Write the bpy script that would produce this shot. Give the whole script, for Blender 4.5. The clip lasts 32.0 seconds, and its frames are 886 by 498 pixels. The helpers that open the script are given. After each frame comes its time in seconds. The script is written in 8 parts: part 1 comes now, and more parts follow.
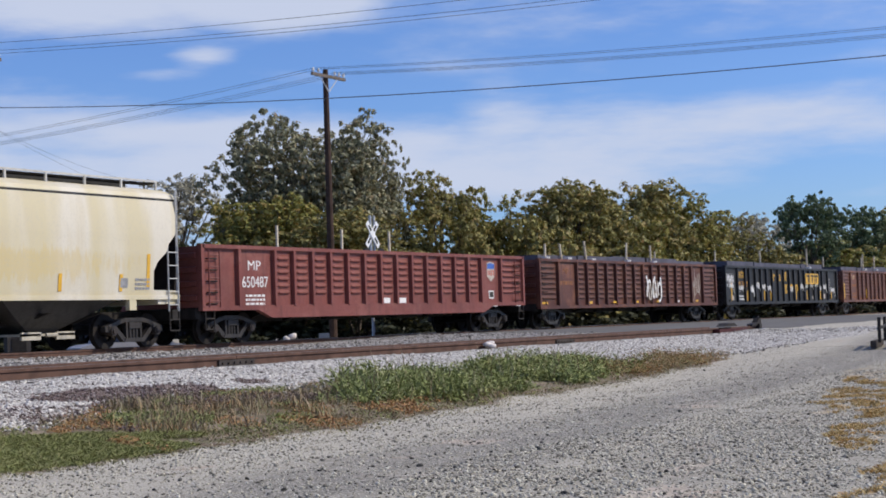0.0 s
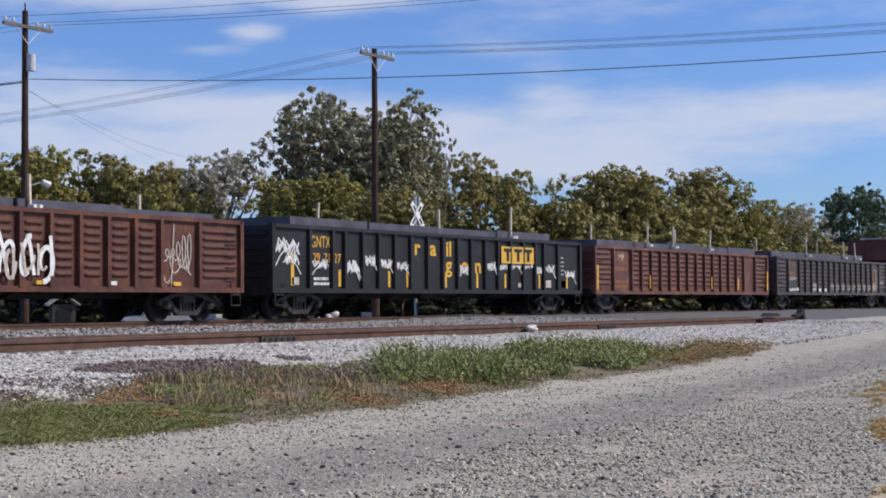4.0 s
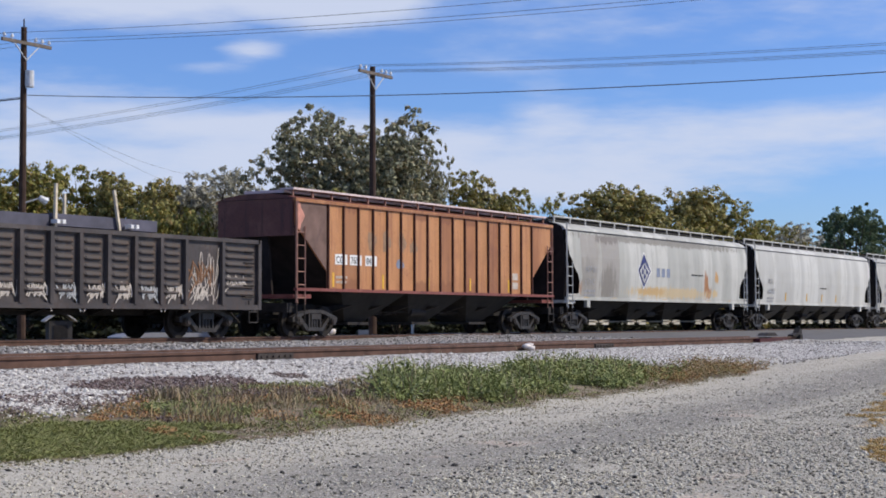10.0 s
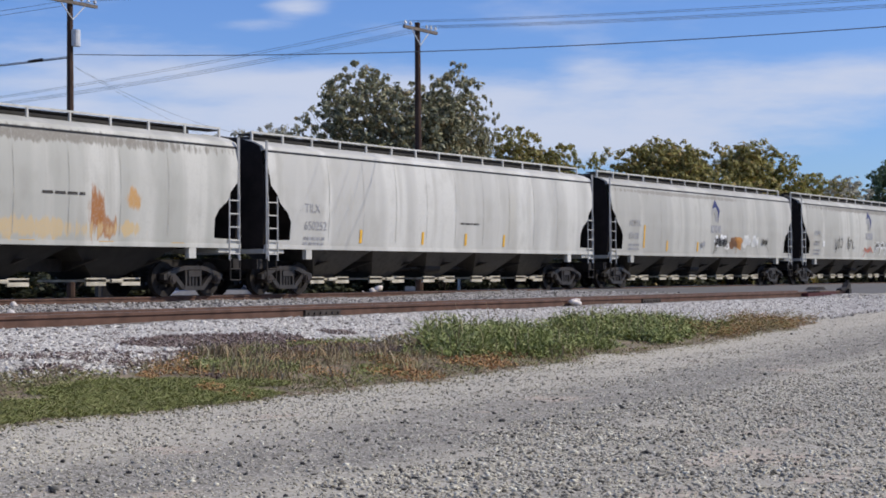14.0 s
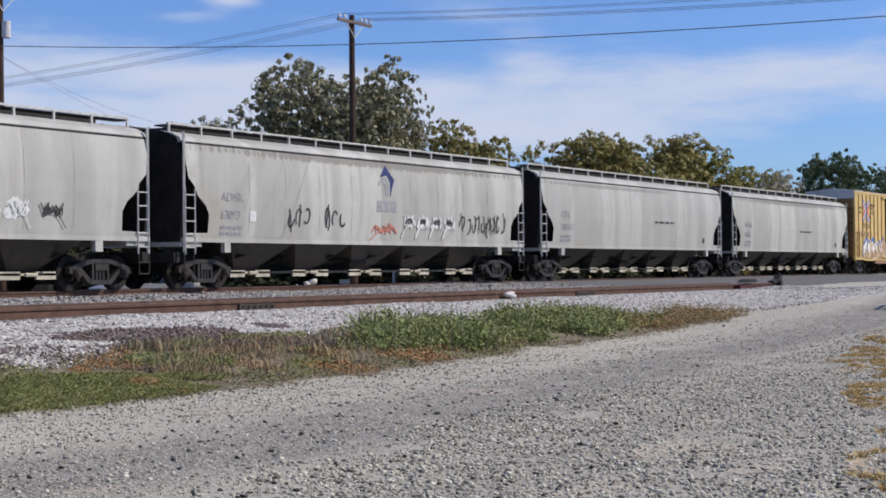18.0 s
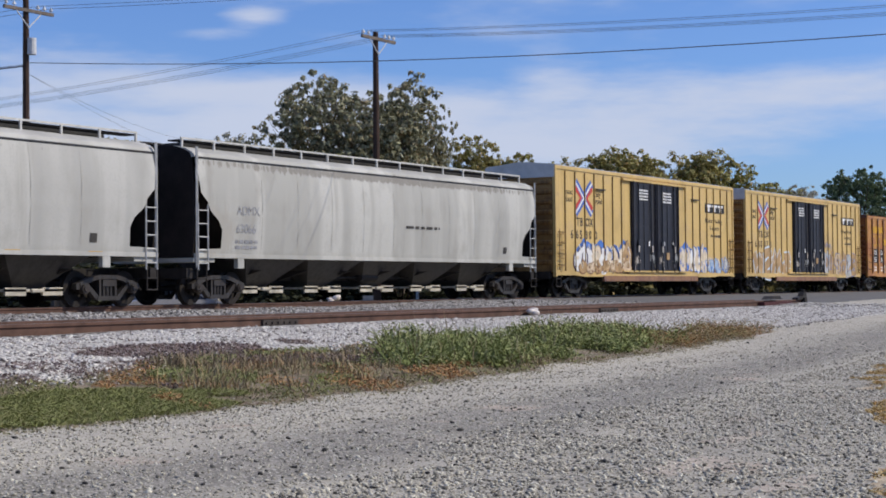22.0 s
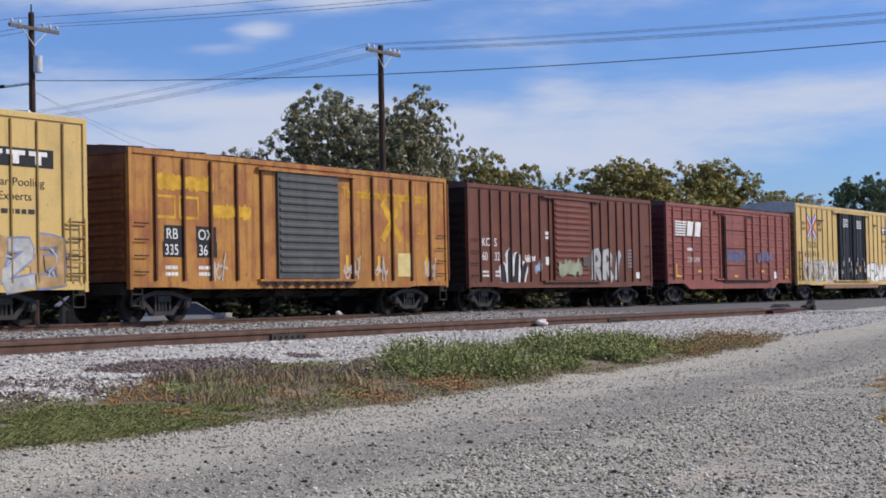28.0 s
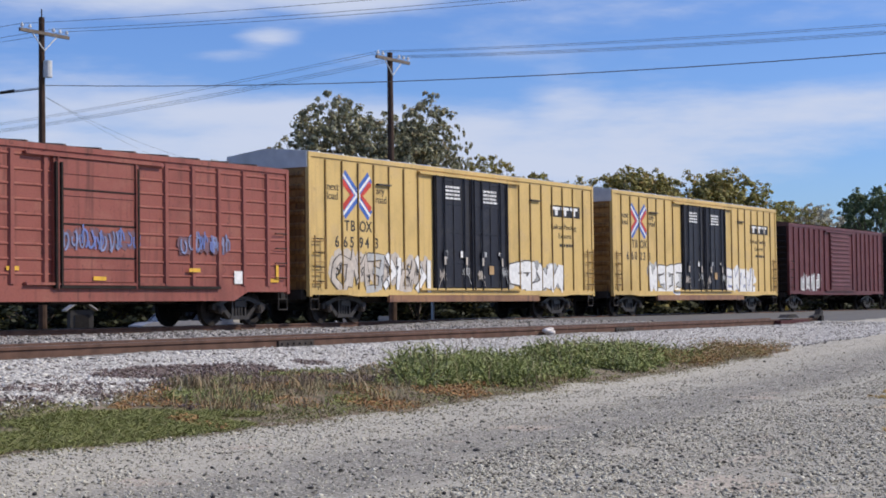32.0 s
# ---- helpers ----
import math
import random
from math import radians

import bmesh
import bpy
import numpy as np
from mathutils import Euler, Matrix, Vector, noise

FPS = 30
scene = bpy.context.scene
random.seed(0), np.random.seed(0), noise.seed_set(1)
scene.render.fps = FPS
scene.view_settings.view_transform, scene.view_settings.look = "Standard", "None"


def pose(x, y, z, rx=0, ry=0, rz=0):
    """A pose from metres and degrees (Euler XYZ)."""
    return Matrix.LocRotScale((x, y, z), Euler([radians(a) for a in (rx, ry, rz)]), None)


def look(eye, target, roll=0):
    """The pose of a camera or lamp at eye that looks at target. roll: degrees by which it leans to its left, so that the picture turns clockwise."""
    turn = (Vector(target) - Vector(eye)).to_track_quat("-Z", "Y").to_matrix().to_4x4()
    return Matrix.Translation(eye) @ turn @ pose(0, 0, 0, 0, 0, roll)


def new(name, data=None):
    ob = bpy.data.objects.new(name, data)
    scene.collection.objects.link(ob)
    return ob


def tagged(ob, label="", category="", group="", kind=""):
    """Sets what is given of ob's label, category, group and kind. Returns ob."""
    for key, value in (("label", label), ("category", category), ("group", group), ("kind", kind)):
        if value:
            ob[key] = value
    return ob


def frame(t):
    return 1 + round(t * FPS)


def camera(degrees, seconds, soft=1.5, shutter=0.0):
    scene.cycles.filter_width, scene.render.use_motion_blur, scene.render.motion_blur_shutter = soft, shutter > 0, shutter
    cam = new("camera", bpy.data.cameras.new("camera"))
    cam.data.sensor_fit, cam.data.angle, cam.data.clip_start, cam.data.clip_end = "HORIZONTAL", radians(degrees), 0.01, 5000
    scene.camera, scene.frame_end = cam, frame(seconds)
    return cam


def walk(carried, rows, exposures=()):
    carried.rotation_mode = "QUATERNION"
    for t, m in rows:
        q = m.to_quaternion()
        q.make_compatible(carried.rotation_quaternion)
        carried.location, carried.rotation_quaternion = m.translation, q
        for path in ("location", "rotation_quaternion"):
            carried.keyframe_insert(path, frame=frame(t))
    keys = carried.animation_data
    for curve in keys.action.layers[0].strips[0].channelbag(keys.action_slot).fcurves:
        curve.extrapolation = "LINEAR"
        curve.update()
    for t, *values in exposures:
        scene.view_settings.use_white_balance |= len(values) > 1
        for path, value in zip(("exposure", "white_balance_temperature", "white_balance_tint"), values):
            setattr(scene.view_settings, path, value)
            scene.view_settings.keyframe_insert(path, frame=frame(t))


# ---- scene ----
cam = camera(30.32, 32.0, soft=1.8)
EYE = 1.10


def aim(yaw, pitch, roll):
    """The hand-held camera turns on the spot."""
    return pose(0, 0, EYE, 90 + pitch, 0, yaw) @ pose(0, 0, 0, 0, 0, roll)


TURNS = [
    (0.0, -60.550, 2.539, -1.953),
    (0.5, -60.373, 2.285, -1.265),
    (1.0, -60.376, 2.120, -0.906),
    (1.5, -60.275, 1.855, -0.918),
    (2.0, -59.656, 1.804, -0.918),
    (2.5, -59.557, 2.230, -1.348),
    (4.5, -58.964, 1.938, -0.102),
    (5.0, -59.271, 2.272, 0.033),
    (5.5, -59.336, 2.528, -0.545),
    (6.0, -59.450, 2.220, -0.370),
    (6.5, -59.169, 2.161, -0.294),
    (7.0, -59.043, 1.610, -0.520),
    (7.5, -59.093, 1.609, -0.250),
    (8.0, -59.305, 2.012, -0.489),
    (8.5, -59.121, 2.455, -0.157),
    (9.0, -59.013, 1.991, -0.152),
    (9.5, -59.089, 2.269, -0.315),
    (10.0, -59.089, 2.563, -0.125),
    (10.5, -59.168, 2.809, -0.119),
    (11.0, -59.784, 3.202, -0.382),
    (11.5, -59.726, 2.775, -0.323),
    (12.0, -59.578, 2.800, -0.358),
    (12.5, -59.284, 2.848, -0.292),
    (13.0, -59.096, 2.200, -0.512),
    (13.5, -57.599, 1.270, -0.433),
    (15.5, -58.006, 0.267, -0.696),
    (16.0, -59.341, 0.399, -1.289),
    (16.5, -59.448, 0.837, -0.687),
    (17.0, -59.809, 0.723, -0.309),
    (17.5, -60.002, 0.961, -0.360),
    (18.0, -59.748, 0.769, -0.554),
    (18.5, -59.519, 0.993, -0.793),
    (19.0, -59.373, 0.893, -0.800),
    (19.5, -59.371, 1.106, -0.518),
    (20.0, -58.989, 1.473, -0.428),
    (20.5, -59.151, 1.325, -0.973),
    (21.0, -59.152, 1.304, -0.801),
    (21.5, -59.128, 1.280, -0.662),
    (22.0, -58.935, 1.348, -0.462),
    (22.5, -59.025, 1.471, -0.661),
    (23.0, -58.890, 1.559, -0.825),
    (23.5, -58.553, 1.692, -1.216),
    (24.0, -57.699, 1.415, -1.383),
    (24.5, -57.027, 1.551, -1.510),
    (25.0, -57.388, 1.635, -1.166),
    (25.5, -57.301, 1.983, -1.048),
    (26.0, -58.150, 1.896, -1.018),
    (26.5, -58.640, 2.088, -1.454),
    (28.5, -58.721, 1.778, -1.034),
    (29.0, -58.737, 2.069, -1.007),
    (29.5, -58.709, 1.694, -1.233),
    (30.0, -58.560, 1.257, -0.943),
    (30.5, -58.675, 1.277, -0.951),
    (31.0, -58.737, 1.397, -0.693),
    (31.5, -58.426, 1.810, -0.611),
    (32.0, -58.407, 2.055, -0.728),
]
walk(cam, [(t, aim(yaw, pitch, roll)) for t, yaw, pitch, roll in TURNS],
     [(0.0, 0.04), (7.0, 0.02), (9.0, 0.08), (10.0, 0.11), (11.0, 0.08), (13.5, 0.05), (16.0, -0.05), (17.0, 0.08), (18.0, 0.05), (19.0, 0.05), (20.0, -0.02), (24.0, -0.01), (26.0, -0.01), (29.0, 0.0), (30.0, 0.07), (31.0, 0.14), (32.0, 0.08)])

# metres that the train has gone since the start
TRAVEL = [(0.0, 0.00), (1.0, 10.44), (2.0, 20.86), (2.5, 26.06), (4.5, 47.12), (5.0, 52.37), (6.0, 62.83), (7.0, 73.33), (8.0, 83.83), (9.0, 94.39), (10.0, 105.05), (11.0, 115.65), (12.0, 126.17), (13.0, 136.80), (13.5, 142.09), (15.5, 163.56), (16.0, 168.94), (17.0, 179.83), (17.5, 185.22), (18.0, 190.28), (19.0, 201.05), (20.0, 211.81), (21.0, 222.65), (22.0, 233.40), (23.0, 244.17), (24.0, 254.98), (25.0, 265.88), (26.0, 276.62), (26.5, 282.04), (28.5, 303.59), (29.0, 309.06), (30.0, 319.93), (31.0, 330.79), (32.0, 341.58)]

# ---- world and sun ----
SUN_EL, SUN_AZ = 40.0, 146.0     # degrees; azimuth clockwise from +y
sun_way = Vector((math.sin(radians(SUN_AZ)) * math.cos(radians(SUN_EL)), math.cos(radians(SUN_AZ)) * math.cos(radians(SUN_EL)), math.sin(radians(SUN_EL))))


def make_world():
    w = bpy.data.worlds.new("sky")
    scene.world = w
    w.use_nodes = True
    n, l = w.node_tree.nodes, w.node_tree.links
    n.clear()
    out, bg = n.new("ShaderNodeOutputWorld"), n.new("ShaderNodeBackground")
    sky = n.new("ShaderNodeTexSky")
    sky.sky_type, sky.sun_disc = "NISHITA", False
    sky.sun_elevation, sky.sun_rotation = radians(SUN_EL), radians(SUN_AZ)
    sky.air_density, sky.dust_density, sky.ozone_density = 1.0, 0.4, 1.5
    co, mp = n.new("ShaderNodeTexCoord"), n.new("ShaderNodeMapping")
    mp.inputs["Scale"].default_value = (6.0, 6.0, 30.0)
    mp.inputs["Location"].default_value = (0.4, 1.7, 0.1)
    ns = n.new("ShaderNodeTexNoise")
    ns.inputs["Scale"].default_value, ns.inputs["Detail"].default_value, ns.inputs["Roughness"].default_value = 1.0, 10.0, 0.58
    l.new(co.outputs["Generated"], mp.inputs["Vector"])
    l.new(mp.outputs["Vector"], ns.inputs["Vector"])
    # cloud cover by height over the horizon: a long bank low down, clear above it, more cloud higher
    sep, cover = n.new("ShaderNodeSeparateXYZ"), n.new("ShaderNodeValToRGB")
    l.new(co.outputs["Generated"], sep.inputs["Vector"])
    l.new(sep.outputs["Z"], cover.inputs["Fac"])
    stops = ((0.0, 0.42), (0.06, 0.46), (0.10, 0.49), (0.14, 0.45), (0.165, 0.40), (0.19, 0.43), (0.25, 0.52), (0.4, 0.50))
    while len(cover.color_ramp.elements) < len(stops):
        cover.color_ramp.elements.new(0.9)
    for e, (at, v) in zip(cover.color_ramp.elements, stops):
        e.position, e.color = at, (v, v, v, 1)
    add = n.new("ShaderNodeMath")
    add.operation = "ADD"
    l.new(ns.outputs["Fac"], add.inputs[0])
    l.new(cover.outputs["Color"], add.inputs[1])
    # the bank's bulges, the broad high cloud and the small puffs under it (bearing, height, half-sizes, amount)
    bearing = n.new("ShaderNodeMath")
    bearing.operation = "ARCTAN2"
    l.new(sep.outputs["X"], bearing.inputs[0])
    l.new(sep.outputs["Y"], bearing.inputs[1])
    flat = n.new("ShaderNodeCombineXYZ")
    l.new(bearing.outputs["Value"], flat.inputs["X"])
    l.new(sep.outputs["Z"], flat.inputs["Y"])
    for az, z, ra, rz, much in ((47.0, 0.102, 11.0, 0.042, 0.28), (58.0, 0.098, 8.5, 0.036, 0.29), (62.8, 0.130, 1.4, 0.016, 0.16), (71.5, 0.112, 8.0, 0.021, 0.32), (66.0, 0.085, 5.0, 0.020, 0.18), (55.0, 0.148, 3.5, 0.008, 0.14),
                                (47.5, 0.208, 10.5, 0.036, 0.44), (55.2, 0.202, 3.2, 0.022, 0.44), (52.4, 0.1635, 1.25, 0.006, 0.36), (51.0, 0.1545, 1.8, 0.0048, 0.24), (63.0, 0.194, 5.0, 0.012, 0.08)):
        mp2, ln, mr, more = n.new("ShaderNodeMapping"), n.new("ShaderNodeVectorMath"), n.new("ShaderNodeMapRange"), n.new("ShaderNodeMath")
        ra = radians(ra)
        mp2.inputs["Location"].default_value, mp2.inputs["Scale"].default_value = (-radians(az) / ra, -z / rz, 0), (1 / ra, 1 / rz, 1)
        ln.operation, more.operation = "LENGTH", "ADD"
        l.new(flat.outputs["Vector"], mp2.inputs["Vector"])
        l.new(mp2.outputs["Vector"], ln.inputs[0])
        l.new(ln.outputs["Value"], mr.inputs["Value"])
        mr.inputs["From Min"].default_value, mr.inputs["From Max"].default_value, mr.inputs["To Max"].default_value = 1.3, 0.2, much
        l.new(add.outputs["Value"], more.inputs[0])
        l.new(mr.outputs["Result"], more.inputs[1])
        add = more
    amount = n.new("ShaderNodeMapRange")
    amount.interpolation_type = "SMOOTHSTEP"
    amount.inputs["From Min"].default_value, amount.inputs["From Max"].default_value, amount.inputs["To Max"].default_value = 0.90, 1.34, 0.92
    l.new(add.outputs["Value"], amount.inputs["Value"])
    tint = n.new("ShaderNodeMix")
    tint.data_type, tint.blend_type = "RGBA", "MULTIPLY"
    tint.inputs["Factor"].default_value = 1.0
    tint.inputs["B"].default_value = (0.68, 0.93, 1.52, 1)
    l.new(sky.outputs["Color"], tint.inputs["A"])
    mix = n.new("ShaderNodeMix")
    mix.data_type = "RGBA"
    mix.inputs["B"].default_value = (6.6, 7.25, 9.0, 1)
    l.new(amount.outputs["Result"], mix.inputs["Factor"])
    l.new(tint.outputs["Result"], mix.inputs["A"])
    l.new(mix.outputs["Result"], bg.inputs["Color"])
    bg.inputs["Strength"].default_value = 0.087
    l.new(bg.outputs["Background"], out.inputs["Surface"])


make_world()
sun = new("sun", bpy.data.lights.new("sun", "SUN"))
sun.data.energy, sun.data.angle, sun.data.color = 3.7, radians(0.9), (1.0, 0.915, 0.78)
sun.matrix_world = look(sun_way * 100, (0, 0, 0))

# ---- materials ----


def material(name, rough=0.7, metal=0.0):
    m = bpy.data.materials.new(name)
    m.use_nodes = True
    b = m.node_tree.nodes["Principled BSDF"]
    b.inputs["Roughness"].default_value, b.inputs["Metallic"].default_value = rough, metal
    b.inputs["Specular IOR Level"].default_value = 0.5 if metal or rough < 0.5 else 0.28
    return m, m.node_tree.nodes, m.node_tree.links, b


def noise_of(n, l, co, scale, detail=4.0, stretch=(1, 1, 1), rough=0.55):
    mp, ns = n.new("ShaderNodeMapping"), n.new("ShaderNodeTexNoise")
    mp.inputs["Scale"].default_value = stretch
    ns.inputs["Scale"].default_value, ns.inputs["Detail"].default_value, ns.inputs["Roughness"].default_value = scale, detail, rough
    l.new(co, mp.inputs["Vector"])
    l.new(mp.outputs["Vector"], ns.inputs["Vector"])
    return ns.outputs["Fac"]


def ramped(n, l, fac, lo, hi):
    r = n.new("ShaderNodeMapRange")
    r.inputs["From Min"].default_value, r.inputs["From Max"].default_value = lo, hi
    l.new(fac, r.inputs["Value"])
    return r.outputs["Result"]


def mixed(n, l, fac, a, b):
    m = n.new("ShaderNodeMix")
    m.data_type = "RGBA"
    if isinstance(fac, (int, float)):
        m.inputs["Factor"].default_value = fac
    else:
        l.new(fac, m.inputs["Factor"])
    for key, v in (("A", a), ("B", b)):
        if isinstance(v, tuple):
            m.inputs[key].default_value = (*v, 1)
        else:
            l.new(v, m.inputs[key])
    return m.outputs["Result"]


def bumped(n, l, b, height, strength, distance):
    k = n.new("ShaderNodeBump")
    k.inputs["Strength"].default_value, k.inputs["Distance"].default_value = strength, distance
    l.new(height, k.inputs["Height"])
    l.new(k.outputs["Normal"], b.inputs["Normal"])


def paint(name, base, worn, streak, rough=0.6, wear=0.5, streaks=0.5, metal=0.0):
    """Weathered paint: worn patches, run-down streaks and grime."""
    m, n, l, b = material(name, rough, metal)
    co = n.new("ShaderNodeTexCoord").outputs["Object"]
    patch = ramped(n, l, noise_of(n, l, co, 0.9, 9, (1, 1, 1.4), 0.62), 0.60 - 0.2 * wear, 0.74 - 0.2 * wear)
    runs = ramped(n, l, noise_of(n, l, co, 1.0, 5, (5.5, 5.5, 0.35)), 0.60 - 0.2 * streaks, 0.80 - 0.15 * streaks)
    fine = noise_of(n, l, co, 22, 4)
    c = mixed(n, l, patch, base, worn)
    c = mixed(n, l, runs, c, streak)
    dark = tuple(v * 0.62 for v in base)
    c = mixed(n, l, ramped(n, l, noise_of(n, l, co, 0.55, 7, (1, 1, 0.7), 0.6), 0.50, 0.78), c, dark)
    # scabs and chips
    c = mixed(n, l, ramped(n, l, noise_of(n, l, co, 7.0, 6, (1, 1, 0.6), 0.65), 0.64 - 0.05 * wear, 0.70 - 0.05 * wear), c, streak)
    c = mixed(n, l, ramped(n, l, fine, 0.50, 0.95), c, dark)
    l.new(c, b.inputs["Base Color"])
    l.new(ramped(n, l, fine, -0.6, 1.6), b.inputs["Roughness"])
    b.inputs["Roughness"].default_value = rough
    bumped(n, l, b, noise_of(n, l, co, 3.0, 3), 0.25, 0.02)
    return m


def plain(name, base, rough=0.6, vary=0.25, scale=8.0, metal=0.0, bump=0.0):
    m, n, l, b = material(name, rough, metal)
    co = n.new("ShaderNodeTexCoord").outputs["Object"]
    f = noise_of(n, l, co, scale, 6)
    c = mixed(n, l, ramped(n, l, f, 0.3, 0.7), tuple(v * (1 - vary) for v in base), tuple(min(1, v * (1 + vary)) for v in base))
    l.new(c, b.inputs["Base Color"])
    if bump:
        bumped(n, l, b, f, 0.6, bump)
    return m


def by_island(name, colors, rough=0.9, spread=1.0):
    """One colour per loose piece (stones, blades, leaves)."""
    m, n, l, b = material(name, rough)
    g = n.new("ShaderNodeNewGeometry")
    r = n.new("ShaderNodeValToRGB")
    r.color_ramp.interpolation = "LINEAR"
    while len(r.color_ramp.elements) < len(colors):
        r.color_ramp.elements.new(0.5)
    for i, c in enumerate(colors):
        r.color_ramp.elements[i].position = i / (len(colors) - 1)
        r.color_ramp.elements[i].color = (*c, 1)
    l.new(g.outputs["Random Per Island"], r.inputs["Fac"])
    l.new(r.outputs["Color"], b.inputs["Base Color"])
    return m


M = {}
M["steel"] = plain("dark_steel", (0.024, 0.020, 0.018), 0.75, 0.4, 5)
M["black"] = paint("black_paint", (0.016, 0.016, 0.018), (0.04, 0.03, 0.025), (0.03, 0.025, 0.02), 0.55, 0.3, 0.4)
M["truck"] = paint("truck_steel", (0.043, 0.038, 0.035), (0.055, 0.039, 0.030), (0.022, 0.019, 0.017), 0.85, 0.5, 0.4)
M["wheel"] = plain("wheel_steel", (0.020, 0.016, 0.014), 0.8, 0.35, 6)
M["rail_side"] = plain("rusty_rail", (0.105, 0.058, 0.042), 0.85, 0.35, 4, 0.0, 0.01)
M["rail_top"] = plain("rail_head", (0.13, 0.12, 0.12), 0.45, 0.2, 3, 0.7)
M["white"] = plain("white_lettering", (0.75, 0.74, 0.72), 0.6, 0.12, 6)
M["faded_orange"] = plain("faded_orange_lettering", (0.26, 0.11, 0.05), 0.7, 0.3, 5)
M["yellow"] = plain("reflector_yellow", (0.70, 0.40, 0.05), 0.5, 0.15, 6)
M["grey_letter"] = plain("grey_lettering", (0.30, 0.30, 0.31), 0.6, 0.25, 6)
M["dark_letter"] = plain("dark_lettering", (0.05, 0.045, 0.04), 0.6, 0.3, 6)
M["navy"] = plain("navy_emblem", (0.03, 0.035, 0.13), 0.5, 0.2, 5)
M["red_emblem"] = plain("red_emblem", (0.55, 0.06, 0.04), 0.5, 0.2, 5)
M["blue_emblem"] = plain("blue_emblem", (0.06, 0.14, 0.45), 0.5, 0.25, 5)
M["orange_letter"] = plain("orange_lettering", (0.75, 0.36, 0.05), 0.5, 0.25, 5)
M["timber"] = plain("pale_timber", (0.60, 0.51, 0.38), 0.85, 0.25, 5)
M["tie"] = plain("creosote_timber", (0.055, 0.045, 0.04), 0.9, 0.4, 4, 0.0, 0.02)
M["pole"] = plain("weathered_pole", (0.060, 0.036, 0.026), 0.9, 0.35, 3, 0.0, 0.01)
M["wire"] = plain("black_wire", (0.09, 0.09, 0.10), 0.7, 0.1)
M["ceramic"] = plain("grey_insulator", (0.60, 0.60, 0.60), 0.4, 0.2)
M["galv"] = plain("galvanised_metal", (0.45, 0.46, 0.47), 0.5, 0.15, 5, 0.5)

# ---- mesh helpers ----


def part(name, bm, mat, parent=None, label=""):
    me = bpy.data.meshes.new(name)
    bm.to_mesh(me)
    bm.free()
    return put(name, me, mat, parent, label)


def put(name, me, mat=None, parent=None, label="", at=None):
    if mat is not None and not me.materials:
        me.materials.append(mat)
    ob = new(name, me)
    ob.parent = parent
    if at is not None:
        ob.location = at
    return tagged(ob, label)


def bx(bm, x0, x1, y0, y1, z0, z1):
    v = [bm.verts.new(c) for c in ((x0, y0, z0), (x1, y0, z0), (x1, y1, z0), (x0, y1, z0), (x0, y0, z1), (x1, y0, z1), (x1, y1, z1), (x0, y1, z1))]
    for f in ((3, 2, 1, 0), (4, 5, 6, 7), (0, 1, 5, 4), (1, 2, 6, 5), (2, 3, 7, 6), (3, 0, 4, 7)):
        bm.faces.new([v[i] for i in f])
    return v


def box(*c):
    bm = bmesh.new()
    bx(bm, *c)
    return bm


def extr(bm, outline, axis, a, b):
    """A prism from an outline in the plane across the axis ('y': (x, z); 'x': (y, z); 'z': (x, y))."""
    def at(p, d):
        return {"y": (p[0], d, p[1]), "x": (d, p[0], p[1]), "z": (p[0], p[1], d)}[axis]
    lo, hi = [bm.verts.new(at(p, a)) for p in outline], [bm.verts.new(at(p, b)) for p in outline]
    k = len(outline)
    bm.faces.new(lo)
    bm.faces.new(hi[::-1])
    for i in range(k):
        bm.faces.new((lo[i], lo[(i + 1) % k], hi[(i + 1) % k], hi[i]))
    return bm


def rod(bm, p, q, r, sides=6, r2=None):
    p, q = Vector(p), Vector(q)
    d = (q - p).normalized()
    u = d.orthogonal().normalized()
    w = d.cross(u)
    r2 = r if r2 is None else r2
    ends = []
    for c, rr in ((p, r), (q, r2)):
        ends.append([bm.verts.new(c + rr * (math.cos(2 * math.pi * i / sides) * u + math.sin(2 * math.pi * i / sides) * w)) for i in range(sides)])
    for i in range(sides):
        j = (i + 1) % sides
        bm.faces.new((ends[0][i], ends[0][j], ends[1][j], ends[1][i]))
    bm.faces.new(ends[0][::-1])
    bm.faces.new(ends[1])
    return bm


def fix(bm):
    bmesh.ops.recalc_face_normals(bm, faces=bm.faces)
    return bm


def smooth(ob):
    for f in ob.data.polygons:
        f.use_smooth = True
    return ob


def lettering(name, text, size, mat, parent, x, y, z, squeeze=1.0, label="", bold=0.0):
    """Flat letters on a side that faces -y; x, z: the lower left corner."""
    cu = bpy.data.curves.new(name, "FONT")
    cu.body, cu.size, cu.extrude, cu.offset = text, size, 0.004, bold
    tmp = bpy.data.objects.new(name, cu)
    me = bpy.data.meshes.new_from_object(tmp)
    bpy.data.objects.remove(tmp)
    me.transform(Matrix(((squeeze, 0, 0, x), (0, 0, -1, y), (0, 1, 0, z), (0, 0, 0, 1))))
    me.materials.clear()
    return put(name, me, mat, parent, label)

# ---- ground, ballast, tracks ----
RAIL_Z, TRACK_Y, SIDING_Y = 0.68, 30.05, 15.92


def ease(a, b, t):
    t = max(0.0, min(1.0, (t - a) / (b - a)))
    return t * t * (3 - 2 * t)


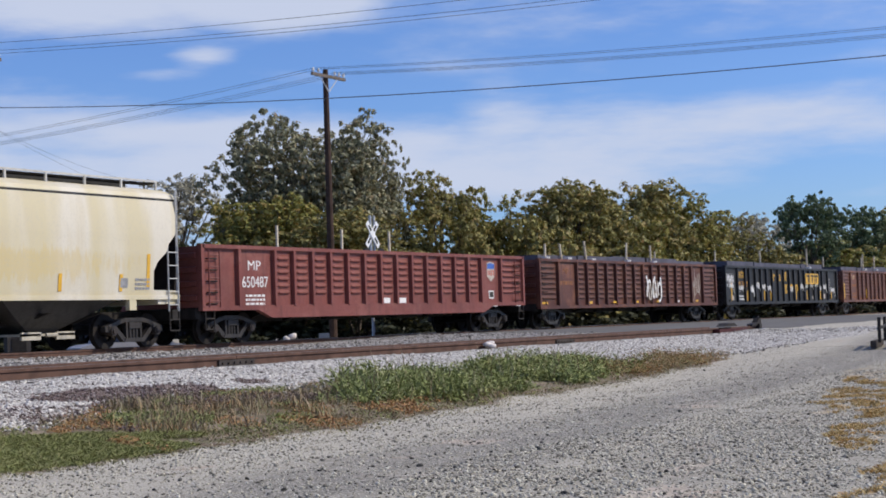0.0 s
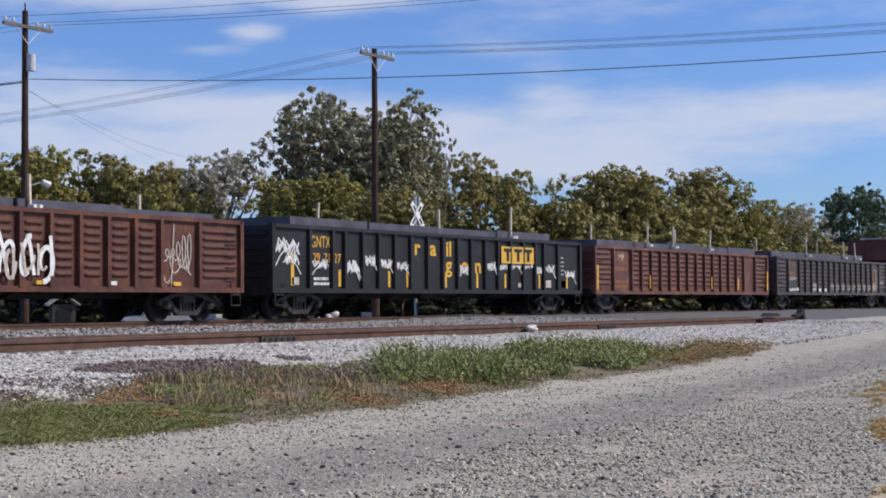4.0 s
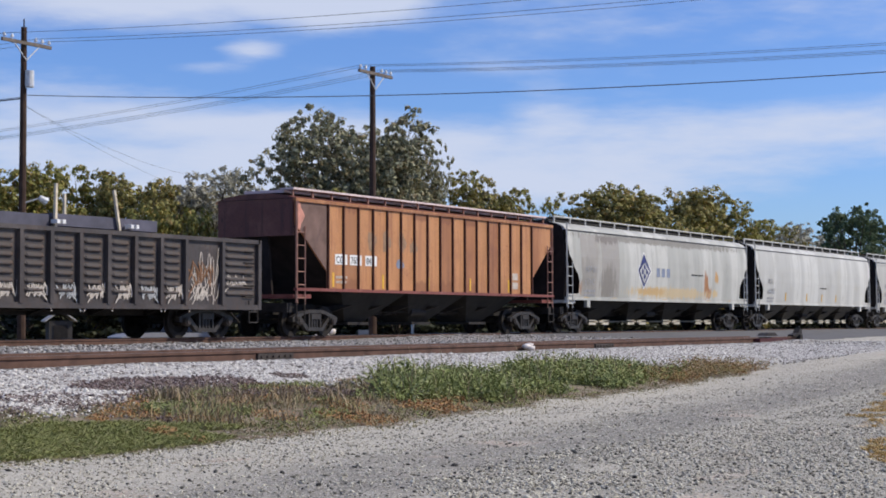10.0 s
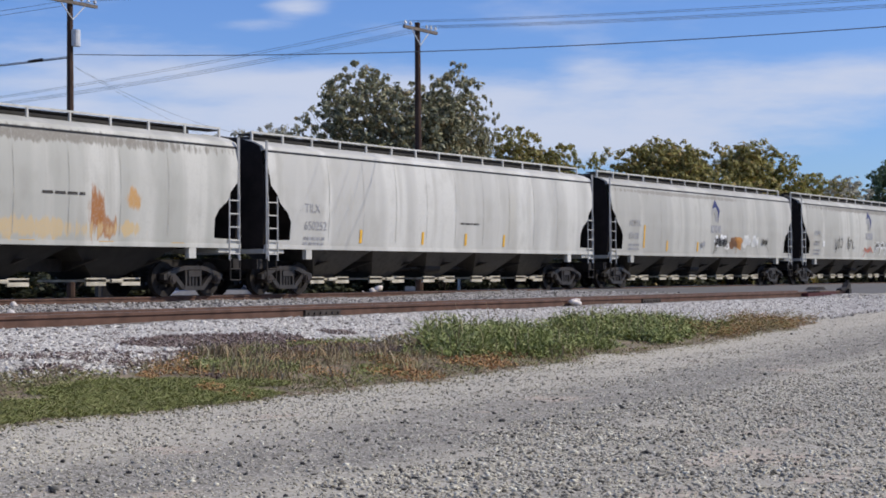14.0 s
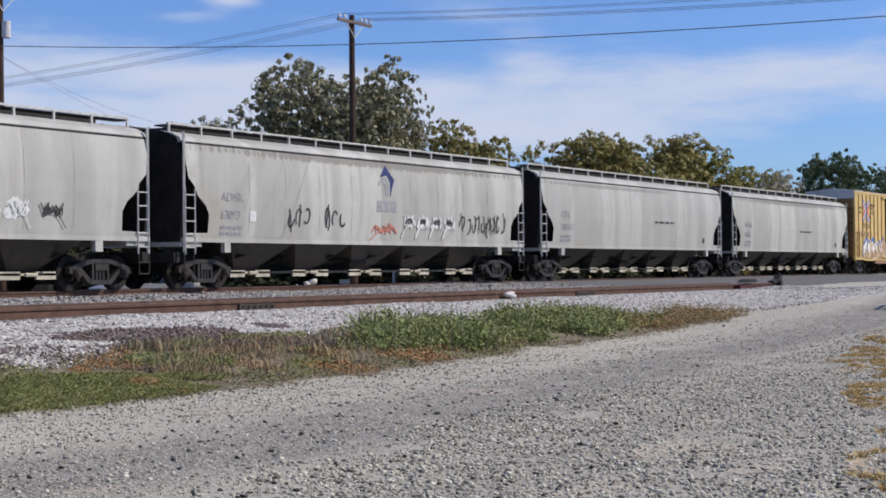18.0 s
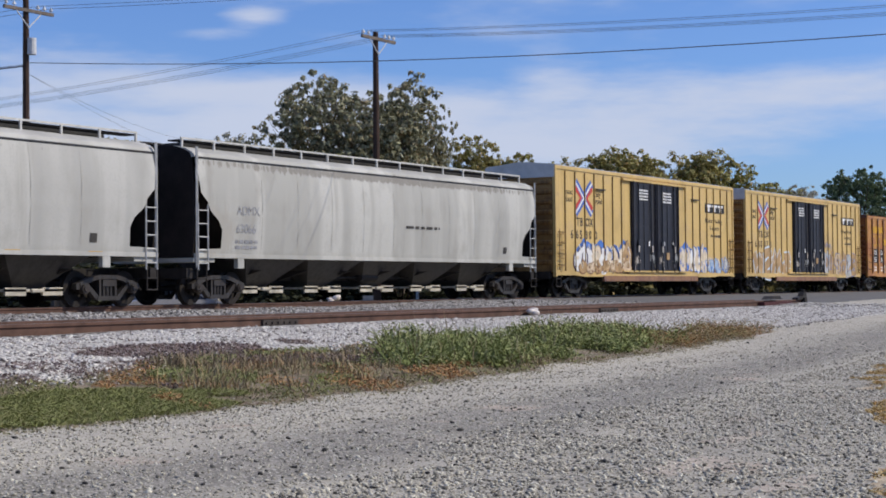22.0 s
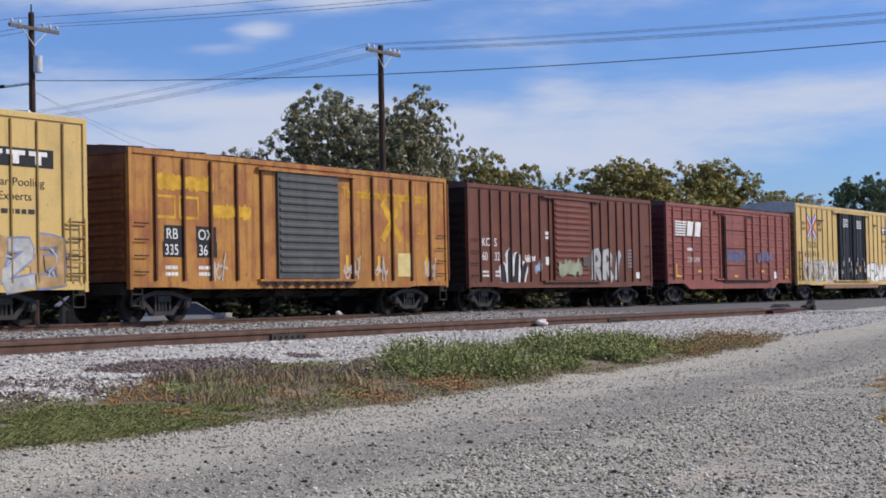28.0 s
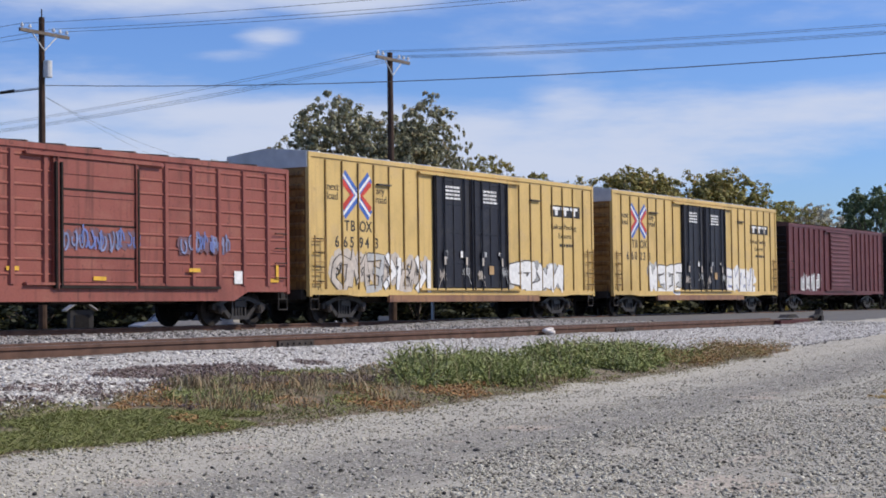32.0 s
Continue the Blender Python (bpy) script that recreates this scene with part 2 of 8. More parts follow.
def ground_z(x, y):
    """Low gravel road, bank up to the siding, level ballast, and the ramp to the crossing."""
    road = 0.62 * ease(18, 50, x)
    if y < 9.4:
        bank = 0.0
    elif y < 11.9:
        bank = 0.33 * (y - 9.4) / 2.5
    elif y < 14.3:
        bank = 0.33 + 0.19 * (y - 11.9) / 2.4
    elif y < 32.6:
        bank = 0.52
    else:
        bank = 0.52 - 0.82 * ease(32.8, 38, y)
    z = max(road * (1 - 1.3 * ease(33, 60, y)), bank)
    return z + 0.025 * noise.noise((x * 0.5, y * 0.5, 0)) + 0.012 * noise.noise((x * 2.1, y * 2.1, 3))


def verge_edge(x):
    """Where the road's edge meets the verge."""
    e = 9.35 + 0.05 * max(0, x - 11) + 0.014 * max(0, x - 18) ** 1.35
    return e + 0.22 * noise.noise((x * 0.7, 0, 5)) + 0.1 * noise.noise((x * 2.3, 0, 9))


def verge_back(x):
    """Where the verge meets the white ballast."""
    return 12.0 - 0.7 * ease(14.5, 11.5, x) + 0.3 * noise.noise((x * 0.45, 4, 1)) + 0.18 * noise.noise((x * 1.7, 4, 1)) - 0.10 * max(0, x - 23)


def straw_here(x, y):
    """Patches of dry grass that creep onto the gravel beside the road."""
    for cx, cy, rx, ry in ((19.2, 4.95, 3.2, 0.75), (14.2, 3.55, 2.1, 0.62), (11.4, 2.75, 1.5, 0.42), (9.0, 2.42, 0.9, 0.30), (24.5, 6.2, 2.6, 0.8)):
        if ((x - cx) / rx) ** 2 + ((y - cy - 0.26 * (x - cx)) / ry) ** 2 < 1.0 + 1.3 * noise.noise((x * 1.1, y * 2.4, 8)):
            return noise.noise((x * 2.6, y * 4.0, 5)) + 0.6 * noise.noise((x * 7.0, y * 11.0, 3)) > -0.05
    return False


def bare_earth(x, y):
    """Scraped pinkish spots where the gravel is gone."""
    f = 1 + 0.9 * noise.noise((x * 3.0, y * 5.0, 27))
    return any(math.hypot((x - a) / rx, (y - b) / ry) < f for a, b, rx, ry in ((9.2, 3.85, 0.55, 0.17), (8.65, 3.05, 0.4, 0.12), (7.5, 3.5, 0.45, 0.14), (11.2, 4.3, 0.5, 0.13)))


def sheet(name, xs, ys, height, mat, label, lift=0.0, keep=None, kind="structure"):
    verts = [(x, y, height(x, y) + lift) for y in ys for x in xs]
    w = len(xs)
    faces = []
    for j in range(len(ys) - 1):
        for i in range(w - 1):
            if keep is None or keep((xs[i] + xs[i + 1]) / 2, (ys[j] + ys[j + 1]) / 2):
                faces.append((j * w + i, j * w + i + 1, (j + 1) * w + i + 1, (j + 1) * w + i))
    me = bpy.data.meshes.new(name)
    me.from_pydata(verts, [], faces)
    ob = put(name, me, mat)
    smooth(ob)
    return tagged(ob, label, kind=kind)


def spaced(*runs):
    out = []
    for a, b, step in runs:
        n = max(1, round((b - a) / step))
        out += [a + (b - a) * i / n for i in range(n)]
    return out + [runs[-1][1]]


def gravel_material():
    m, n, l, b = material("crushed_gravel", 0.95)
    co = n.new("ShaderNodeTexCoord").outputs["Object"]
    big = noise_of(n, l, co, 0.55, 5, (0.22, 1, 1))
    mid = noise_of(n, l, co, 2.2, 5, (0.5, 1, 1))
    stones = n.new("ShaderNodeTexVoronoi")
    stones.inputs["Scale"].default_value = 26
    l.new(co, stones.inputs["Vector"])
    fine = n.new("ShaderNodeTexVoronoi")
    fine.inputs["Scale"].default_value = 70
    l.new(co, fine.inputs["Vector"])
    # wheel paths run along the road's bend
    xyz = n.new("ShaderNodeSeparateXYZ")
    l.new(co, xyz.inputs["Vector"])
    across = n.new("ShaderNodeMath")
    across.operation = "MULTIPLY_ADD"
    l.new(xyz.outputs["X"], across.inputs[0])
    across.inputs[1].default_value = -0.10
    l.new(xyz.outputs["Y"], across.inputs[2])
    wob = n.new("ShaderNodeMath")
    wob.operation = "MULTIPLY_ADD"
    l.new(big, wob.inputs[0])
    wob.inputs[1].default_value = 1.6
    l.new(across.outputs["Value"], wob.inputs[2])
    bands = n.new("ShaderNodeValToRGB")
    stops = ((0.28, 0.62), (0.42, 0.42), (0.52, 0.85), (0.58, 0.0), (0.68, 0.12), (0.76, 1.0), (0.92, 0.95))
    while len(bands.color_ramp.elements) < len(stops):
        bands.color_ramp.elements.new(0.99)
    for e, (at, v) in zip(bands.color_ramp.elements, stops):
        e.position, e.color = at, (v, v, v, 1)
    l.new(ramped(n, l, wob.outputs["Value"], 0.0, 10.0), bands.inputs["Fac"])
    c = mixed(n, l, bands.outputs["Color"], (0.18, 0.166, 0.135), (0.46, 0.42, 0.335))
    c = mixed(n, l, ramped(n, l, mid, 0.52, 0.75), c, (0.38, 0.345, 0.28))
    c = mixed(n, l, ramped(n, l, noise_of(n, l, co, 0.9, 3), 0.62, 0.72), c, (0.44, 0.35, 0.27))
    sep = n.new("ShaderNodeSeparateColor")
    l.new(stones.outputs["Color"], sep.inputs["Color"])
    c = mixed(n, l, ramped(n, l, sep.outputs["Red"], 0.78, 1.25), c, (0.14, 0.128, 0.112))
    sep2 = n.new("ShaderNodeSeparateColor")
    l.new(fine.outputs["Color"], sep2.inputs["Color"])
    c = mixed(n, l, ramped(n, l, sep2.outputs["Green"], 0.55, 1.05), c, (0.60, 0.56, 0.50))
    c = mixed(n, l, ramped(n, l, sep2.outputs["Blue"], 0.74, 1.3), c, (0.15, 0.138, 0.122))
    l.new(c, b.inputs["Base Color"])
    bumped(n, l, b, stones.outputs["Distance"], 0.4, 0.02)
    return m


def soil_material():
    m, n, l, b = material("verge_soil", 0.95)
    co = n.new("ShaderNodeTexCoord").outputs["Object"]
    f = noise_of(n, l, co, 1.6, 7)
    g = noise_of(n, l, co, 18, 4)
    k = noise_of(n, l, co, 4.5, 6)
    c = mixed(n, l, ramped(n, l, f, 0.40, 0.60), (0.20, 0.145, 0.105), (0.30, 0.24, 0.165))
    c = mixed(n, l, ramped(n, l, k, 0.50, 0.62), c, (0.165, 0.16, 0.075))
    c = mixed(n, l, ramped(n, l, g, 0.50, 0.75), c, (0.11, 0.085, 0.065))
    c = mixed(n, l, ramped(n, l, noise_of(n, l, co, 30, 3), 0.62, 0.80), c, (0.40, 0.33, 0.22))
    l.new(c, b.inputs["Base Color"])
    bumped(n, l, b, g, 1.0, 0.05)
    return m


def speckled(name, a, c2, dark, scale):
    m, n, l, b = material(name, 0.95)
    co = n.new("ShaderNodeTexCoord").outputs["Object"]
    v = n.new("ShaderNodeTexVoronoi")
    v.inputs["Scale"].default_value = scale
    l.new(co, v.inputs["Vector"])
    sep = n.new("ShaderNodeSeparateColor")
    l.new(v.outputs["Color"], sep.inputs["Color"])
    c = mixed(n, l, sep.outputs["Red"], a, c2)
    c = mixed(n, l, ramped(n, l, sep.outputs["Green"], 0.72, 0.95), c, dark)
    c = mixed(n, l, ramped(n, l, noise_of(n, l, co, 0.5, 4), 0.5, 0.7), c, tuple(0.75 * q for q in a))
    l.new(c, b.inputs["Base Color"])
    bumped(n, l, b, v.outputs["Distance"], 0.8, 0.04)
    return m


M["gravel"] = gravel_material()
M["soil"] = soil_material()
M["ballast_white"] = speckled("white_ballast_bed", (0.46, 0.43, 0.385), (0.64, 0.605, 0.555), (0.10, 0.085, 0.075), 24)
M["ballast_grey"] = speckled("grey_ballast_bed", (0.25, 0.235, 0.215), (0.42, 0.39, 0.36), (0.05, 0.045, 0.04), 16)
M["bare_earth"] = plain("pinkish_earth", (0.45, 0.385, 0.315), 0.95, 0.25, 14, 0.0, 0.01)
M["straw_soil"] = plain("straw_soil", (0.42, 0.34, 0.235), 0.95, 0.4, 5, 0.0, 0.02)
M["asphalt"] = plain("worn_asphalt", (0.14, 0.132, 0.12), 0.9, 0.22, 1.2, 0.0, 0.01)
M["field"] = plain("dry_field", (0.16, 0.14, 0.08), 0.95, 0.35, 0.3)


def ground_all():
    xs = spaced((-1500, -60, 240), (-60, 0, 10), (0, 4, 1), (4, 48, 0.3), (48, 110, 1.5), (110, 300, 12), (300, 2200, 300))
    ys = spaced((-1500, -60, 240), (-60, 0, 10), (0, 2, 0.5), (2, 18, 0.2), (18, 36, 0.8), (36, 60, 4), (60, 200, 20), (200, 2200, 330))
    sheet("ground", xs, ys, ground_z, M["gravel"], "grey crushed gravel yard and road surface")
    vx, vy = spaced((-20, 5, 1), (5, 34, 0.16)), spaced((8.6, 13.6, 0.12))
    sheet("verge", vx, vy, ground_z, M["soil"], "brown soil verge between gravel road and siding", 0.005, lambda x, y: verge_edge(x) < y < verge_back(x) and x < 30.2)
    sheet("bare_earth", spaced((6.5, 12.4, 0.09)), spaced((2.5, 5.0, 0.05)), ground_z, M["bare_earth"], "scraped pinkish earth in the gravel", 0.003, bare_earth)
    sheet("straw_patch", spaced((7.5, 28, 0.10)), spaced((1.4, 8.0, 0.06)), ground_z, M["straw_soil"], "worn soil under dry straw-coloured grass", 0.004, straw_here)
    bxs = spaced((-60, 4, 4), (4, 46, 0.35), (46, 47.9, 0.4))
    sheet("ballast", bxs, spaced((10.6, 15.0, 0.15)), lambda x, y: ground_z(x, y) - 0.035 * ease(0.5, 0.0, y - verge_back(x) + 0.15), M["ballast_white"], "white crushed limestone ballast shoulder of the siding", 0.016, lambda x, y: verge_back(x) - 0.15 < y and not (x > 41 + 2 * noise.noise((y, 1, 1))))
    sheet("ballast", spaced((-80, 0, 8), (0, 54, 0.9)), spaced((15.0, 36, 0.7)), ground_z, M["ballast_grey"], "grey crushed stone ballast between the tracks", 0.02, lambda x, y: x < 41.5 + 0.75 * (y - 16) if y < 30 else x < 54)
    sheet("crossing", spaced((40, 130, 1.0)), spaced((14.2, 75, 0.8)), lambda x, y: ground_z(x, y) - 0.045 * max(ease(1.6, 0.0, y - 14.2), ease(2.0, 0.0, x - 42 - 0.75 * (y - 17))), M["asphalt"], "worn grey asphalt level crossing", 0.028, lambda x, y: 42 + 0.75 * (y - 17) < x < 88 + 0.3 * y + 2 * noise.noise((y * 0.3, 0, 0)))
    sheet("field", spaced((-900, 0, 150), (0, 160, 8), (160, 1200, 130)), spaced((36.5, 120, 6), (120, 1500, 200)), ground_z, M["field"], "dry grass ground under the far trees", 0.03, lambda x, y: not (42 + 0.75 * (y - 17) < x < 88 + 0.3 * y and y < 75))


def rail_mesh(x0, x1):
    bm = bmesh.new()
    p = [(-0.07, 0), (0.07, 0), (0.07, 0.015), (0.012, 0.03), (0.012, 0.13), (0.036, 0.14), (0.036, 0.172), (0.028, 0.18), (-0.028, 0.18), (-0.036, 0.172), (-0.036, 0.14), (-0.012, 0.13), (-0.012, 0.03), (-0.07, 0.015)]
    return fix(extr(bm, p, "x", x0, x1))


def tracks():
    for name, cy, x0, x1, seam in (("siding", SIDING_Y, -60, 44.9, 20.3), ("main", TRACK_Y, -80, 420, 400.0)):
        for s in (-1, 1):
            y = cy + s * 0.72
            runs = [(x0, seam), (seam + 0.012, x1)] if name == "siding" else [(x0, x1)]
            for a, b in runs:
                r = part("rail", rail_mesh(a, b), M["rail_side"])
                r.location = (0, y, RAIL_Z - 0.18)
                tagged(r, "rusty brown steel rail on timber sleepers", "rail", kind="structure")
                part("rail_head", box(a, b, -0.026, 0.026, 0.1795, 0.184), M["rail_top"] if name == "main" else M["siding_top"], r)
        # joint bars on the siding
        for x in ([20.3, 8.4, 32.1] if name == "siding" else []):
            bm = box(x - 0.45, x + 0.45, cy - 0.72 - 0.05, cy - 0.72 - 0.012, RAIL_Z - 0.15, RAIL_Z - 0.05)
            for k in range(6):
                rod(bm, (x - 0.38 + 0.15 * k, cy - 0.80, RAIL_Z - 0.1), (x - 0.38 + 0.15 * k, cy - 0.77, RAIL_Z - 0.1), 0.018, 6)
            tagged(part("joint_bar", bm, M["tie"]), "dark steel joint bar bolted to the rail", "joint bar", kind="structure")
    # sleepers
    me = bpy.data.meshes.new("sleeper")
    bm = box(-0.115, 0.115, -1.3, 1.3, 0, 0.17)
    bmesh.ops.bevel(bm, geom=bm.edges[:], offset=0.012, segments=1, affect="EDGES")
    bm.to_mesh(me)
    bm.free()
    rng = random.Random(2)
    for cy, x0, x1 in ((SIDING_Y, 2.0, 44.6), (TRACK_Y, 16.0, 118)):
        x = x0
        while x < x1:
            s = put("sleeper", me, M["tie"])
            s.matrix_basis = pose(x, cy + rng.uniform(-0.05, 0.05), RAIL_Z - 0.352 + rng.uniform(-0.008, 0.004), 0, 0, rng.uniform(-2, 2))
            tagged(s, "dark weathered timber sleeper half-buried in ballast", "sleeper", "sleepers", "structure")
            x += rng.uniform(0.5, 0.58)


M["siding_top"] = plain("dull_rail_head", (0.12, 0.095, 0.085), 0.55, 0.25, 3, 0.3)

# ---- loose stones and plants, many to a mesh ----


def stone_shapes():
    bm = bmesh.new()
    bmesh.ops.create_icosphere(bm, subdivisions=1, radius=1.0)
    v = np.array([p.co[:] for p in bm.verts])
    f = np.array([[q.index for q in p.verts] for p in bm.faces])
    bm.free()
    octa_v = np.array([(1, 0, 0), (-1, 0, 0), (0, 1, 0), (0, -1, 0), (0, 0, 1), (0, 0, -1)], float)
    octa_f = np.array([(0, 2, 4), (2, 1, 4), (1, 3, 4), (3, 0, 4), (2, 0, 5), (1, 2, 5), (3, 1, 5), (0, 3, 5)])
    return (v, f), (octa_v, octa_f)


def mesh_of(name, verts, faces):
    """A mesh from arrays of corners and of faces with the same number of corners each."""
    me = bpy.data.meshes.new(name)
    k = faces.shape[1]
    me.vertices.add(len(verts))
    me.vertices.foreach_set("co", verts.astype(np.float32).ravel())
    me.loops.add(faces.size)
    me.loops.foreach_set("vertex_index", faces.astype(np.int32).ravel())
    me.polygons.add(len(faces))
    me.polygons.foreach_set("loop_start", np.arange(0, faces.size, k, dtype=np.int32))
    me.polygons.foreach_set("loop_total", np.full(len(faces), k, dtype=np.int32))
    me.update(calc_edges=True)
    me.validate()
    return me


def stones(name, pts, sizes, mat, label, fine=False, rng=None):
    (iv, jf), (ov, of) = stone_shapes()
    v, f = (ov, of) if fine else (iv, jf)
    n, k = len(pts), len(v)
    jig = rng.normal(1.0, 0.20, (n, k, 1)).clip(0.55, 1.5)
    sc = rng.uniform(0.65, 1.35, (n, 1, 3)) * sizes[:, None, None]
    sc[:, :, 2] *= 0.6
    a = rng.uniform(0, 2 * np.pi, n)
    rot = np.zeros((n, 3, 3))
    rot[:, 0, 0], rot[:, 0, 1], rot[:, 1, 0], rot[:, 1, 1], rot[:, 2, 2] = np.cos(a), -np.sin(a), np.sin(a), np.cos(a), 1
    tilt = rng.uniform(-0.6, 0.6, n)
    r2 = np.zeros((n, 3, 3))
    r2[:, 0, 0], r2[:, 1, 1], r2[:, 1, 2], r2[:, 2, 1], r2[:, 2, 2] = 1, np.cos(tilt), -np.sin(tilt), np.sin(tilt), np.cos(tilt)
    p = np.einsum("nij,nkj->nki", rot @ r2, v[None] * jig * sc) + pts[:, None, :]
    faces = (f[None] + (np.arange(n) * k)[:, None, None]).reshape(-1, 3)
    me = mesh_of(name, p.reshape(-1, 3), faces)
    return tagged(put(name, me, mat), label, "stones", kind="stuff")


def blades(name, pts, height, width, mat, label, rng, lean=0.35):
    """Grass: each blade a bent, tapering strip."""
    n = len(pts)
    a = rng.uniform(0, 2 * np.pi, n)
    h = height * rng.uniform(0.5, 1.3, n)
    side = np.stack([np.cos(a), np.sin(a), 0 * a], -1) * (width * rng.uniform(0.6, 1.3, n))[:, None]
    b = rng.uniform(0, 2 * np.pi, n)
    out = np.stack([np.cos(b), np.sin(b), 0 * b], -1) * (h * lean * rng.uniform(0.2, 1.6, n))[:, None]
    up = np.array([0, 0, 1.0])
    v = np.stack([pts - side, pts + side, pts + out * 0.35 + up * (h * 0.6)[:, None] - side * 0.8, pts + out * 0.35 + up * (h * 0.6)[:, None] + side * 0.8,
                  pts + out + up * h[:, None] - side * 0.15, pts + out + up * h[:, None] + side * 0.15], 1)
    f = np.array([(0, 1, 3, 2), (2, 3, 5, 4)])
    faces = (f[None] + (np.arange(n) * 6)[:, None, None]).reshape(-1, 4)
    return tagged(put(name, mesh_of(name, v.reshape(-1, 3), faces), mat), label, "grass", kind="stuff")


def scattered(rng, n, x0, x1, y0, y1, keep=None, lift=0.0, near=True):
    out = []
    while len(out) < n:
        # closer ground is seen larger, so it gets more
        x = x0 + (x1 - x0) * rng.random() ** (1.6 if near else 1.0)
        y = y0 + (y1 - y0) * rng.random()
        if keep is None or keep(x, y):
            out.append((x, y, ground_z(x, y) + lift))
    return np.array(out)


M["stone_road"] = by_island("gravel_stones", [(0.07, 0.064, 0.053), (0.31, 0.286, 0.232), (0.455, 0.42, 0.338), (0.55, 0.51, 0.412), (0.73, 0.685, 0.565)])
M["stone_white"] = by_island("limestone_pieces", [(0.06, 0.048, 0.043), (0.30, 0.27, 0.24), (0.56, 0.525, 0.475), (0.66, 0.625, 0.57), (0.78, 0.75, 0.69)])
M["stone_grey"] = by_island("grey_ballast_pieces", [(0.05, 0.045, 0.04), (0.20, 0.185, 0.165), (0.34, 0.315, 0.285), (0.45, 0.42, 0.385), (0.60, 0.57, 0.53)])
M["blade_dry"] = by_island("dry_grass", [(0.17, 0.125, 0.09), (0.27, 0.20, 0.12), (0.37, 0.26, 0.14), (0.33, 0.28, 0.19), (0.21, 0.205, 0.09)])
M["blade_green"] = by_island("short_green_grass", [(0.19, 0.195, 0.075), (0.245, 0.265, 0.085), (0.29, 0.31, 0.11), (0.34, 0.30, 0.15)])
M["blade_weed"] = by_island("tall_green_weeds", [(0.13, 0.15, 0.05), (0.20, 0.23, 0.075), (0.275, 0.305, 0.105), (0.40, 0.40, 0.19)])
M["blade_low"] = by_island("low_olive_weeds", [(0.15, 0.115, 0.075), (0.185, 0.185, 0.085), (0.23, 0.23, 0.105), (0.30, 0.235, 0.14), (0.17, 0.165, 0.09)])
M["blade_orange"] = by_island("rusty_dry_weeds", [(0.22, 0.11, 0.06), (0.40, 0.20, 0.085), (0.45, 0.27, 0.11), (0.31, 0.225, 0.11)])
M["blade_purple"] = by_island("dead_grey_weeds", [(0.13, 0.09, 0.085), (0.20, 0.14, 0.13), (0.26, 0.20, 0.18), (0.15, 0.12, 0.10)])


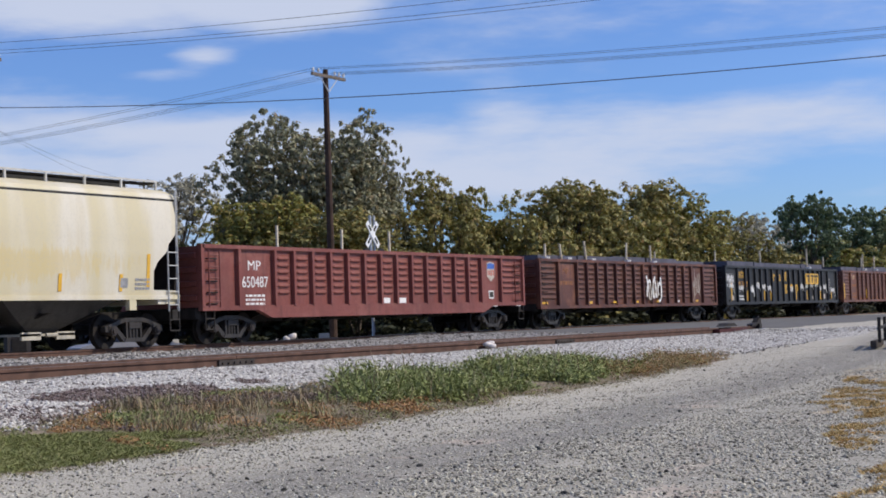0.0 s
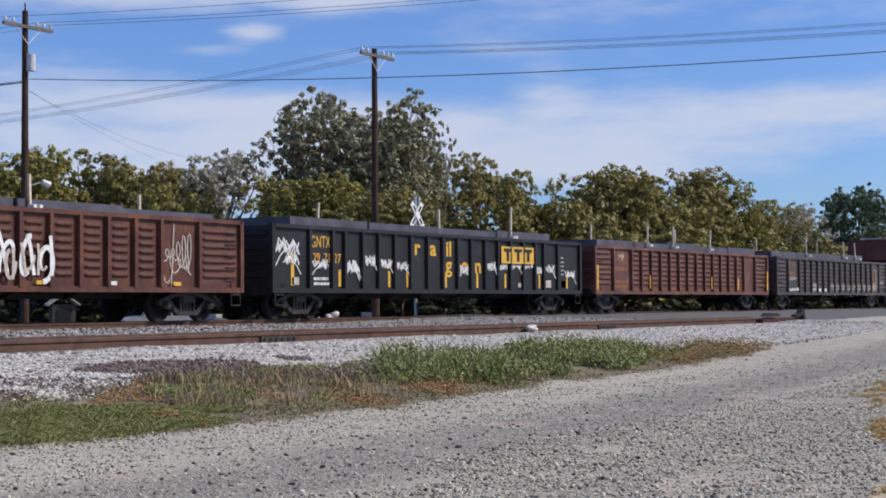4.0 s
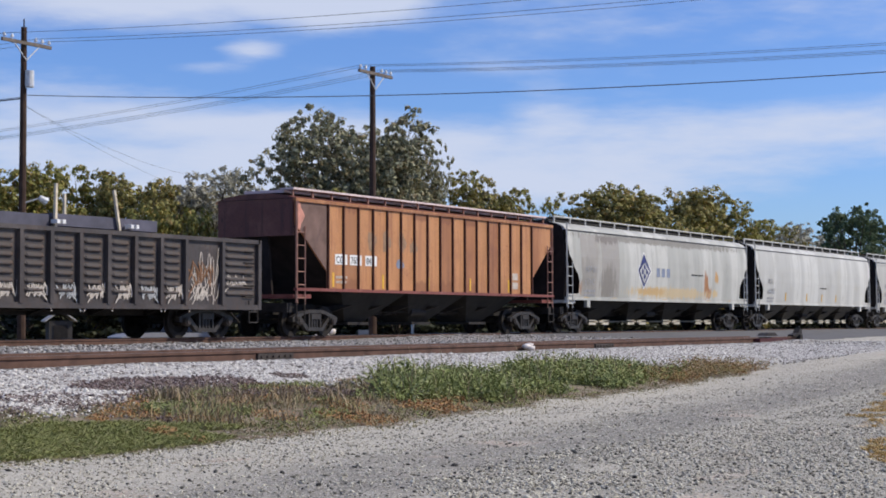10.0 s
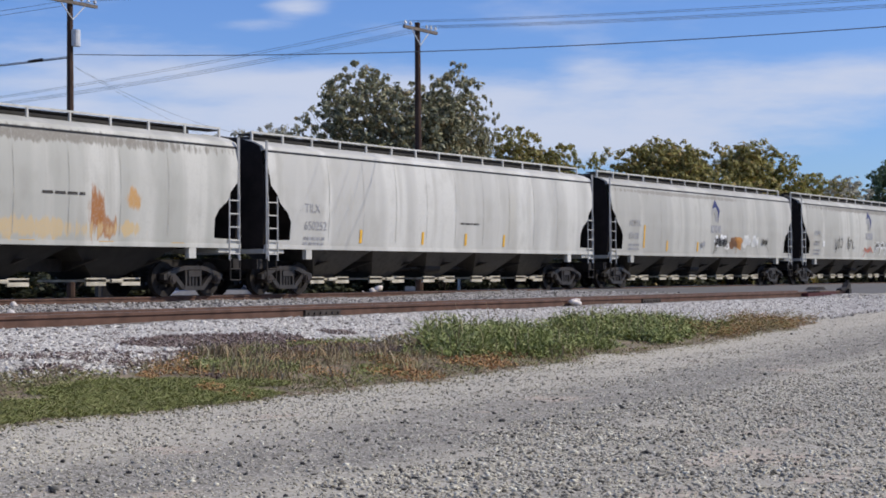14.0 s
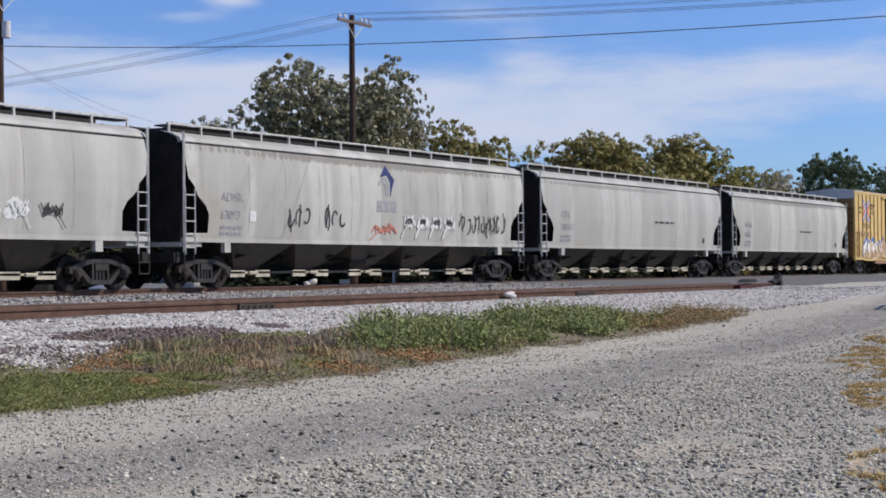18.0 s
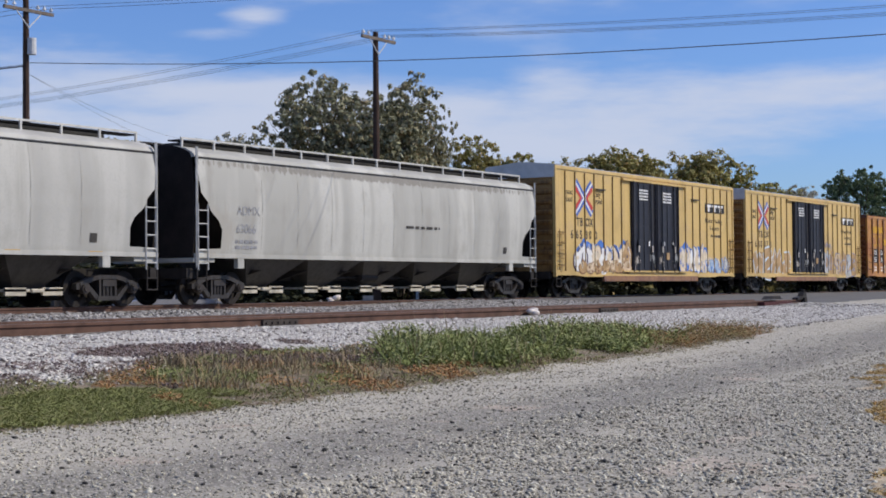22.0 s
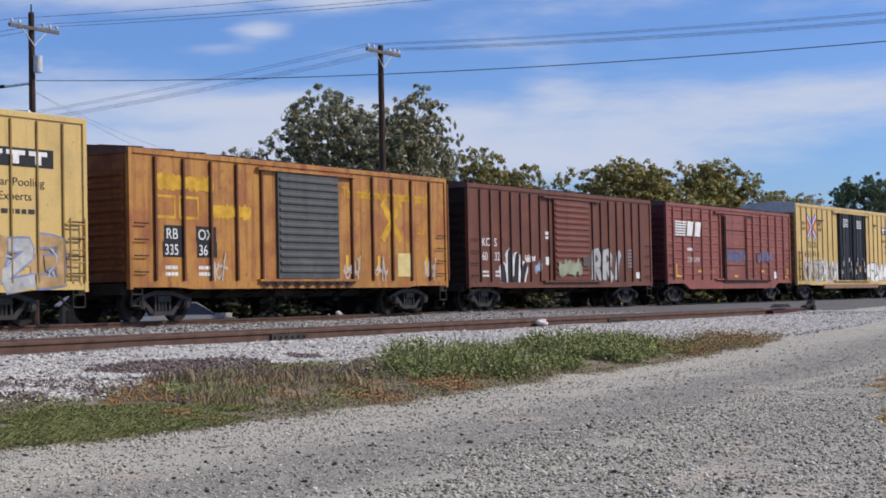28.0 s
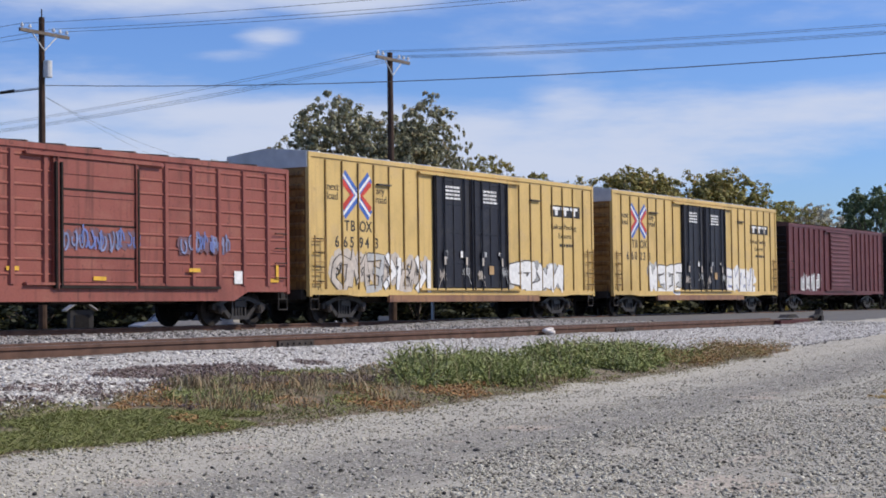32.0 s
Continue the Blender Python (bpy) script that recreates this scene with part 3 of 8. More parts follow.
def loose_all():
    rng = np.random.default_rng(7)
    road = lambda x, y: y < verge_edge(x) + 0.1
    yard = lambda x, y: road(x, y) and 0.20 * x < y < 1.12 * x and x * x + y * y > 40
    across = lambda x, y: y - 0.10 * x + 1.0 * noise.noise((x * 0.12, y * 0.5, 2))
    bare = lambda x, y: noise.noise((x * 0.75, y * 1.1, 17)) > 0.30 or 4.9 < across(x, y) < 6.1
    pts = scattered(rng, 37500, 4.6, 34, 1.5, 13.5, yard, 0.001)
    stones("gravel", pts, rng.uniform(0.005, 0.012, len(pts)), M["stone_road"], "fine grey gravel on the yard road", True, rng)
    pts = scattered(rng, 42500, 4.6, 26, 1.5, 9.5, lambda x, y: yard(x, y) and rng.random() < (0.18 if bare(x, y) else 1.0) * (0.35 + 0.65 * ease(6.6, 4.8, across(x, y))), 0.004)
    stones("gravel", pts, 0.0065 + 0.015 * rng.random(len(pts)) ** 2.4, M["stone_road"], "coarse loose gravel on the yard road", True, rng)
    pts = scattered(rng, 620, 6, 30, 1.5, 12.5, lambda x, y: yard(x, y) and noise.noise((x * 0.3, y, 6)) > -0.2 and rng.random() < 0.2 + 0.8 * ease(6.6, 4.8, across(x, y)), 0.006)
    stones("loose_rocks", pts, rng.uniform(0.011, 0.020, len(pts)) * (1 + 0.6 * (rng.random(len(pts)) > 0.96)), M["stone_dark"], "scattered darker stones on the gravel", False, rng)
    pts = scattered(rng, 30000, 6, 44, 10.8, 15.0, lambda x, y: y > verge_back(x) - 0.5 * rng.random() ** 2, 0.012)
    stones("ballast_stones", pts, rng.uniform(0.014, 0.032, len(pts)) * (1 + 0.5 * (rng.random(len(pts)) > 0.93)), M["stone_white"], "white limestone ballast pieces beside the siding", True, rng)
    pts = scattered(rng, 14000, 10, 50, 15.3, 29.0, lambda x, y: x < 42 + 0.75 * (y - 16), 0.03)
    stones("ballast_stones", pts, rng.uniform(0.024, 0.045, len(pts)), M["stone_grey"], "grey ballast pieces between the tracks", True, rng)
    inside = lambda x, y: verge_edge(x) + 0.05 < y < verge_back(x)
    lawn = lambda x, y: inside(x, y) and ((x - 10.3) / 2.1) ** 2 + ((y - 9.85 - 0.10 * (x - 10.3)) / 0.80) ** 2 < 1 + 0.9 * noise.noise((x * 1.3, y * 2.2, 2))
    pts = scattered(rng, 26000, 7, 15, 8.7, 11.6, lawn, 0, False)
    blades("short_grass", pts, 0.034, 0.006, M["blade_green"], "short green grass on the verge", rng, 2.2)
    pts = scattered(rng, 6000, 6, 24, 9.2, 12.4, lambda x, y: inside(x, y) and noise.noise((x * 0.8, y * 1.6, 12)) > 0.05)
    blades("short_grass", pts, 0.04, 0.008, M["blade_green"], "patchy green grass among dry stalks", rng, 1.5)
    dry = lambda x, y: inside(x, y) and not (lawn(x, y) and rng.random() < 0.95) and noise.noise((x * 1.1, y * 1.8, 1)) > -0.10
    pts = scattered(rng, 9000, 6, 27, 9.3, 12.3, dry)
    blades("dry_grass", pts, 0.038, 0.007, M["blade_dry"], "low dry brown grass on the verge", rng, 1.8)
    mixed_in = lambda x, y: inside(x, y) and not lawn(x, y) and x < 19 and noise.noise((x * 0.9, y * 1.5, 21)) > -0.12
    pts = scattered(rng, 12000, 9, 19, 9.3, 12.3, mixed_in)
    leaflets("low_weeds", pts, 0.05, 0.012, M["blade_low"], "low olive and brown weeds covering the verge", rng)
    pts = scattered(rng, 5000, 11.5, 19, 9.4, 12.2, lambda x, y: inside(x, y) and noise.noise((x * 1.0, y * 1.6, 33)) > 0.16)
    leaflets("rusty_weeds", pts, 0.06, 0.012, M["blade_orange"], "patches of rust-coloured low weeds", rng)
    pts = scattered(rng, 9000, 12.5, 20, 10.0, 12.3, lambda x, y: inside(x, y) and y > verge_edge(x) + 0.55 and noise.noise((x * 0.8, y * 1.3, 44)) > 0.08)
    leaflets("green_weeds", pts, 0.08, 0.012, M["blade_weed"], "low green weeds among the dry grass", rng)
    pts = scattered(rng, 5000, 6, 28, 9.0, 12.6, lambda x, y: abs(y - verge_edge(x)) < 0.32 * rng.random() + 0.04)
    leaflets("edge_weeds", pts, 0.025, 0.010, M["blade_low"], "thin dry weeds along the road's edge", rng)
    pts = scattered(rng, 2500, 6, 28, 9.0, 12.6, lambda x, y: verge_edge(x) - 0.05 < y < verge_edge(x) + 0.5 * rng.random(), 0.006)
    stones("gravel", pts, rng.uniform(0.005, 0.014, len(pts)), M["stone_road"], "gravel spilled on the verge's edge", True, rng)
    tufts = scattered(rng, 60, 12, 19, 9.9, 11.6, dry)
    pts = np.repeat(tufts, 26, 0) + np.concatenate([rng.normal(0, 0.12, (60 * 26, 2)), np.zeros((60 * 26, 1))], 1)
    blades("dry_grass_tufts", pts, 0.15, 0.006, M["blade_dry"], "taller tufts of straw-coloured dry grass", rng, 0.6)
    pts = scattered(rng, 11000, 9, 19, 10.3, 13.4, lambda x, y: y > verge_back(x) - 0.9 and noise.noise((x * 0.9, y * 1.4, 7)) > 0.62 - 1.25 * ease(1.25, 0.6, math.hypot((x - 14.9) / 1.5, (y - 12.25) / 1.0)) - 0.5 * (x > 12.2 and y < verge_back(x) - 0.1))
    leaflets("dead_weeds", pts, 0.05, 0.016, M["blade_purple"], "dead grey-purple weeds at the foot of the ballast", rng)
    pts = scattered(rng, 4200, 10.5, 15.5, 11.2, 14.2, lambda x, y: y > verge_back(x) - 0.2 and noise.noise((x * 1.6, y * 2.2, 61)) > 0.02 + 0.25 * (y - 12.0))
    leaflets("dead_weeds", pts, 0.035, 0.016, M["blade_purple"], "dead weed scraps caught between the ballast stones", rng)
    weeds = lambda x, y: inside(x, y) and 16.5 + 1.3 * max(0.0, y - 10.7) < x < 25.5 and y > verge_edge(x) + 0.25 + 0.9 * ease(19, 15.5, x) + 0.5 * noise.noise((x * 0.8, 1, 1)) and noise.noise((x * 0.6, y * 0.9, 4)) > -0.22
    pts = scattered(rng, 20000, 15, 27, 9.5, 12.6, weeds, 0, False)
    leaflets("green_weeds", pts, 0.15, 0.019, M["blade_weed"], "lush green weeds on the verge", rng)
    tufts = scattered(rng, 170, 16.4, 25, 10, 12.4, weeds, 0, False)
    k = 170 * 120
    pts = np.repeat(tufts, 120, 0) + np.concatenate([rng.normal(0, 0.15, (k, 2)), np.zeros((k, 1))], 1)
    leaflets("weed_clumps", pts, np.repeat(rng.uniform(0.12, 0.29, 170), 120), 0.021, M["blade_weed"], "taller clumps of leafy green weeds", rng)
    pts = scattered(rng, 800, 16.4, 25, 10, 12.4, lambda x, y: weeds(x, y) and rng.random() < 0.25 + 0.75 * (x < 18.6), 0, False)
    blades("weed_grass", pts, 0.27, 0.012, M["blade_weed"], "long green grass among the weeds", rng, 1.0)
    pts = scattered(rng, 260, 16.8, 25, 10, 12.4, weeds, 0, False)
    blades("weed_stalks", pts, 0.36, 0.006, M["blade_dry"], "thin seed stalks above the weeds", rng, 0.25)
    end = lambda x, y: verge_edge(x) < y < verge_back(x) + 0.1
    pts = scattered(rng, 8000, 22.5, 30.3, 9.5, 12.9, lambda x, y: end(x, y) and rng.random() < 0.3 + 0.7 * (x > 25.5) and noise.noise((x * 0.9, y, 15)) > -0.25, 0, False)
    leaflets("mixed_weeds", pts, 0.20, 0.013, M["blade_mixed"], "olive and rust-coloured weeds at the end of the verge", rng)
    pts = scattered(rng, 3600, 23.5, 30.0, 9.5, 12.9, lambda x, y: end(x, y) and noise.noise((x * 0.9, y, 19)) > 0.0, 0, False)
    leaflets("rusty_weeds", pts, 0.20, 0.012, M["blade_orange"], "rust-coloured dying weeds at the end of the verge", rng)
    pts = scattered(rng, 1500, 14.2, 18, 9.3, 10.6, lambda x, y: verge_edge(x) < y < verge_edge(x) + 0.75 and noise.noise((x, y, 11)) > 0.0, 0, False)
    leaflets("rusty_weeds", pts, 0.07, 0.016, M["blade_orange"], "rust-coloured low weeds along the road's edge", rng)
    pts = scattered(rng, 17000, 7, 24, 1.5, 6.8, lambda x, y: straw_here(x, y) and noise.noise((x * 1.7, y * 3.0, 91)) > -0.2 * rng.random(), 0, False)
    blades("straw_grass", pts, 0.028, 0.006, M["blade_straw"], "low straw-coloured grass patches on the gravel", rng, 1.8)


def leaflets(name, pts, height, size, mat, label, rng):
    """Leafy weeds: small tilted leaves from the ground up to the height."""
    n = len(pts)
    p = pts.copy()
    p[:, 2] += height * rng.random(n) ** 0.8 * rng.uniform(0.5, 1.15, n)
    out = rng.normal(0, 0.6, (n, 3)) + np.array([0, -0.15, 0.75])
    out /= np.linalg.norm(out, axis=1)[:, None]
    u = np.cross(out, rng.normal(0, 1, (n, 3)))
    u /= np.linalg.norm(u, axis=1)[:, None]
    v = np.cross(out, u)
    sz = size * rng.uniform(0.6, 1.5, n)[:, None]
    q = np.stack([p + u * sz * 1.5, p + v * sz * 0.5, p - u * sz * 1.5, p - v * sz * 0.5], 1)
    return tagged(put(name, mesh_of(name, q.reshape(-1, 3), np.arange(n * 4).reshape(-1, 4)), mat), label, "weeds", kind="stuff")


M["blade_mixed"] = by_island("olive_rust_weeds", [(0.17, 0.115, 0.06), (0.22, 0.20, 0.08), (0.27, 0.26, 0.11), (0.40, 0.23, 0.10), (0.20, 0.165, 0.11)])
M["blade_straw"] = by_island("straw_patches", [(0.36, 0.21, 0.085), (0.54, 0.32, 0.10), (0.58, 0.42, 0.19), (0.42, 0.33, 0.15), (0.28, 0.23, 0.10)])
M["stone_dark"] = by_island("dark_stones", [(0.03, 0.028, 0.026), (0.06, 0.056, 0.052), (0.12, 0.115, 0.10), (0.34, 0.32, 0.28)])


# ---- trees ----
def tree_parts(seed, height, width, sprays, leaf, trunk_h, lumps, square=0.5, spray=0.30, low=0.28):
    """Trunk, limbs and a crown of lumps; each lump carries compact sprays of leaves with gaps between them."""
    rng = np.random.default_rng(seed)
    bm = bmesh.new()
    r = 0.018 * height + 0.06
    base = Vector((0, 0, 0))
    fork = Vector((rng.normal(0, 0.2), rng.normal(0, 0.2), trunk_h))
    rod(bm, base, fork, r, 8, r * 0.72)
    centres = []
    for k in range(lumps):
        a = 2 * math.pi * (k * 0.618 + rng.random() * 0.2)
        rad = width / 2 * (0.12 + 0.70 * math.sqrt(rng.random()))
        zf = rng.uniform(low, 0.93)
        shrink = max(0.05, 1 - abs((zf - 0.50) / 0.56) ** 2.2) ** square
        c = Vector((rad * shrink * math.cos(a), rad * shrink * math.sin(a), height * zf))
        size = width * rng.uniform(0.08, 0.17) * (0.75 + 0.4 * shrink)
        centres.append((c, size))
        mid = fork.lerp(c, 0.5) + Vector((0, 0, 0.05 * height))
        rod(bm, fork * 0.9, mid, r * 0.45, 5, r * 0.25)
        rod(bm, mid, c, r * 0.25, 5, r * 0.06)
        for _ in range(3):
            t = c + Vector(np.clip(rng.normal(0, size * 0.4, 3), -0.7 * size, 0.7 * size))
            rod(bm, mid.lerp(c, 0.7), t, r * 0.09, 4, r * 0.03)
    trunk = bpy.data.meshes.new("trunk")
    bm.to_mesh(trunk)
    bm.free()
    w = np.array([s ** 2 for _, s in centres])
    per, n = 20, sprays
    idx = rng.choice(len(centres), n, p=w / w.sum())
    cs, ss = np.array([c[:] for c, _ in centres])[idx], np.array([s for _, s in centres])[idx]
    d = rng.normal(0, 1, (n, 3))
    d /= np.linalg.norm(d, axis=1)[:, None]
    middle = cs + d * (ss * rng.random(n) ** 0.3)[:, None] * np.array([1, 1, 0.85])
    o = rng.normal(0, 1, (n * per, 3))
    o /= np.linalg.norm(o, axis=1)[:, None]
    reach = np.repeat(spray * rng.uniform(0.55, 1.3, n), per) * rng.random(n * per) ** 0.45
    p = np.repeat(middle, per, 0) + o * reach[:, None] * np.array([1, 1, 0.7])
    out = o * 0.8 + np.repeat(d, per, 0) * 0.25 + np.array([0, 0, 0.35]) + rng.normal(0, 0.30, (n * per, 3))
    out /= np.linalg.norm(out, axis=1)[:, None]
    u = np.cross(out, rng.normal(0, 1, (n * per, 3)))
    u /= np.linalg.norm(u, axis=1)[:, None]
    v = np.cross(out, u)
    sz = leaf * rng.uniform(0.6, 1.3, n * per)[:, None]
    q = np.stack([p + u * sz, p + v * sz * 0.62, p - u * sz, p - v * sz * 0.62], 1)
    # trim to the stated height and width
    top, wide = np.quantile(p[:, 2], 0.997), np.quantile(np.abs(p[:, :2]), 0.985) * 2
    q *= np.array([width / wide, width / wide, height / top])
    for t in trunk.vertices:
        t.co = (t.co.x * width / wide, t.co.y * width / wide, t.co.z * height / top)
    return trunk, mesh_of("crown", q.reshape(-1, 3), np.arange(n * per * 4).reshape(-1, 4))


def leafy(name, colors):
    """Leaf colours with some light let through."""
    m = by_island(name, colors, 0.6)
    n, l = m.node_tree.nodes, m.node_tree.links
    b, out = n["Principled BSDF"], n["Material Output"]
    tr, mx = n.new("ShaderNodeBsdfTranslucent"), n.new("ShaderNodeMixShader")
    l.new(b.inputs["Base Color"].links[0].from_socket, tr.inputs["Color"])
    mx.inputs["Fac"].default_value = 0.22
    l.new(b.outputs["BSDF"], mx.inputs[1])
    l.new(tr.outputs["BSDF"], mx.inputs[2])
    l.new(mx.outputs["Shader"], out.inputs["Surface"])
    return m


M["bark"] = plain("grey_brown_bark", (0.12, 0.095, 0.075), 0.95, 0.3, 3, 0.0, 0.02)
M["leaf_green"] = leafy("olive_leaves", [(0.125, 0.116, 0.046), (0.22, 0.205, 0.068), (0.31, 0.285, 0.092), (0.42, 0.365, 0.125), (0.34, 0.22, 0.08)])
M["leaf_dark"] = leafy("dark_pecan_leaves", [(0.105, 0.108, 0.065), (0.185, 0.185, 0.105), (0.29, 0.285, 0.165), (0.44, 0.42, 0.27), (0.30, 0.215, 0.11)])
M["leaf_yellow"] = leafy("yellowing_leaves", [(0.112, 0.115, 0.036), (0.20, 0.20, 0.052), (0.29, 0.277, 0.07), (0.38, 0.33, 0.09), (0.30, 0.185, 0.062)])
# leaf colour lowered to carry the shade beneath the crowns
M["leaf_scrub"] = leafy("shade_dark_scrub", [(0.018, 0.022, 0.012), (0.032, 0.038, 0.018), (0.05, 0.055, 0.026), (0.075, 0.075, 0.035)])
M["leaf_pale"] = leafy("pale_sparse_leaves", [(0.30, 0.285, 0.215), (0.42, 0.40, 0.31), (0.52, 0.49, 0.39), (0.26, 0.245, 0.165)])
M["leaf_pine"] = leafy("pine_needles", [(0.069, 0.098, 0.05), (0.106, 0.15, 0.073), (0.15, 0.2, 0.1)])

TREES = {}


def tree(kind, az, el, d, width, label, mat, sink=0.0, turn=0.0):
    """A tree whose top stands at this elevation, that far off in that direction (degrees)."""
    far = max(d, (41 if kind == "scrub" else 44) / math.cos(radians(az)))
    width, d = width * far / d, far
    x, y = d * math.sin(radians(az)), d * math.cos(radians(az))
    top = EYE + d * math.tan(radians(el))
    g = -0.3
    height = top - g
    proto_h, proto_w, trunk, crown = TREES[kind]
    t = tagged(new("tree"), label, "tree", "trees behind the tracks")
    t.matrix_basis = Matrix.Translation((x, y, g)) @ Matrix.Rotation(radians(turn), 4, "Z") @ Matrix.Diagonal((width / proto_w, width / proto_w, height / proto_h, 1))
    tk = put("trunk", trunk, M["bark"], t)
    key = crown.name + mat
    if key not in CROWNS:
        c = crown.copy()
        c.materials.clear()
        c.materials.append(M[mat])
        CROWNS[key] = c
    put("crown", CROWNS[key], None, t)
    return t


CROWNS = {}


def trees_all():
    for name, args in {"pecan": (3, 13, 12, 2900, 0.125, 3.0, 84, 0.30, 0.29, 0.20), "oak": (4, 10, 10, 1700, 0.125, 2.0, 56, 0.40, 0.29), "elm": (5, 10, 9, 1600, 0.12, 1.8, 50, 0.46, 0.28), "bare": (6, 10, 6, 520, 0.10, 2.5, 36, 0.45, 0.25),
                       "bush": (7, 5, 8, 640, 0.135, 0.6, 32, 0.45, 0.33, 0.12), "scrub": (9, 5, 8, 420, 0.16, 0.6, 26, 0.45, 0.40, 0.08), "pine": (8, 10, 7, 900, 0.12, 2.0, 40, 0.6, 0.30)}.items():
        tr, cr = tree_parts(*args)
        cr.name = name
        TREES[name] = (args[1], args[2], tr, cr)
    big = "large broad pecan tree with dark green leaves"
    rnd = "rounded olive-green tree beginning to turn yellow"
    tree("pecan", 55.75, 7.35, 92, 9.6, big, "leaf_dark", 0, 20)
    tree("pecan", 57.9, 6.3, 95, 4.6, big, "leaf_dark", 0, 140)
    tree("oak", 54.0, 4.4, 86, 8.0, rnd, "leaf_yellow", 0, 60)
    tree("oak", 57.3, 3.9, 84, 8.5, rnd, "leaf_green", 0, 200)
    tree("bare", 51.2, 5.45, 100, 6.0, "thin pale tree with few grey leaves", "leaf_pale", 0, 0)
    tree("bare", 50.2, 4.6, 104, 4.5, "thin pale tree with few grey leaves", "leaf_pale", 0, 100)
    tree("elm", 46.6, 5.3, 98, 7.0, rnd, "leaf_yellow", 0, 0)
    tree("oak", 44.0, 5.25, 96, 8.0, rnd, "leaf_yellow", 0, 90)
    tree("oak", 48.6, 4.9, 97, 6.0, rnd, "leaf_green", 0, 150)
    tree("bush", 49.6, 4.0, 92, 6.0, "low bushy yellow-green tree", "leaf_yellow", 0, 0)
    tree("oak", 41.5, 5.0, 100, 9.0, rnd, "leaf_green", 0, 210)
    tree("elm", 60.4, 5.2, 96, 6.2, rnd, "leaf_green", 0, 40)
    tree("elm", 62.0, 4.5, 100, 6.0, rnd, "leaf_yellow", 0, 120)
    tree("oak", 64.8, 4.55, 104, 8.5, rnd, "leaf_green", 0, 10)
    tree("oak", 67.0, 4.55, 112, 9.0, rnd, "leaf_green", 0, 100)
    tree("elm", 68.6, 4.1, 110, 7.5, rnd, "leaf_yellow", 0, 200)
    tree("bush", 66.0, 3.6, 100, 9.0, "low bushy yellow-green tree", "leaf_yellow", 0, 50)
    tree("bush", 63.6, 3.5, 98, 7.5, "low bushy yellow-green tree", "leaf_green", 0, 90)
    tree("elm", 70.6, 3.4, 130, 7.0, rnd, "leaf_green", 0, 80)
    tree("bare", 71.3, 3.4, 125, 5.0, "thin pale tree with few grey leaves", "leaf_pale", 0, 10)
    tree("pine", 73.1, 3.85, 128, 5.6, "dark green pine with layered boughs", "leaf_pine", 0, 0)
    tree("pine", 74.6, 3.4, 132, 6.0, "dark green pine with layered boughs", "leaf_pine", 0, 120)
    tree("oak", 76.3, 3.3, 132, 9.0, rnd, "leaf_green", 0, 20)
    tree("oak", 78.5, 3.2, 135, 10.0, rnd, "leaf_green", 0, 220)
    az, k = 41.0, 0
    rng = random.Random(9)
    while az < 79:
        d = 84 + 14 * rng.random() + (18 if az > 66 else 0)
        tree("bush", az, rng.uniform(2.1, 3.0) - (0.35 if az > 69 else 0), d, rng.uniform(6.5, 9.0), "dense bushy undergrowth tree", rng.choice(["leaf_green", "leaf_yellow", "leaf_green"]), 0, rng.uniform(0, 360))
        az += rng.uniform(1.9, 2.9)
    # the lowest layer: scrub that closes the view under the crowns, coloured as if in their shade
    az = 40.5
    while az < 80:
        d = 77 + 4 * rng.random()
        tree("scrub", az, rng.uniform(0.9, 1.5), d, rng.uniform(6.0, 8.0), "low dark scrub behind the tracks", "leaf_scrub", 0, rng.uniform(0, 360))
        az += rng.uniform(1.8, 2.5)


# ---- poles and wires ----
def wire(p, q, sag, r, label):
    bm = bmesh.new()
    p, q = Vector(p), Vector(q)
    pts = [p.lerp(q, i / 24) - Vector((0, 0, sag * 4 * (i / 24) * (1 - i / 24))) for i in range(25)]
    prev = None
    for c in pts:
        row = [bm.verts.new(c + Vector((r * math.cos(k * math.pi / 2), 0, r * math.sin(k * math.pi / 2)))) for k in range(4)]
        if prev:
            for k in range(4):
                bm.faces.new((prev[k], prev[(k + 1) % 4], row[(k + 1) % 4], row[k]))
        prev = row
    return tagged(part("wire", bm, M["wire"]), label, "power line", "overhead wires")


def utility_pole(x, y, top, arm_z, label, arms=2.44, face=0.0):
    p = tagged(new("utility_pole"), label, "utility pole", "utility poles")
    p.matrix_basis = pose(x, y, 0.1)
    part("shaft", rod(bmesh.new(), (0, 0, 0), (0, 0, top - 0.1), 0.165, 10, 0.11), M["pole"], p)
    z = arm_z - 0.1
    part("crossarm", box(-arms / 2, arms / 2, -0.19, -0.10, z - 0.06, z + 0.06), M["arm"], p)
    for s in (-1, 1):
        part("brace", rod(bmesh.new(), (s * 0.62, -0.15, z - 0.05), (0, -0.14, z - 0.62), 0.022, 5), M["ceramic"], p)
    ins = []
    for dx in (-1.1, -0.72, 0.45, 0.78, 1.12):
        bm = bmesh.new()
        rod(bm, (dx, -0.145, z + 0.05), (dx, -0.145, z + 0.14), 0.02, 6)
        rod(bm, (dx, -0.145, z + 0.13), (dx, -0.145, z + 0.19), 0.075, 8, 0.05)
        rod(bm, (dx, -0.145, z + 0.19), (dx, -0.145, z + 0.25), 0.05, 8, 0.03)
        part("insulator", bm, M["ceramic"], p)
        ins.append((x + dx, y - 0.145, 0.1 + z + 0.22))
    return p, ins


M["arm"] = plain("grey_crossarm", (0.15, 0.125, 0.105), 0.9, 0.3, 4)


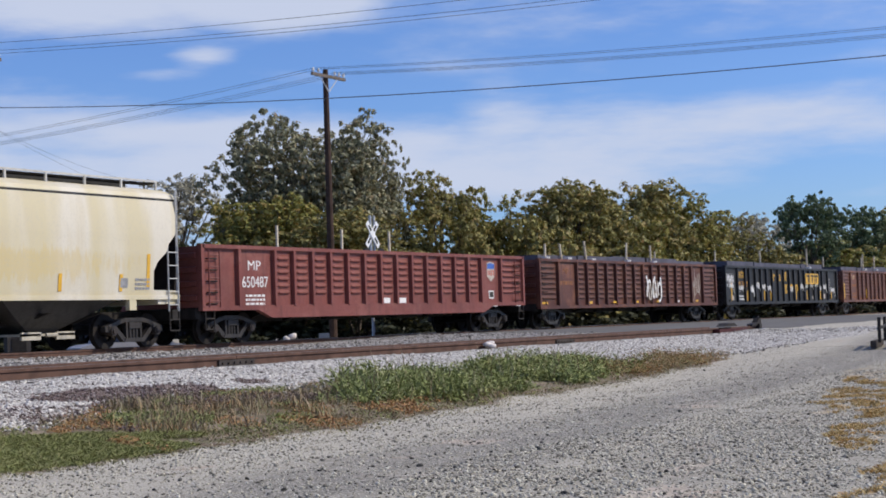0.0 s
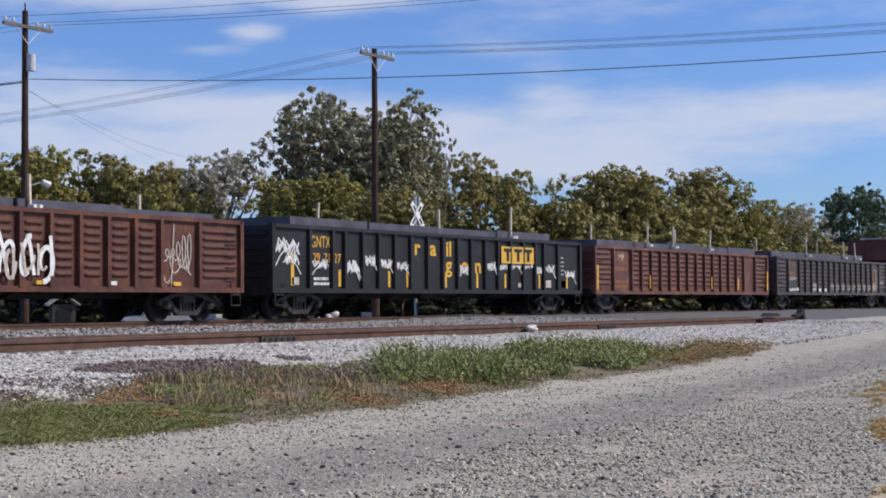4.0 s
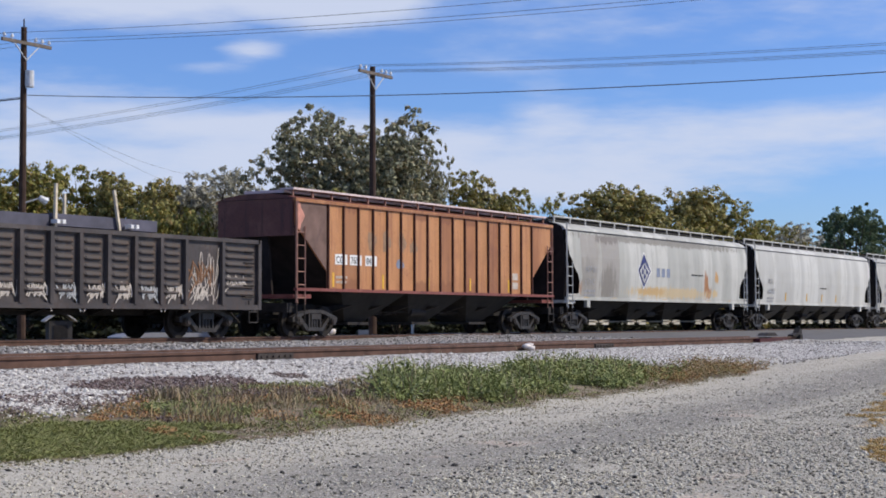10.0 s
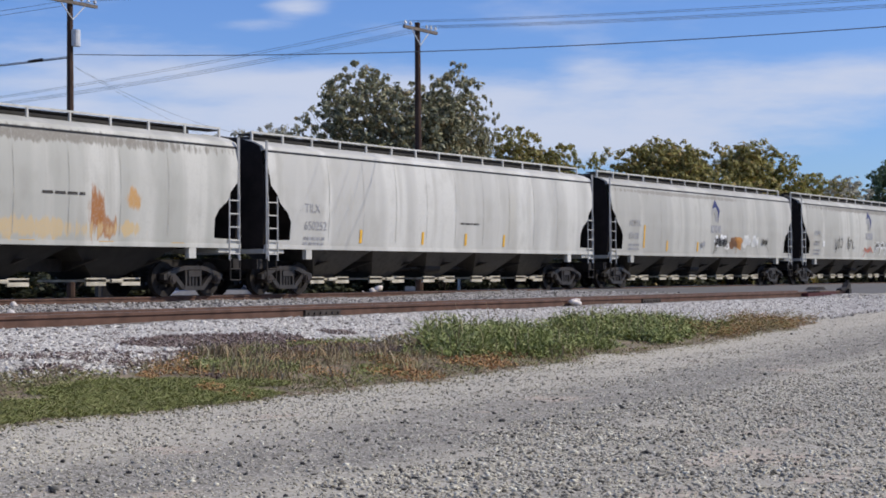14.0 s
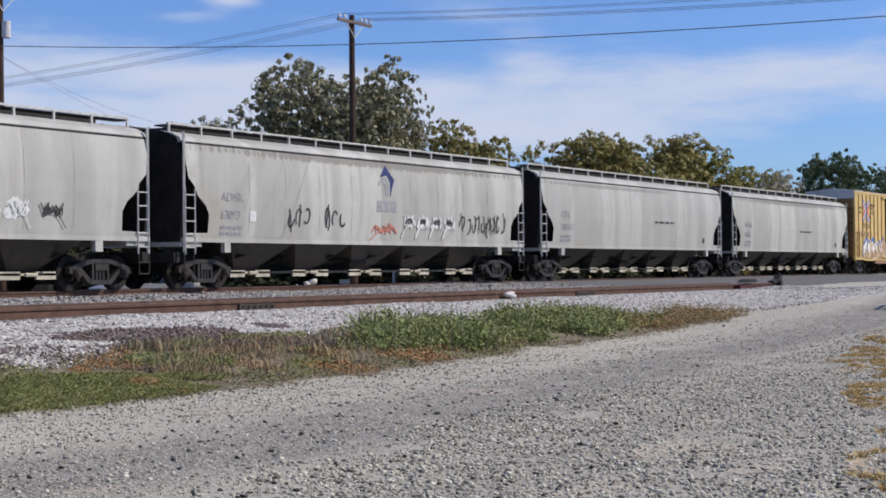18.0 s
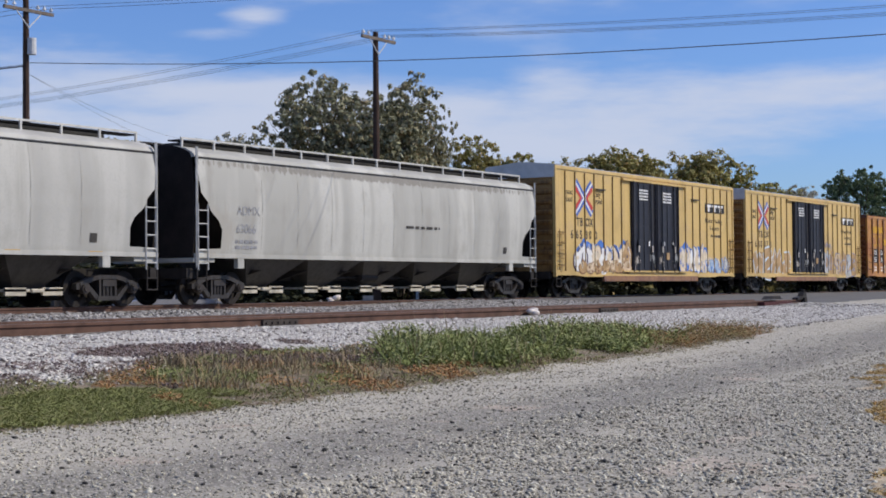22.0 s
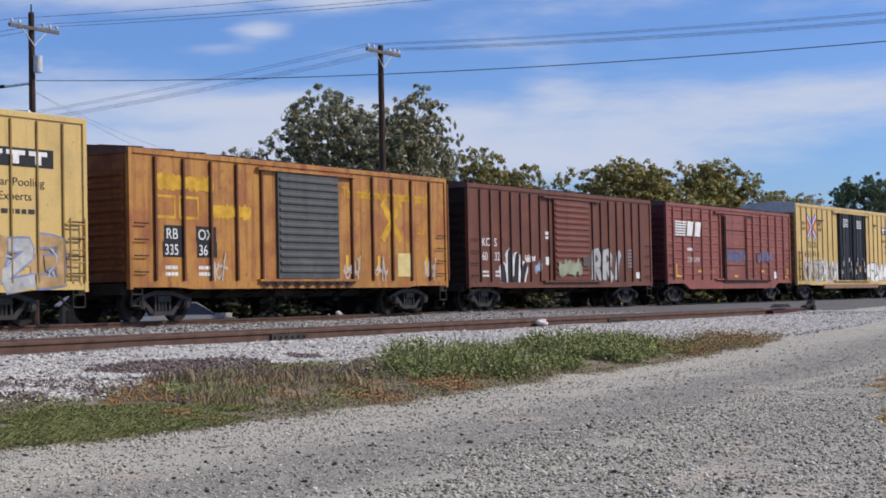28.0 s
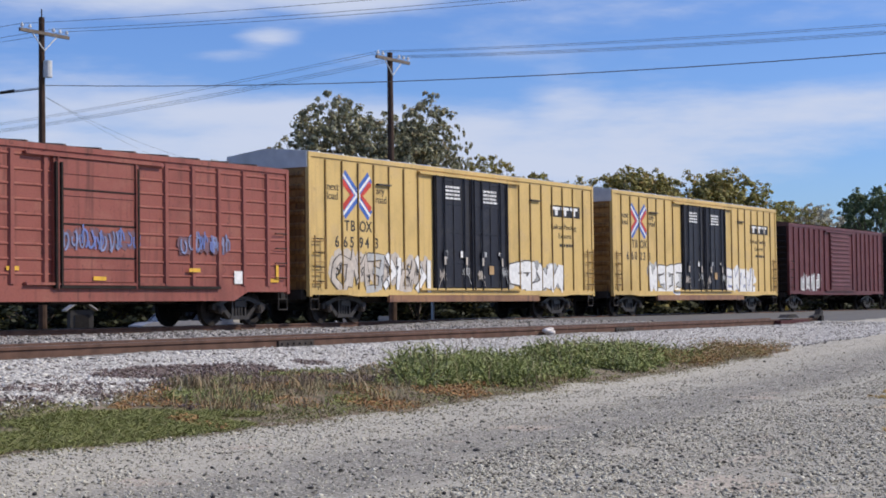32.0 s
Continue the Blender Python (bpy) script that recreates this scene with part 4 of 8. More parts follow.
def poles_all():
    p1, i1 = utility_pole(55.1, 36.3, 11.45, 11.15, "dark brown timber utility pole with one crossarm and pale insulators")
    p2, i2 = utility_pole(42.85, 43.4, 11.85, 11.25, "tall dark timber utility pole with crossarm and grey canister")
    for dx in (-0.9,):
        part("pole_pin", rod(bmesh.new(), (0, 0, 11.7), (0, 0, 12.05), 0.03, 6), M["steel"], p2)
    can = rod(bmesh.new(), (0.06, -0.24, 9.55), (0.06, -0.24, 10.15), 0.16, 12)
    part("canister", can, M["ceramic"], p2, "pale grey canister strapped to the pole")
    bm = rod(bmesh.new(), (0, -0.1, 5.35), (0.55, -0.35, 5.55), 0.03, 6)
    part("lamp_arm", bm, M["galv"], p2)
    bm = rod(bmesh.new(), (0.5, -0.35, 5.56), (0.75, -0.45, 5.42), 0.10, 8, 0.16)
    part("lamp_head", bm, M["ceramic"], p2)
    thin = "thin black overhead wire"
    for a in i1:
        wire(a, (a[0] + 1.5, -16.0, 10.9), 0.75, 0.0075, thin)
        wire(a, (a[0] + 2.0, 96.0, 10.4), 1.0, 0.0075, thin)
    for a in (i2[0], i2[2], i2[4]):
        wire(a, (a[0] + 1.0, -14.0, 11.1), 0.85, 0.0075, thin)
        wire(a, (a[0] - 6.0, 100.0, 12.0), 0.8, 0.0075, thin)
    wire((42.85, 43.2, 9.35), (44.5, -16.0, 8.6), 1.15, 0.014, "thick black communication cable")
    wire((42.85, 43.5, 9.3), (40.0, 98.0, 10.5), 0.6, 0.013, "thick black communication cable")
    wire((42.85, 43.4, 9.25), (16.0, 76.0, 8.6), 1.3, 0.022, "thick black service cable")
    part("cable_grip", rod(bmesh.new(), (-0.62, 0.75, 9.06), (-0.95, 1.15, 9.0), 0.07, 8, 0.04), M["steel"], p2, "black cable grip beside the pole")
    wire((42.9, 43.4, 9.0), (71.0, 58.2, 9.2), 0.4, 0.006, "thin sloping service wire")
    wire((42.9, 43.4, 9.0), (72.0, 61.0, 9.0), 0.2, 0.006, "thin sloping service wire")


def crossing_signal():
    s = tagged(new("crossing_signal"), "white crossbuck sign on a grey steel mast beside the crossing", "sign")
    s.matrix_basis = pose(54.3, 33.9, 0.45)
    part("mast", rod(bmesh.new(), (0, 0, 0), (0, 0, 4.9), 0.06, 8), M["galv"], s)
    for sg in (-1, 1):
        bm = box(-0.62, 0.62, -0.10 - 0.02 * sg, -0.085 - 0.02 * sg, -0.12, 0.12)
        bmesh.ops.transform(bm, matrix=pose(0, 0, 4.15, 0, sg * 48, 0), verts=bm.verts)
        part("blade", bm, M["sign_white"], s, "white blade with black bars")
        for side in (-1, 1):
            bm = box(side * 0.33 - 0.14, side * 0.33 + 0.14, -0.108 - 0.02 * sg, -0.104 - 0.02 * sg, -0.05, 0.05)
            bmesh.ops.transform(bm, matrix=pose(0, 0, 4.15, 0, sg * 48, 0), verts=bm.verts)
            part("blade_bar", bm, M["black_letter"], s)
    bm = box(-0.7, 0.7, -0.06, 0.02, 3.3, 3.4)
    part("lamp_bar", bm, M["galv"], s)
    for sg in (-1, 1):
        bm = rod(bmesh.new(), (sg * 0.55, -0.08, 3.35), (sg * 0.55, -0.18, 3.35), 0.25, 14)
        part("lamp_disc", bm, M["black_letter"], s)
    part("gate_arm", box(0.25, 0.33, -0.03, 0.03, 1.2, 4.9), M["galv"], s)


M["sign_white"] = plain("sign_white", (0.80, 0.80, 0.80), 0.5, 0.08, 3)
M["black_letter"] = plain("sign_black", (0.02, 0.02, 0.02), 0.6, 0.1)


def rail_end():
    """The end of the siding: a bolted stop and a broken red rail piece."""
    s = tagged(new("wheel_stop"), "dark steel wheel stop bolted on the end of the siding rail", "wheel stop")
    s.matrix_basis = pose(44.85, SIDING_Y - 0.72, RAIL_Z)
    part("shoe", fix(extr(bmesh.new(), [(-0.55, 0.0), (0.22, 0.0), (0.22, 0.20), (0.05, 0.22), (-0.1, 0.10), (-0.55, 0.05)], "y", -0.08, 0.08)), M["steel"], s)
    part("clamp", box(-0.1, 0.1, -0.14, 0.14, -0.1, 0.05), M["steel"], s)
    part("post", rod(bmesh.new(), (0.14, 0.0, 0.18), (0.14, 0, 0.29), 0.05, 8), M["steel"], s)
    d = tagged(new("derail"), "dull red steel derail device clamped to the rail", "derail")
    d.matrix_basis = pose(42.2, SIDING_Y - 0.72, RAIL_Z)
    part("plate", box(-0.9, 1.3, -0.20, 0.02, -0.13, -0.03), M["derail_red"], d)
    part("wedge", fix(extr(bmesh.new(), [(-0.5, 0.03), (0.5, 0.03), (0.3, 0.12), (-0.2, 0.12)], "y", -0.2, 0.05)), M["steel"], d)
    rk = stones("white_rock", np.array([(28.3, SIDING_Y - 0.86, RAIL_Z - 0.05), (28.48, SIDING_Y - 0.84, RAIL_Z - 0.04), (28.4, SIDING_Y - 0.90, RAIL_Z - 0.09)]), np.array([0.10, 0.085, 0.09]), M["stone_rock"], "pale rock lying on the siding rail", False, np.random.default_rng(3))
    rk["kind"] = ""
    rk["category"] = "rock"
    for (x, y, z) in ((21.3, 27.6, 0.56), (25.8, 27.9, 0.56), (15.6, 16.9, 0.62)):
        r = stones("white_rock", np.array([(x, y, z)]), np.array([0.11]), M["stone_rock"], "pale rock on the ballast", False, np.random.default_rng(4))
        r["kind"] = ""
        r["category"] = "rock"


M["derail_red"] = plain("dull_red_steel", (0.07, 0.018, 0.018), 0.7, 0.3, 4)
M["stone_rock"] = plain("pale_rock", (0.66, 0.60, 0.56), 0.9, 0.15, 8)



def parked_car(x, y, z, turn, paint_mat, label):
    c = tagged(new("parked_car"), label, "car")
    c.matrix_basis = pose(x, y, z, 0, 0, turn)
    body = extr(bmesh.new(), [(-2.25, 0.35), (-2.2, 0.72), (-1.5, 0.85), (-0.9, 0.90), (1.0, 0.92), (1.9, 0.86), (2.25, 0.75), (2.28, 0.35)], "y", -0.87, 0.87)
    part("body", fix(body), paint_mat, c)
    for sy in (-1, 1):
        part("door_pillar", box(0.24, 0.34, sy * 0.80 - 0.03, sy * 0.80 + 0.03, 0.9, 1.2), paint_mat, c)
    cab = bmesh.new()
    lo = [(-1.15, -0.82), (1.45, -0.82), (1.45, 0.82), (-1.15, 0.82)]
    hi = [(-0.35, -0.66), (0.95, -0.66), (0.95, 0.66), (-0.35, 0.66)]
    u, v = [cab.verts.new((*p, 0.90)) for p in lo], [cab.verts.new((*p, 1.38)) for p in hi]
    cab.faces.new(v)
    for i in range(4):
        cab.faces.new((u[i], u[(i + 1) % 4], v[(i + 1) % 4], v[i]))
    part("window_band", fix(cab), M["car_glass"], c, "dark glass")
    part("roof", box(-0.38, 0.98, -0.68, 0.68, 1.375, 1.42), paint_mat, c)
    for px in (-1.14, 1.46):
        for sy in (-1, 1):
            top = (-0.36, sy * 0.67, 1.39) if px < 0 else (0.96, sy * 0.67, 1.39)
            part("pillar", rod(bmesh.new(), (px, sy * 0.83, 0.9), top, 0.028, 6), paint_mat, c)
    for px in (-1.4, 1.4):
        for sy in (-1, 1):
            w = part("wheel", rod(bmesh.new(), (px, sy * 0.88, 0.32), (px, sy * 0.68, 0.32), 0.32, 16), M["tyre"], c)
            part("rim", rod(bmesh.new(), (px, sy * 0.885, 0.32), (px, sy * 0.87, 0.32), 0.19, 12), M["galv"], w)
    part("mirror", box(-0.75, -0.6, -1.0, -0.86, 0.92, 1.05), M["sign_white"], c)
    for sy in (-1, 1):
        part("headlight", box(-2.27, -2.2, sy * 0.62 - 0.18, sy * 0.62 + 0.18, 0.58, 0.70), M["sign_white"], c)


M["car_silver"] = plain("silver_car_paint", (0.30, 0.30, 0.33), 0.4, 0.1)
M["car_glass"] = plain("dark_car_glass", (0.006, 0.007, 0.010), 0.12, 0.1)
M["tyre"] = plain("black_tyre", (0.02, 0.02, 0.02), 0.85, 0.1)
M["shed_wall"] = plain("grey_shed_boards", (0.07, 0.062, 0.056), 0.85, 0.2, 2)
M["shed_roof"] = plain("pale_shed_roof", (0.50, 0.46, 0.42), 0.7, 0.15, 2)
M["concrete"] = plain("pale_concrete", (0.40, 0.38, 0.35), 0.9, 0.2, 1.5)


def behind_the_train():
    parked_car(50.7, 43.2, -0.20, 151, M["car_silver"], "silver saloon car with dark windows parked behind the tracks")
    s = tagged(new("shed"), "small dark shed with a pale gabled roof", "shed")
    s.matrix_basis = pose(53.2, 51.6, -0.3, 0, 0, -38)
    part("wall", box(-0.5, 0.5, -0.6, 0.6, 0, 1.5), M["shed_wall"], s)
    part("roof", fix(extr(bmesh.new(), [(-0.68, 1.52), (0, 2.0), (0.68, 1.52), (0.68, 1.45), (0, 1.92), (-0.68, 1.45)], "y", -0.75, 0.75)), M["shed_roof"], s)
    part("door", box(-0.3, 0.3, -0.63, -0.59, 0.0, 1.3), M["steel"], s)
    for x, y, w in ((53.2, 43.1, 0.2), (62.5, 41.5, 0.25)):
        b = part("concrete_block", box(-w, w, -0.3, 0.3, 0, 1.05), M["concrete"])
        b.matrix_basis = pose(x, y, -0.3)
        tagged(b, "pale concrete block behind the tracks", "block")
    rg = np.random.default_rng(12)
    heap = tagged(new("rubble_heap"), "heap of pale broken rubble behind the tracks", "rubble heap")
    heap.matrix_basis = pose(61.3, 42.9, -0.3)
    for k in range(26):
        z = 0.9 * rg.random() ** 1.3
        one = stones("stone", np.array([(rg.normal(0, 0.6 - 0.4 * z), rg.normal(0, 0.4 - 0.25 * z), 0.08 + z)]), rg.uniform(0.12, 0.26, 1), M["stone_rock"], "", False, rg)
        one["kind"], one["category"], one.parent = "", "", heap
    p = tagged(new("scrap_rack"), "rusty steel scrap rack beside the gravel road", "scrap rack")
    p.matrix_basis = pose(33.2, 8.35, ground_z(33.2, 8.35), 0, 0, 10)
    for i in range(3):
        part("beam", box(-0.9, 0.9, -0.5 + 0.4 * i, -0.38 + 0.4 * i, 0.0, 0.14), M["tie"], p)
    for i in range(2):
        part("bar", rod(bmesh.new(), (-0.9, -0.45 + 0.7 * i, 0.38), (0.9, -0.45 + 0.7 * i, 0.42), 0.035, 6), M["steel"], p)
    for i in range(4):
        part("upright", rod(bmesh.new(), (-0.7 + 1.4 * (i % 2), -0.45 + 0.7 * (i // 2), 0.1), (-0.7 + 1.4 * (i % 2), -0.45 + 0.7 * (i // 2), 0.6), 0.035, 6), M["steel"], p)


ground_all()
tracks()
loose_all()
trees_all()
poles_all()
crossing_signal()
rail_end()
behind_the_train()

# ---- rolling stock: every car stands on the rails at its own origin, near side at -y ----
WHEEL_R = 0.457
WHEELSETS, MOVERS = [], []
CACHE = {}


def cached(key, make):
    if key not in CACHE:
        bm = make()
        me = bpy.data.meshes.new(key)
        fix(bm).to_mesh(me)
        bm.free()
        CACHE[key] = me
    return CACHE[key]


def wheel_mesh():
    bm = bmesh.new()
    ring = [(-0.07, 0.30), (-0.07, 0.457), (0.03, 0.452), (0.035, 0.482), (0.065, 0.482), (0.065, 0.37), (0.01, 0.33), (0.02, 0.14), (0.07, 0.12), (0.07, 0.085)]
    for sgn in (-1, 1):
        prev = None
        k = 24
        for i in range(k + 1):
            a = 2 * math.pi * i / k
            row = [bm.verts.new((r * math.cos(a), sgn * (0.76 - d), r * math.sin(a))) for d, r in ring]
            if prev:
                for j in range(len(ring) - 1):
                    bm.faces.new((prev[j], row[j], row[j + 1], prev[j + 1]))
            prev = row
        for i in range(3):
            a = 2 * math.pi * i / 3
            c = (0.22 * math.cos(a), 0.22 * math.sin(a))
            rod(bm, (c[0], sgn * 0.78, c[1]), (c[0], sgn * 0.74, c[1]), 0.05, 6)
    rod(bm, (0, -1.05, 0), (0, 1.05, 0), 0.08, 10)
    bmesh.ops.remove_doubles(bm, verts=bm.verts, dist=0.0005)
    return bm


def frame_mesh():
    """Cast side frame with two windows, journal arms and springs."""
    bm = bmesh.new()
    top = [(-1.16, 0.44), (-1.16, 0.58), (-0.95, 0.65), (-0.55, 0.77), (-0.3, 0.81), (0.3, 0.81), (0.55, 0.77), (0.95, 0.65), (1.16, 0.58), (1.16, 0.44),
           (1.02, 0.44), (0.99, 0.55), (0.80, 0.56), (0.55, 0.655), (0.32, 0.70), (-0.32, 0.70), (-0.55, 0.655), (-0.80, 0.56), (-0.99, 0.55), (-1.02, 0.44)]
    extr(bm, top, "y", -0.08, 0.08)
    for s in (-1, 1):
        extr(bm, [(s * 0.86, 0.58), (s * 0.72, 0.60), (s * 0.35, 0.28), (s * 0.40, 0.17), (s * 0.46, 0.20)], "y", -0.07, 0.07)
        extr(bm, [(s * 0.32, 0.72), (s * 0.25, 0.72), (s * 0.25, 0.26), (s * 0.32, 0.26)], "y", -0.07, 0.07)
    extr(bm, [(-0.42, 0.16), (0.42, 0.16), (0.36, 0.27), (-0.36, 0.27)], "y", -0.09, 0.09)
    for x in (-0.13, 0.0, 0.13):
        rod(bm, (x, -0.02, 0.27), (x, -0.02, 0.56), 0.052, 8)
    bx(bm, -0.22, 0.22, -0.10, 0.10, 0.55, 0.68)
    return bm


def bearing_mesh():
    bm = bmesh.new()
    rod(bm, (0, 0.0, 0), (0, -0.16, 0), 0.125, 12)
    rod(bm, (0, -0.16, 0), (0, -0.19, 0), 0.08, 8)
    bx(bm, -0.14, 0.14, -0.1, 0.06, 0.02, 0.15)
    return bm


def truck(car, x):
    bol = put("truck", cached("bolster", lambda: fix(extr(bmesh.new(), [(-1.12, 0.52), (1.12, 0.52), (1.12, 0.68), (0.5, 0.80), (-0.5, 0.80), (-1.12, 0.68)], "x", -0.22, 0.22))), M["truck"], car, at=(x, 0, 0))
    for s in (-1, 1):
        f = put("side_frame", cached("side_frame", frame_mesh), M["truck"], bol, at=(0, s * 1.02, 0))
        if s > 0:
            f.rotation_euler.z = math.pi
    for dx in (-0.889, 0.889):
        w = put("wheelset", cached("wheelset", wheel_mesh), M["wheel"], bol, at=(dx, 0, WHEEL_R))
        WHEELSETS.append((w, dx))
        put("bearing", cached("bearing", bearing_mesh), M["truck"], bol, at=(dx, -1.02, WHEEL_R))
    return bol


def coupler_mesh():
    bm = bmesh.new()
    bx(bm, 0, 0.45, -0.12, 0.12, 0.80, 1.0)
    extr(bm, [(0.40, -0.10), (0.62, -0.16), (0.84, -0.14), (0.84, 0.02), (0.70, 0.02), (0.70, 0.14), (0.5, 0.16)], "z", 0.75, 1.03)
    rod(bm, (0.2, -0.3, 0.75), (0.75, -0.25, 0.42), 0.03, 6)
    return bm


def ladder(car, x, y, z0, z1, width=0.42, rungs=6, mat=None, side="y"):
    bm = bmesh.new()
    for i in range(2):
        d = (i - 0.5) * width
        p = (x + d, y) if side == "y" else (x, y + d)
        rod(bm, (*p, z0), (*p, z1), 0.024, 5)
    for i in range(rungs):
        z = z0 + (z1 - z0) * (i + 0.5) / rungs
        a, b = ((x - width / 2, y), (x + width / 2, y)) if side == "y" else ((x, y - width / 2), (x, y + width / 2))
        rod(bm, (*a, z), (*b, z), 0.019, 5)
    return part("ladder", bm, mat or M["steel"], car)


def grab(car, x0, x1, y, z, mat):
    bm = bmesh.new()
    rod(bm, (x0, y - 0.05, z), (x1, y - 0.05, z), 0.018, 5)
    rod(bm, (x0, y, z), (x0, y - 0.05, z), 0.018, 5)
    rod(bm, (x1, y, z), (x1, y - 0.05, z), 0.018, 5)
    return part("grab_iron", bm, mat, car)


def running_gear(car, L, inset, sill=(0.62, 0.98)):
    h = L / 2
    for s in (-1, 1):
        truck(car, s * (h - inset))
        c = put("coupler", cached("coupler", coupler_mesh), M["steel"], car, at=(s * (h - 0.05), 0, 0))
        if s < 0:
            c.rotation_euler.z = math.pi
        bm = box(s * h - 0.12, s * h + 0.12, -1.3, 1.3, 0.72, 1.0)
        part("end_sill", bm, M["steel"], car)
        bm = bmesh.new()
        for dx in (-0.2, 0.2):
            rod(bm, (s * (h - 0.28) + dx, -1.50, 1.05), (s * (h - 0.28) + dx, -1.50, 0.42), 0.022, 5)
        rod(bm, (s * (h - 0.28) - 0.2, -1.50, 0.42), (s * (h - 0.28) + 0.2, -1.50, 0.42), 0.022, 5)
        rod(bm, (s * (h - 0.28) - 0.2, -1.50, 0.72), (s * (h - 0.28) + 0.2, -1.50, 0.72), 0.022, 5)
        part("step", bm, M["steel"], car)
    bm = box(-h + 0.2, h - 0.2, -0.26, 0.26, *sill)
    for i in range(7):
        x = -h + inset + 1.6 + (L - 2 * inset - 3.2) * i / 6
        extr(bm, [(-1.4, sill[1] - 0.02), (1.4, sill[1] - 0.02), (0.3, sill[0]), (-0.3, sill[0])], "x", x - 0.06, x + 0.06)
    part("centre_sill", fix(bm), M["steel"], car)
    bm = bmesh.new()
    rod(bm, (-0.9, -0.75, 0.78), (0.0, -0.75, 0.78), 0.16, 10)
    rod(bm, (0.4, 0.7, 0.76), (1.1, 0.7, 0.76), 0.14, 10)
    rod(bm, (-3.0, -0.5, 0.74), (-0.9, -0.7, 0.76), 0.03, 5)
    rod(bm, (0.0, -0.7, 0.76), (3.2, -0.45, 0.74), 0.03, 5)
    part("brake_gear", bm, M["steel"], car)


def car_at(name, x0, x1, label, category):
    car = tagged(new(name), label, category, "cars of the freight train")
    MOVERS.append((car, (x0 + x1) / 2))
    return car, x1 - x0


def scrawl(bm, pts, w, y, taper=None):
    """A flat painted stroke along points (x, z) on a side that faces -y."""
    prev = None
    for i, p in enumerate(pts):
        a, b = pts[max(0, i - 1)], pts[min(len(pts) - 1, i + 1)]
        d = Vector((b[0] - a[0], b[1] - a[1]))
        if d.length < 1e-6:
            continue
        d.normalize()
        f = taper(i / (len(pts) - 1)) if taper else 1.0
        nrm = Vector((-d.y, d.x)) * w * f / 2
        row = [bm.verts.new((p[0] + s * nrm.x, y - 0.0004 * i, p[1] + s * nrm.y)) for s in (-1, 1)]
        if prev:
            bm.faces.new((prev[0], row[0], row[1], prev[1]))
        prev = row


def swelling(f):
    """Width along a sprayed letter's limb: full in the middle, pointed at its end."""
    return 0.35 + 0.75 * math.sin(math.pi * min(1.0, 0.12 + 0.86 * f)) ** 0.7


def limb(rng, x, z0, z1, bend, n=9):
    """A leaning curved limb from the ground line up."""
    lean = rng.uniform(-0.25, 0.35) * (z1 - z0)
    out = []
    for i in range(n):
        f = i / (n - 1)
        out.append((x + lean * f + bend * math.sin(math.pi * f) + 0.02 * rng.uniform(-1, 1), z0 + (z1 - z0) * f))
    return out


def bubble_tag(car, x0, x1, z0, z1, y, fills, edge, back, letters, seed, shine="white", fat=0.3):
    """A large sprayed piece: colour cloud, swollen limbs with outlines, dabs of other colours and thin highlights."""
    rng = random.Random(seed)
    w, t = (x1 - x0) / letters, z1 - z0
    y -= 0.002
    if back:
        bm = bmesh.new()
        k = letters * 5
        for i in range(k):
            f = (i + rng.random()) / k
            blob(bm, x0 + (x1 - x0) * (0.03 + 0.94 * f), z0 + t * rng.uniform(0.22, 0.78), w * rng.uniform(0.3, 0.62), t * rng.uniform(0.10, 0.26), y - 0.0003 * i, rng, 16, 0.22)
        part("graffiti_cloud", bm, M[back], car, "sprayed colour patches behind graffiti")["kind"] = "stuff"
        y -= 0.0003 * k + 0.001
    for i in range(letters):
        cx = x0 + (i + 0.5) * w
        limbs = []
        for j in range(rng.choice((2, 2, 3))):
            lx = cx + w * rng.uniform(-0.42, 0.42)
            limbs.append(limb(rng, lx, z0 + t * rng.uniform(0.0, 0.15), z0 + t * rng.uniform(0.62, 1.0), w * rng.uniform(-0.45, 0.45)))
        a = rng.uniform(0.25, 0.6)
        limbs.append([(cx + w * 0.45 * math.cos(q * 0.7 + 6 * a), z0 + t * (a + 0.24 * math.sin(q * 0.7 + 6 * a))) for q in range(7)])
        fw = min(fat, 0.42 * w)
        for nm, mt, k, o in (("graffiti_outline", edge, 1.42, 0.0), ("graffiti_letter", rng.choice(fills), 1.0, 0.005)):
            bm = bmesh.new()
            for j, pts in enumerate(limbs):
                scrawl(bm, pts, fw * k + (0.03 if k > 1 else 0), y - o - 0.0006 * j, swelling)
            part(nm, bm, M[mt], car)
        y -= 0.0025
        bm = bmesh.new()
        for _ in range(3):
            blob(bm, cx + w * rng.uniform(-0.45, 0.45), z0 + t * rng.uniform(0.05, 0.45), w * rng.uniform(0.06, 0.16), t * rng.uniform(0.04, 0.12), y - 0.006, rng, 9, 0.4)
        part("graffiti_dab", bm, M[rng.choice(fills + [edge])], car)
        bm = bmesh.new()
        pts = limb(rng, cx + w * rng.uniform(-0.3, 0.3), z0 + t * 0.3, z0 + t * 0.8, w * 0.2)
        scrawl(bm, pts, 0.05, y - 0.009)
        part("graffiti_highlight", bm, M[shine], car)


def blob(bm, cx, cz, rx, rz, y, rng, n=14, rag=0.35):
    vs = []
    a0 = rng.random() * 6
    for i in range(n):
        a = 2 * math.pi * i / n
        r = 1 + rag * (rng.random() - 0.5) + 0.16 * math.cos(3 * a + a0)
        vs.append(bm.verts.new((cx + rx * r * math.cos(a), y, cz + rz * r * math.sin(a))))
    bm.faces.new(vs)
    return bm


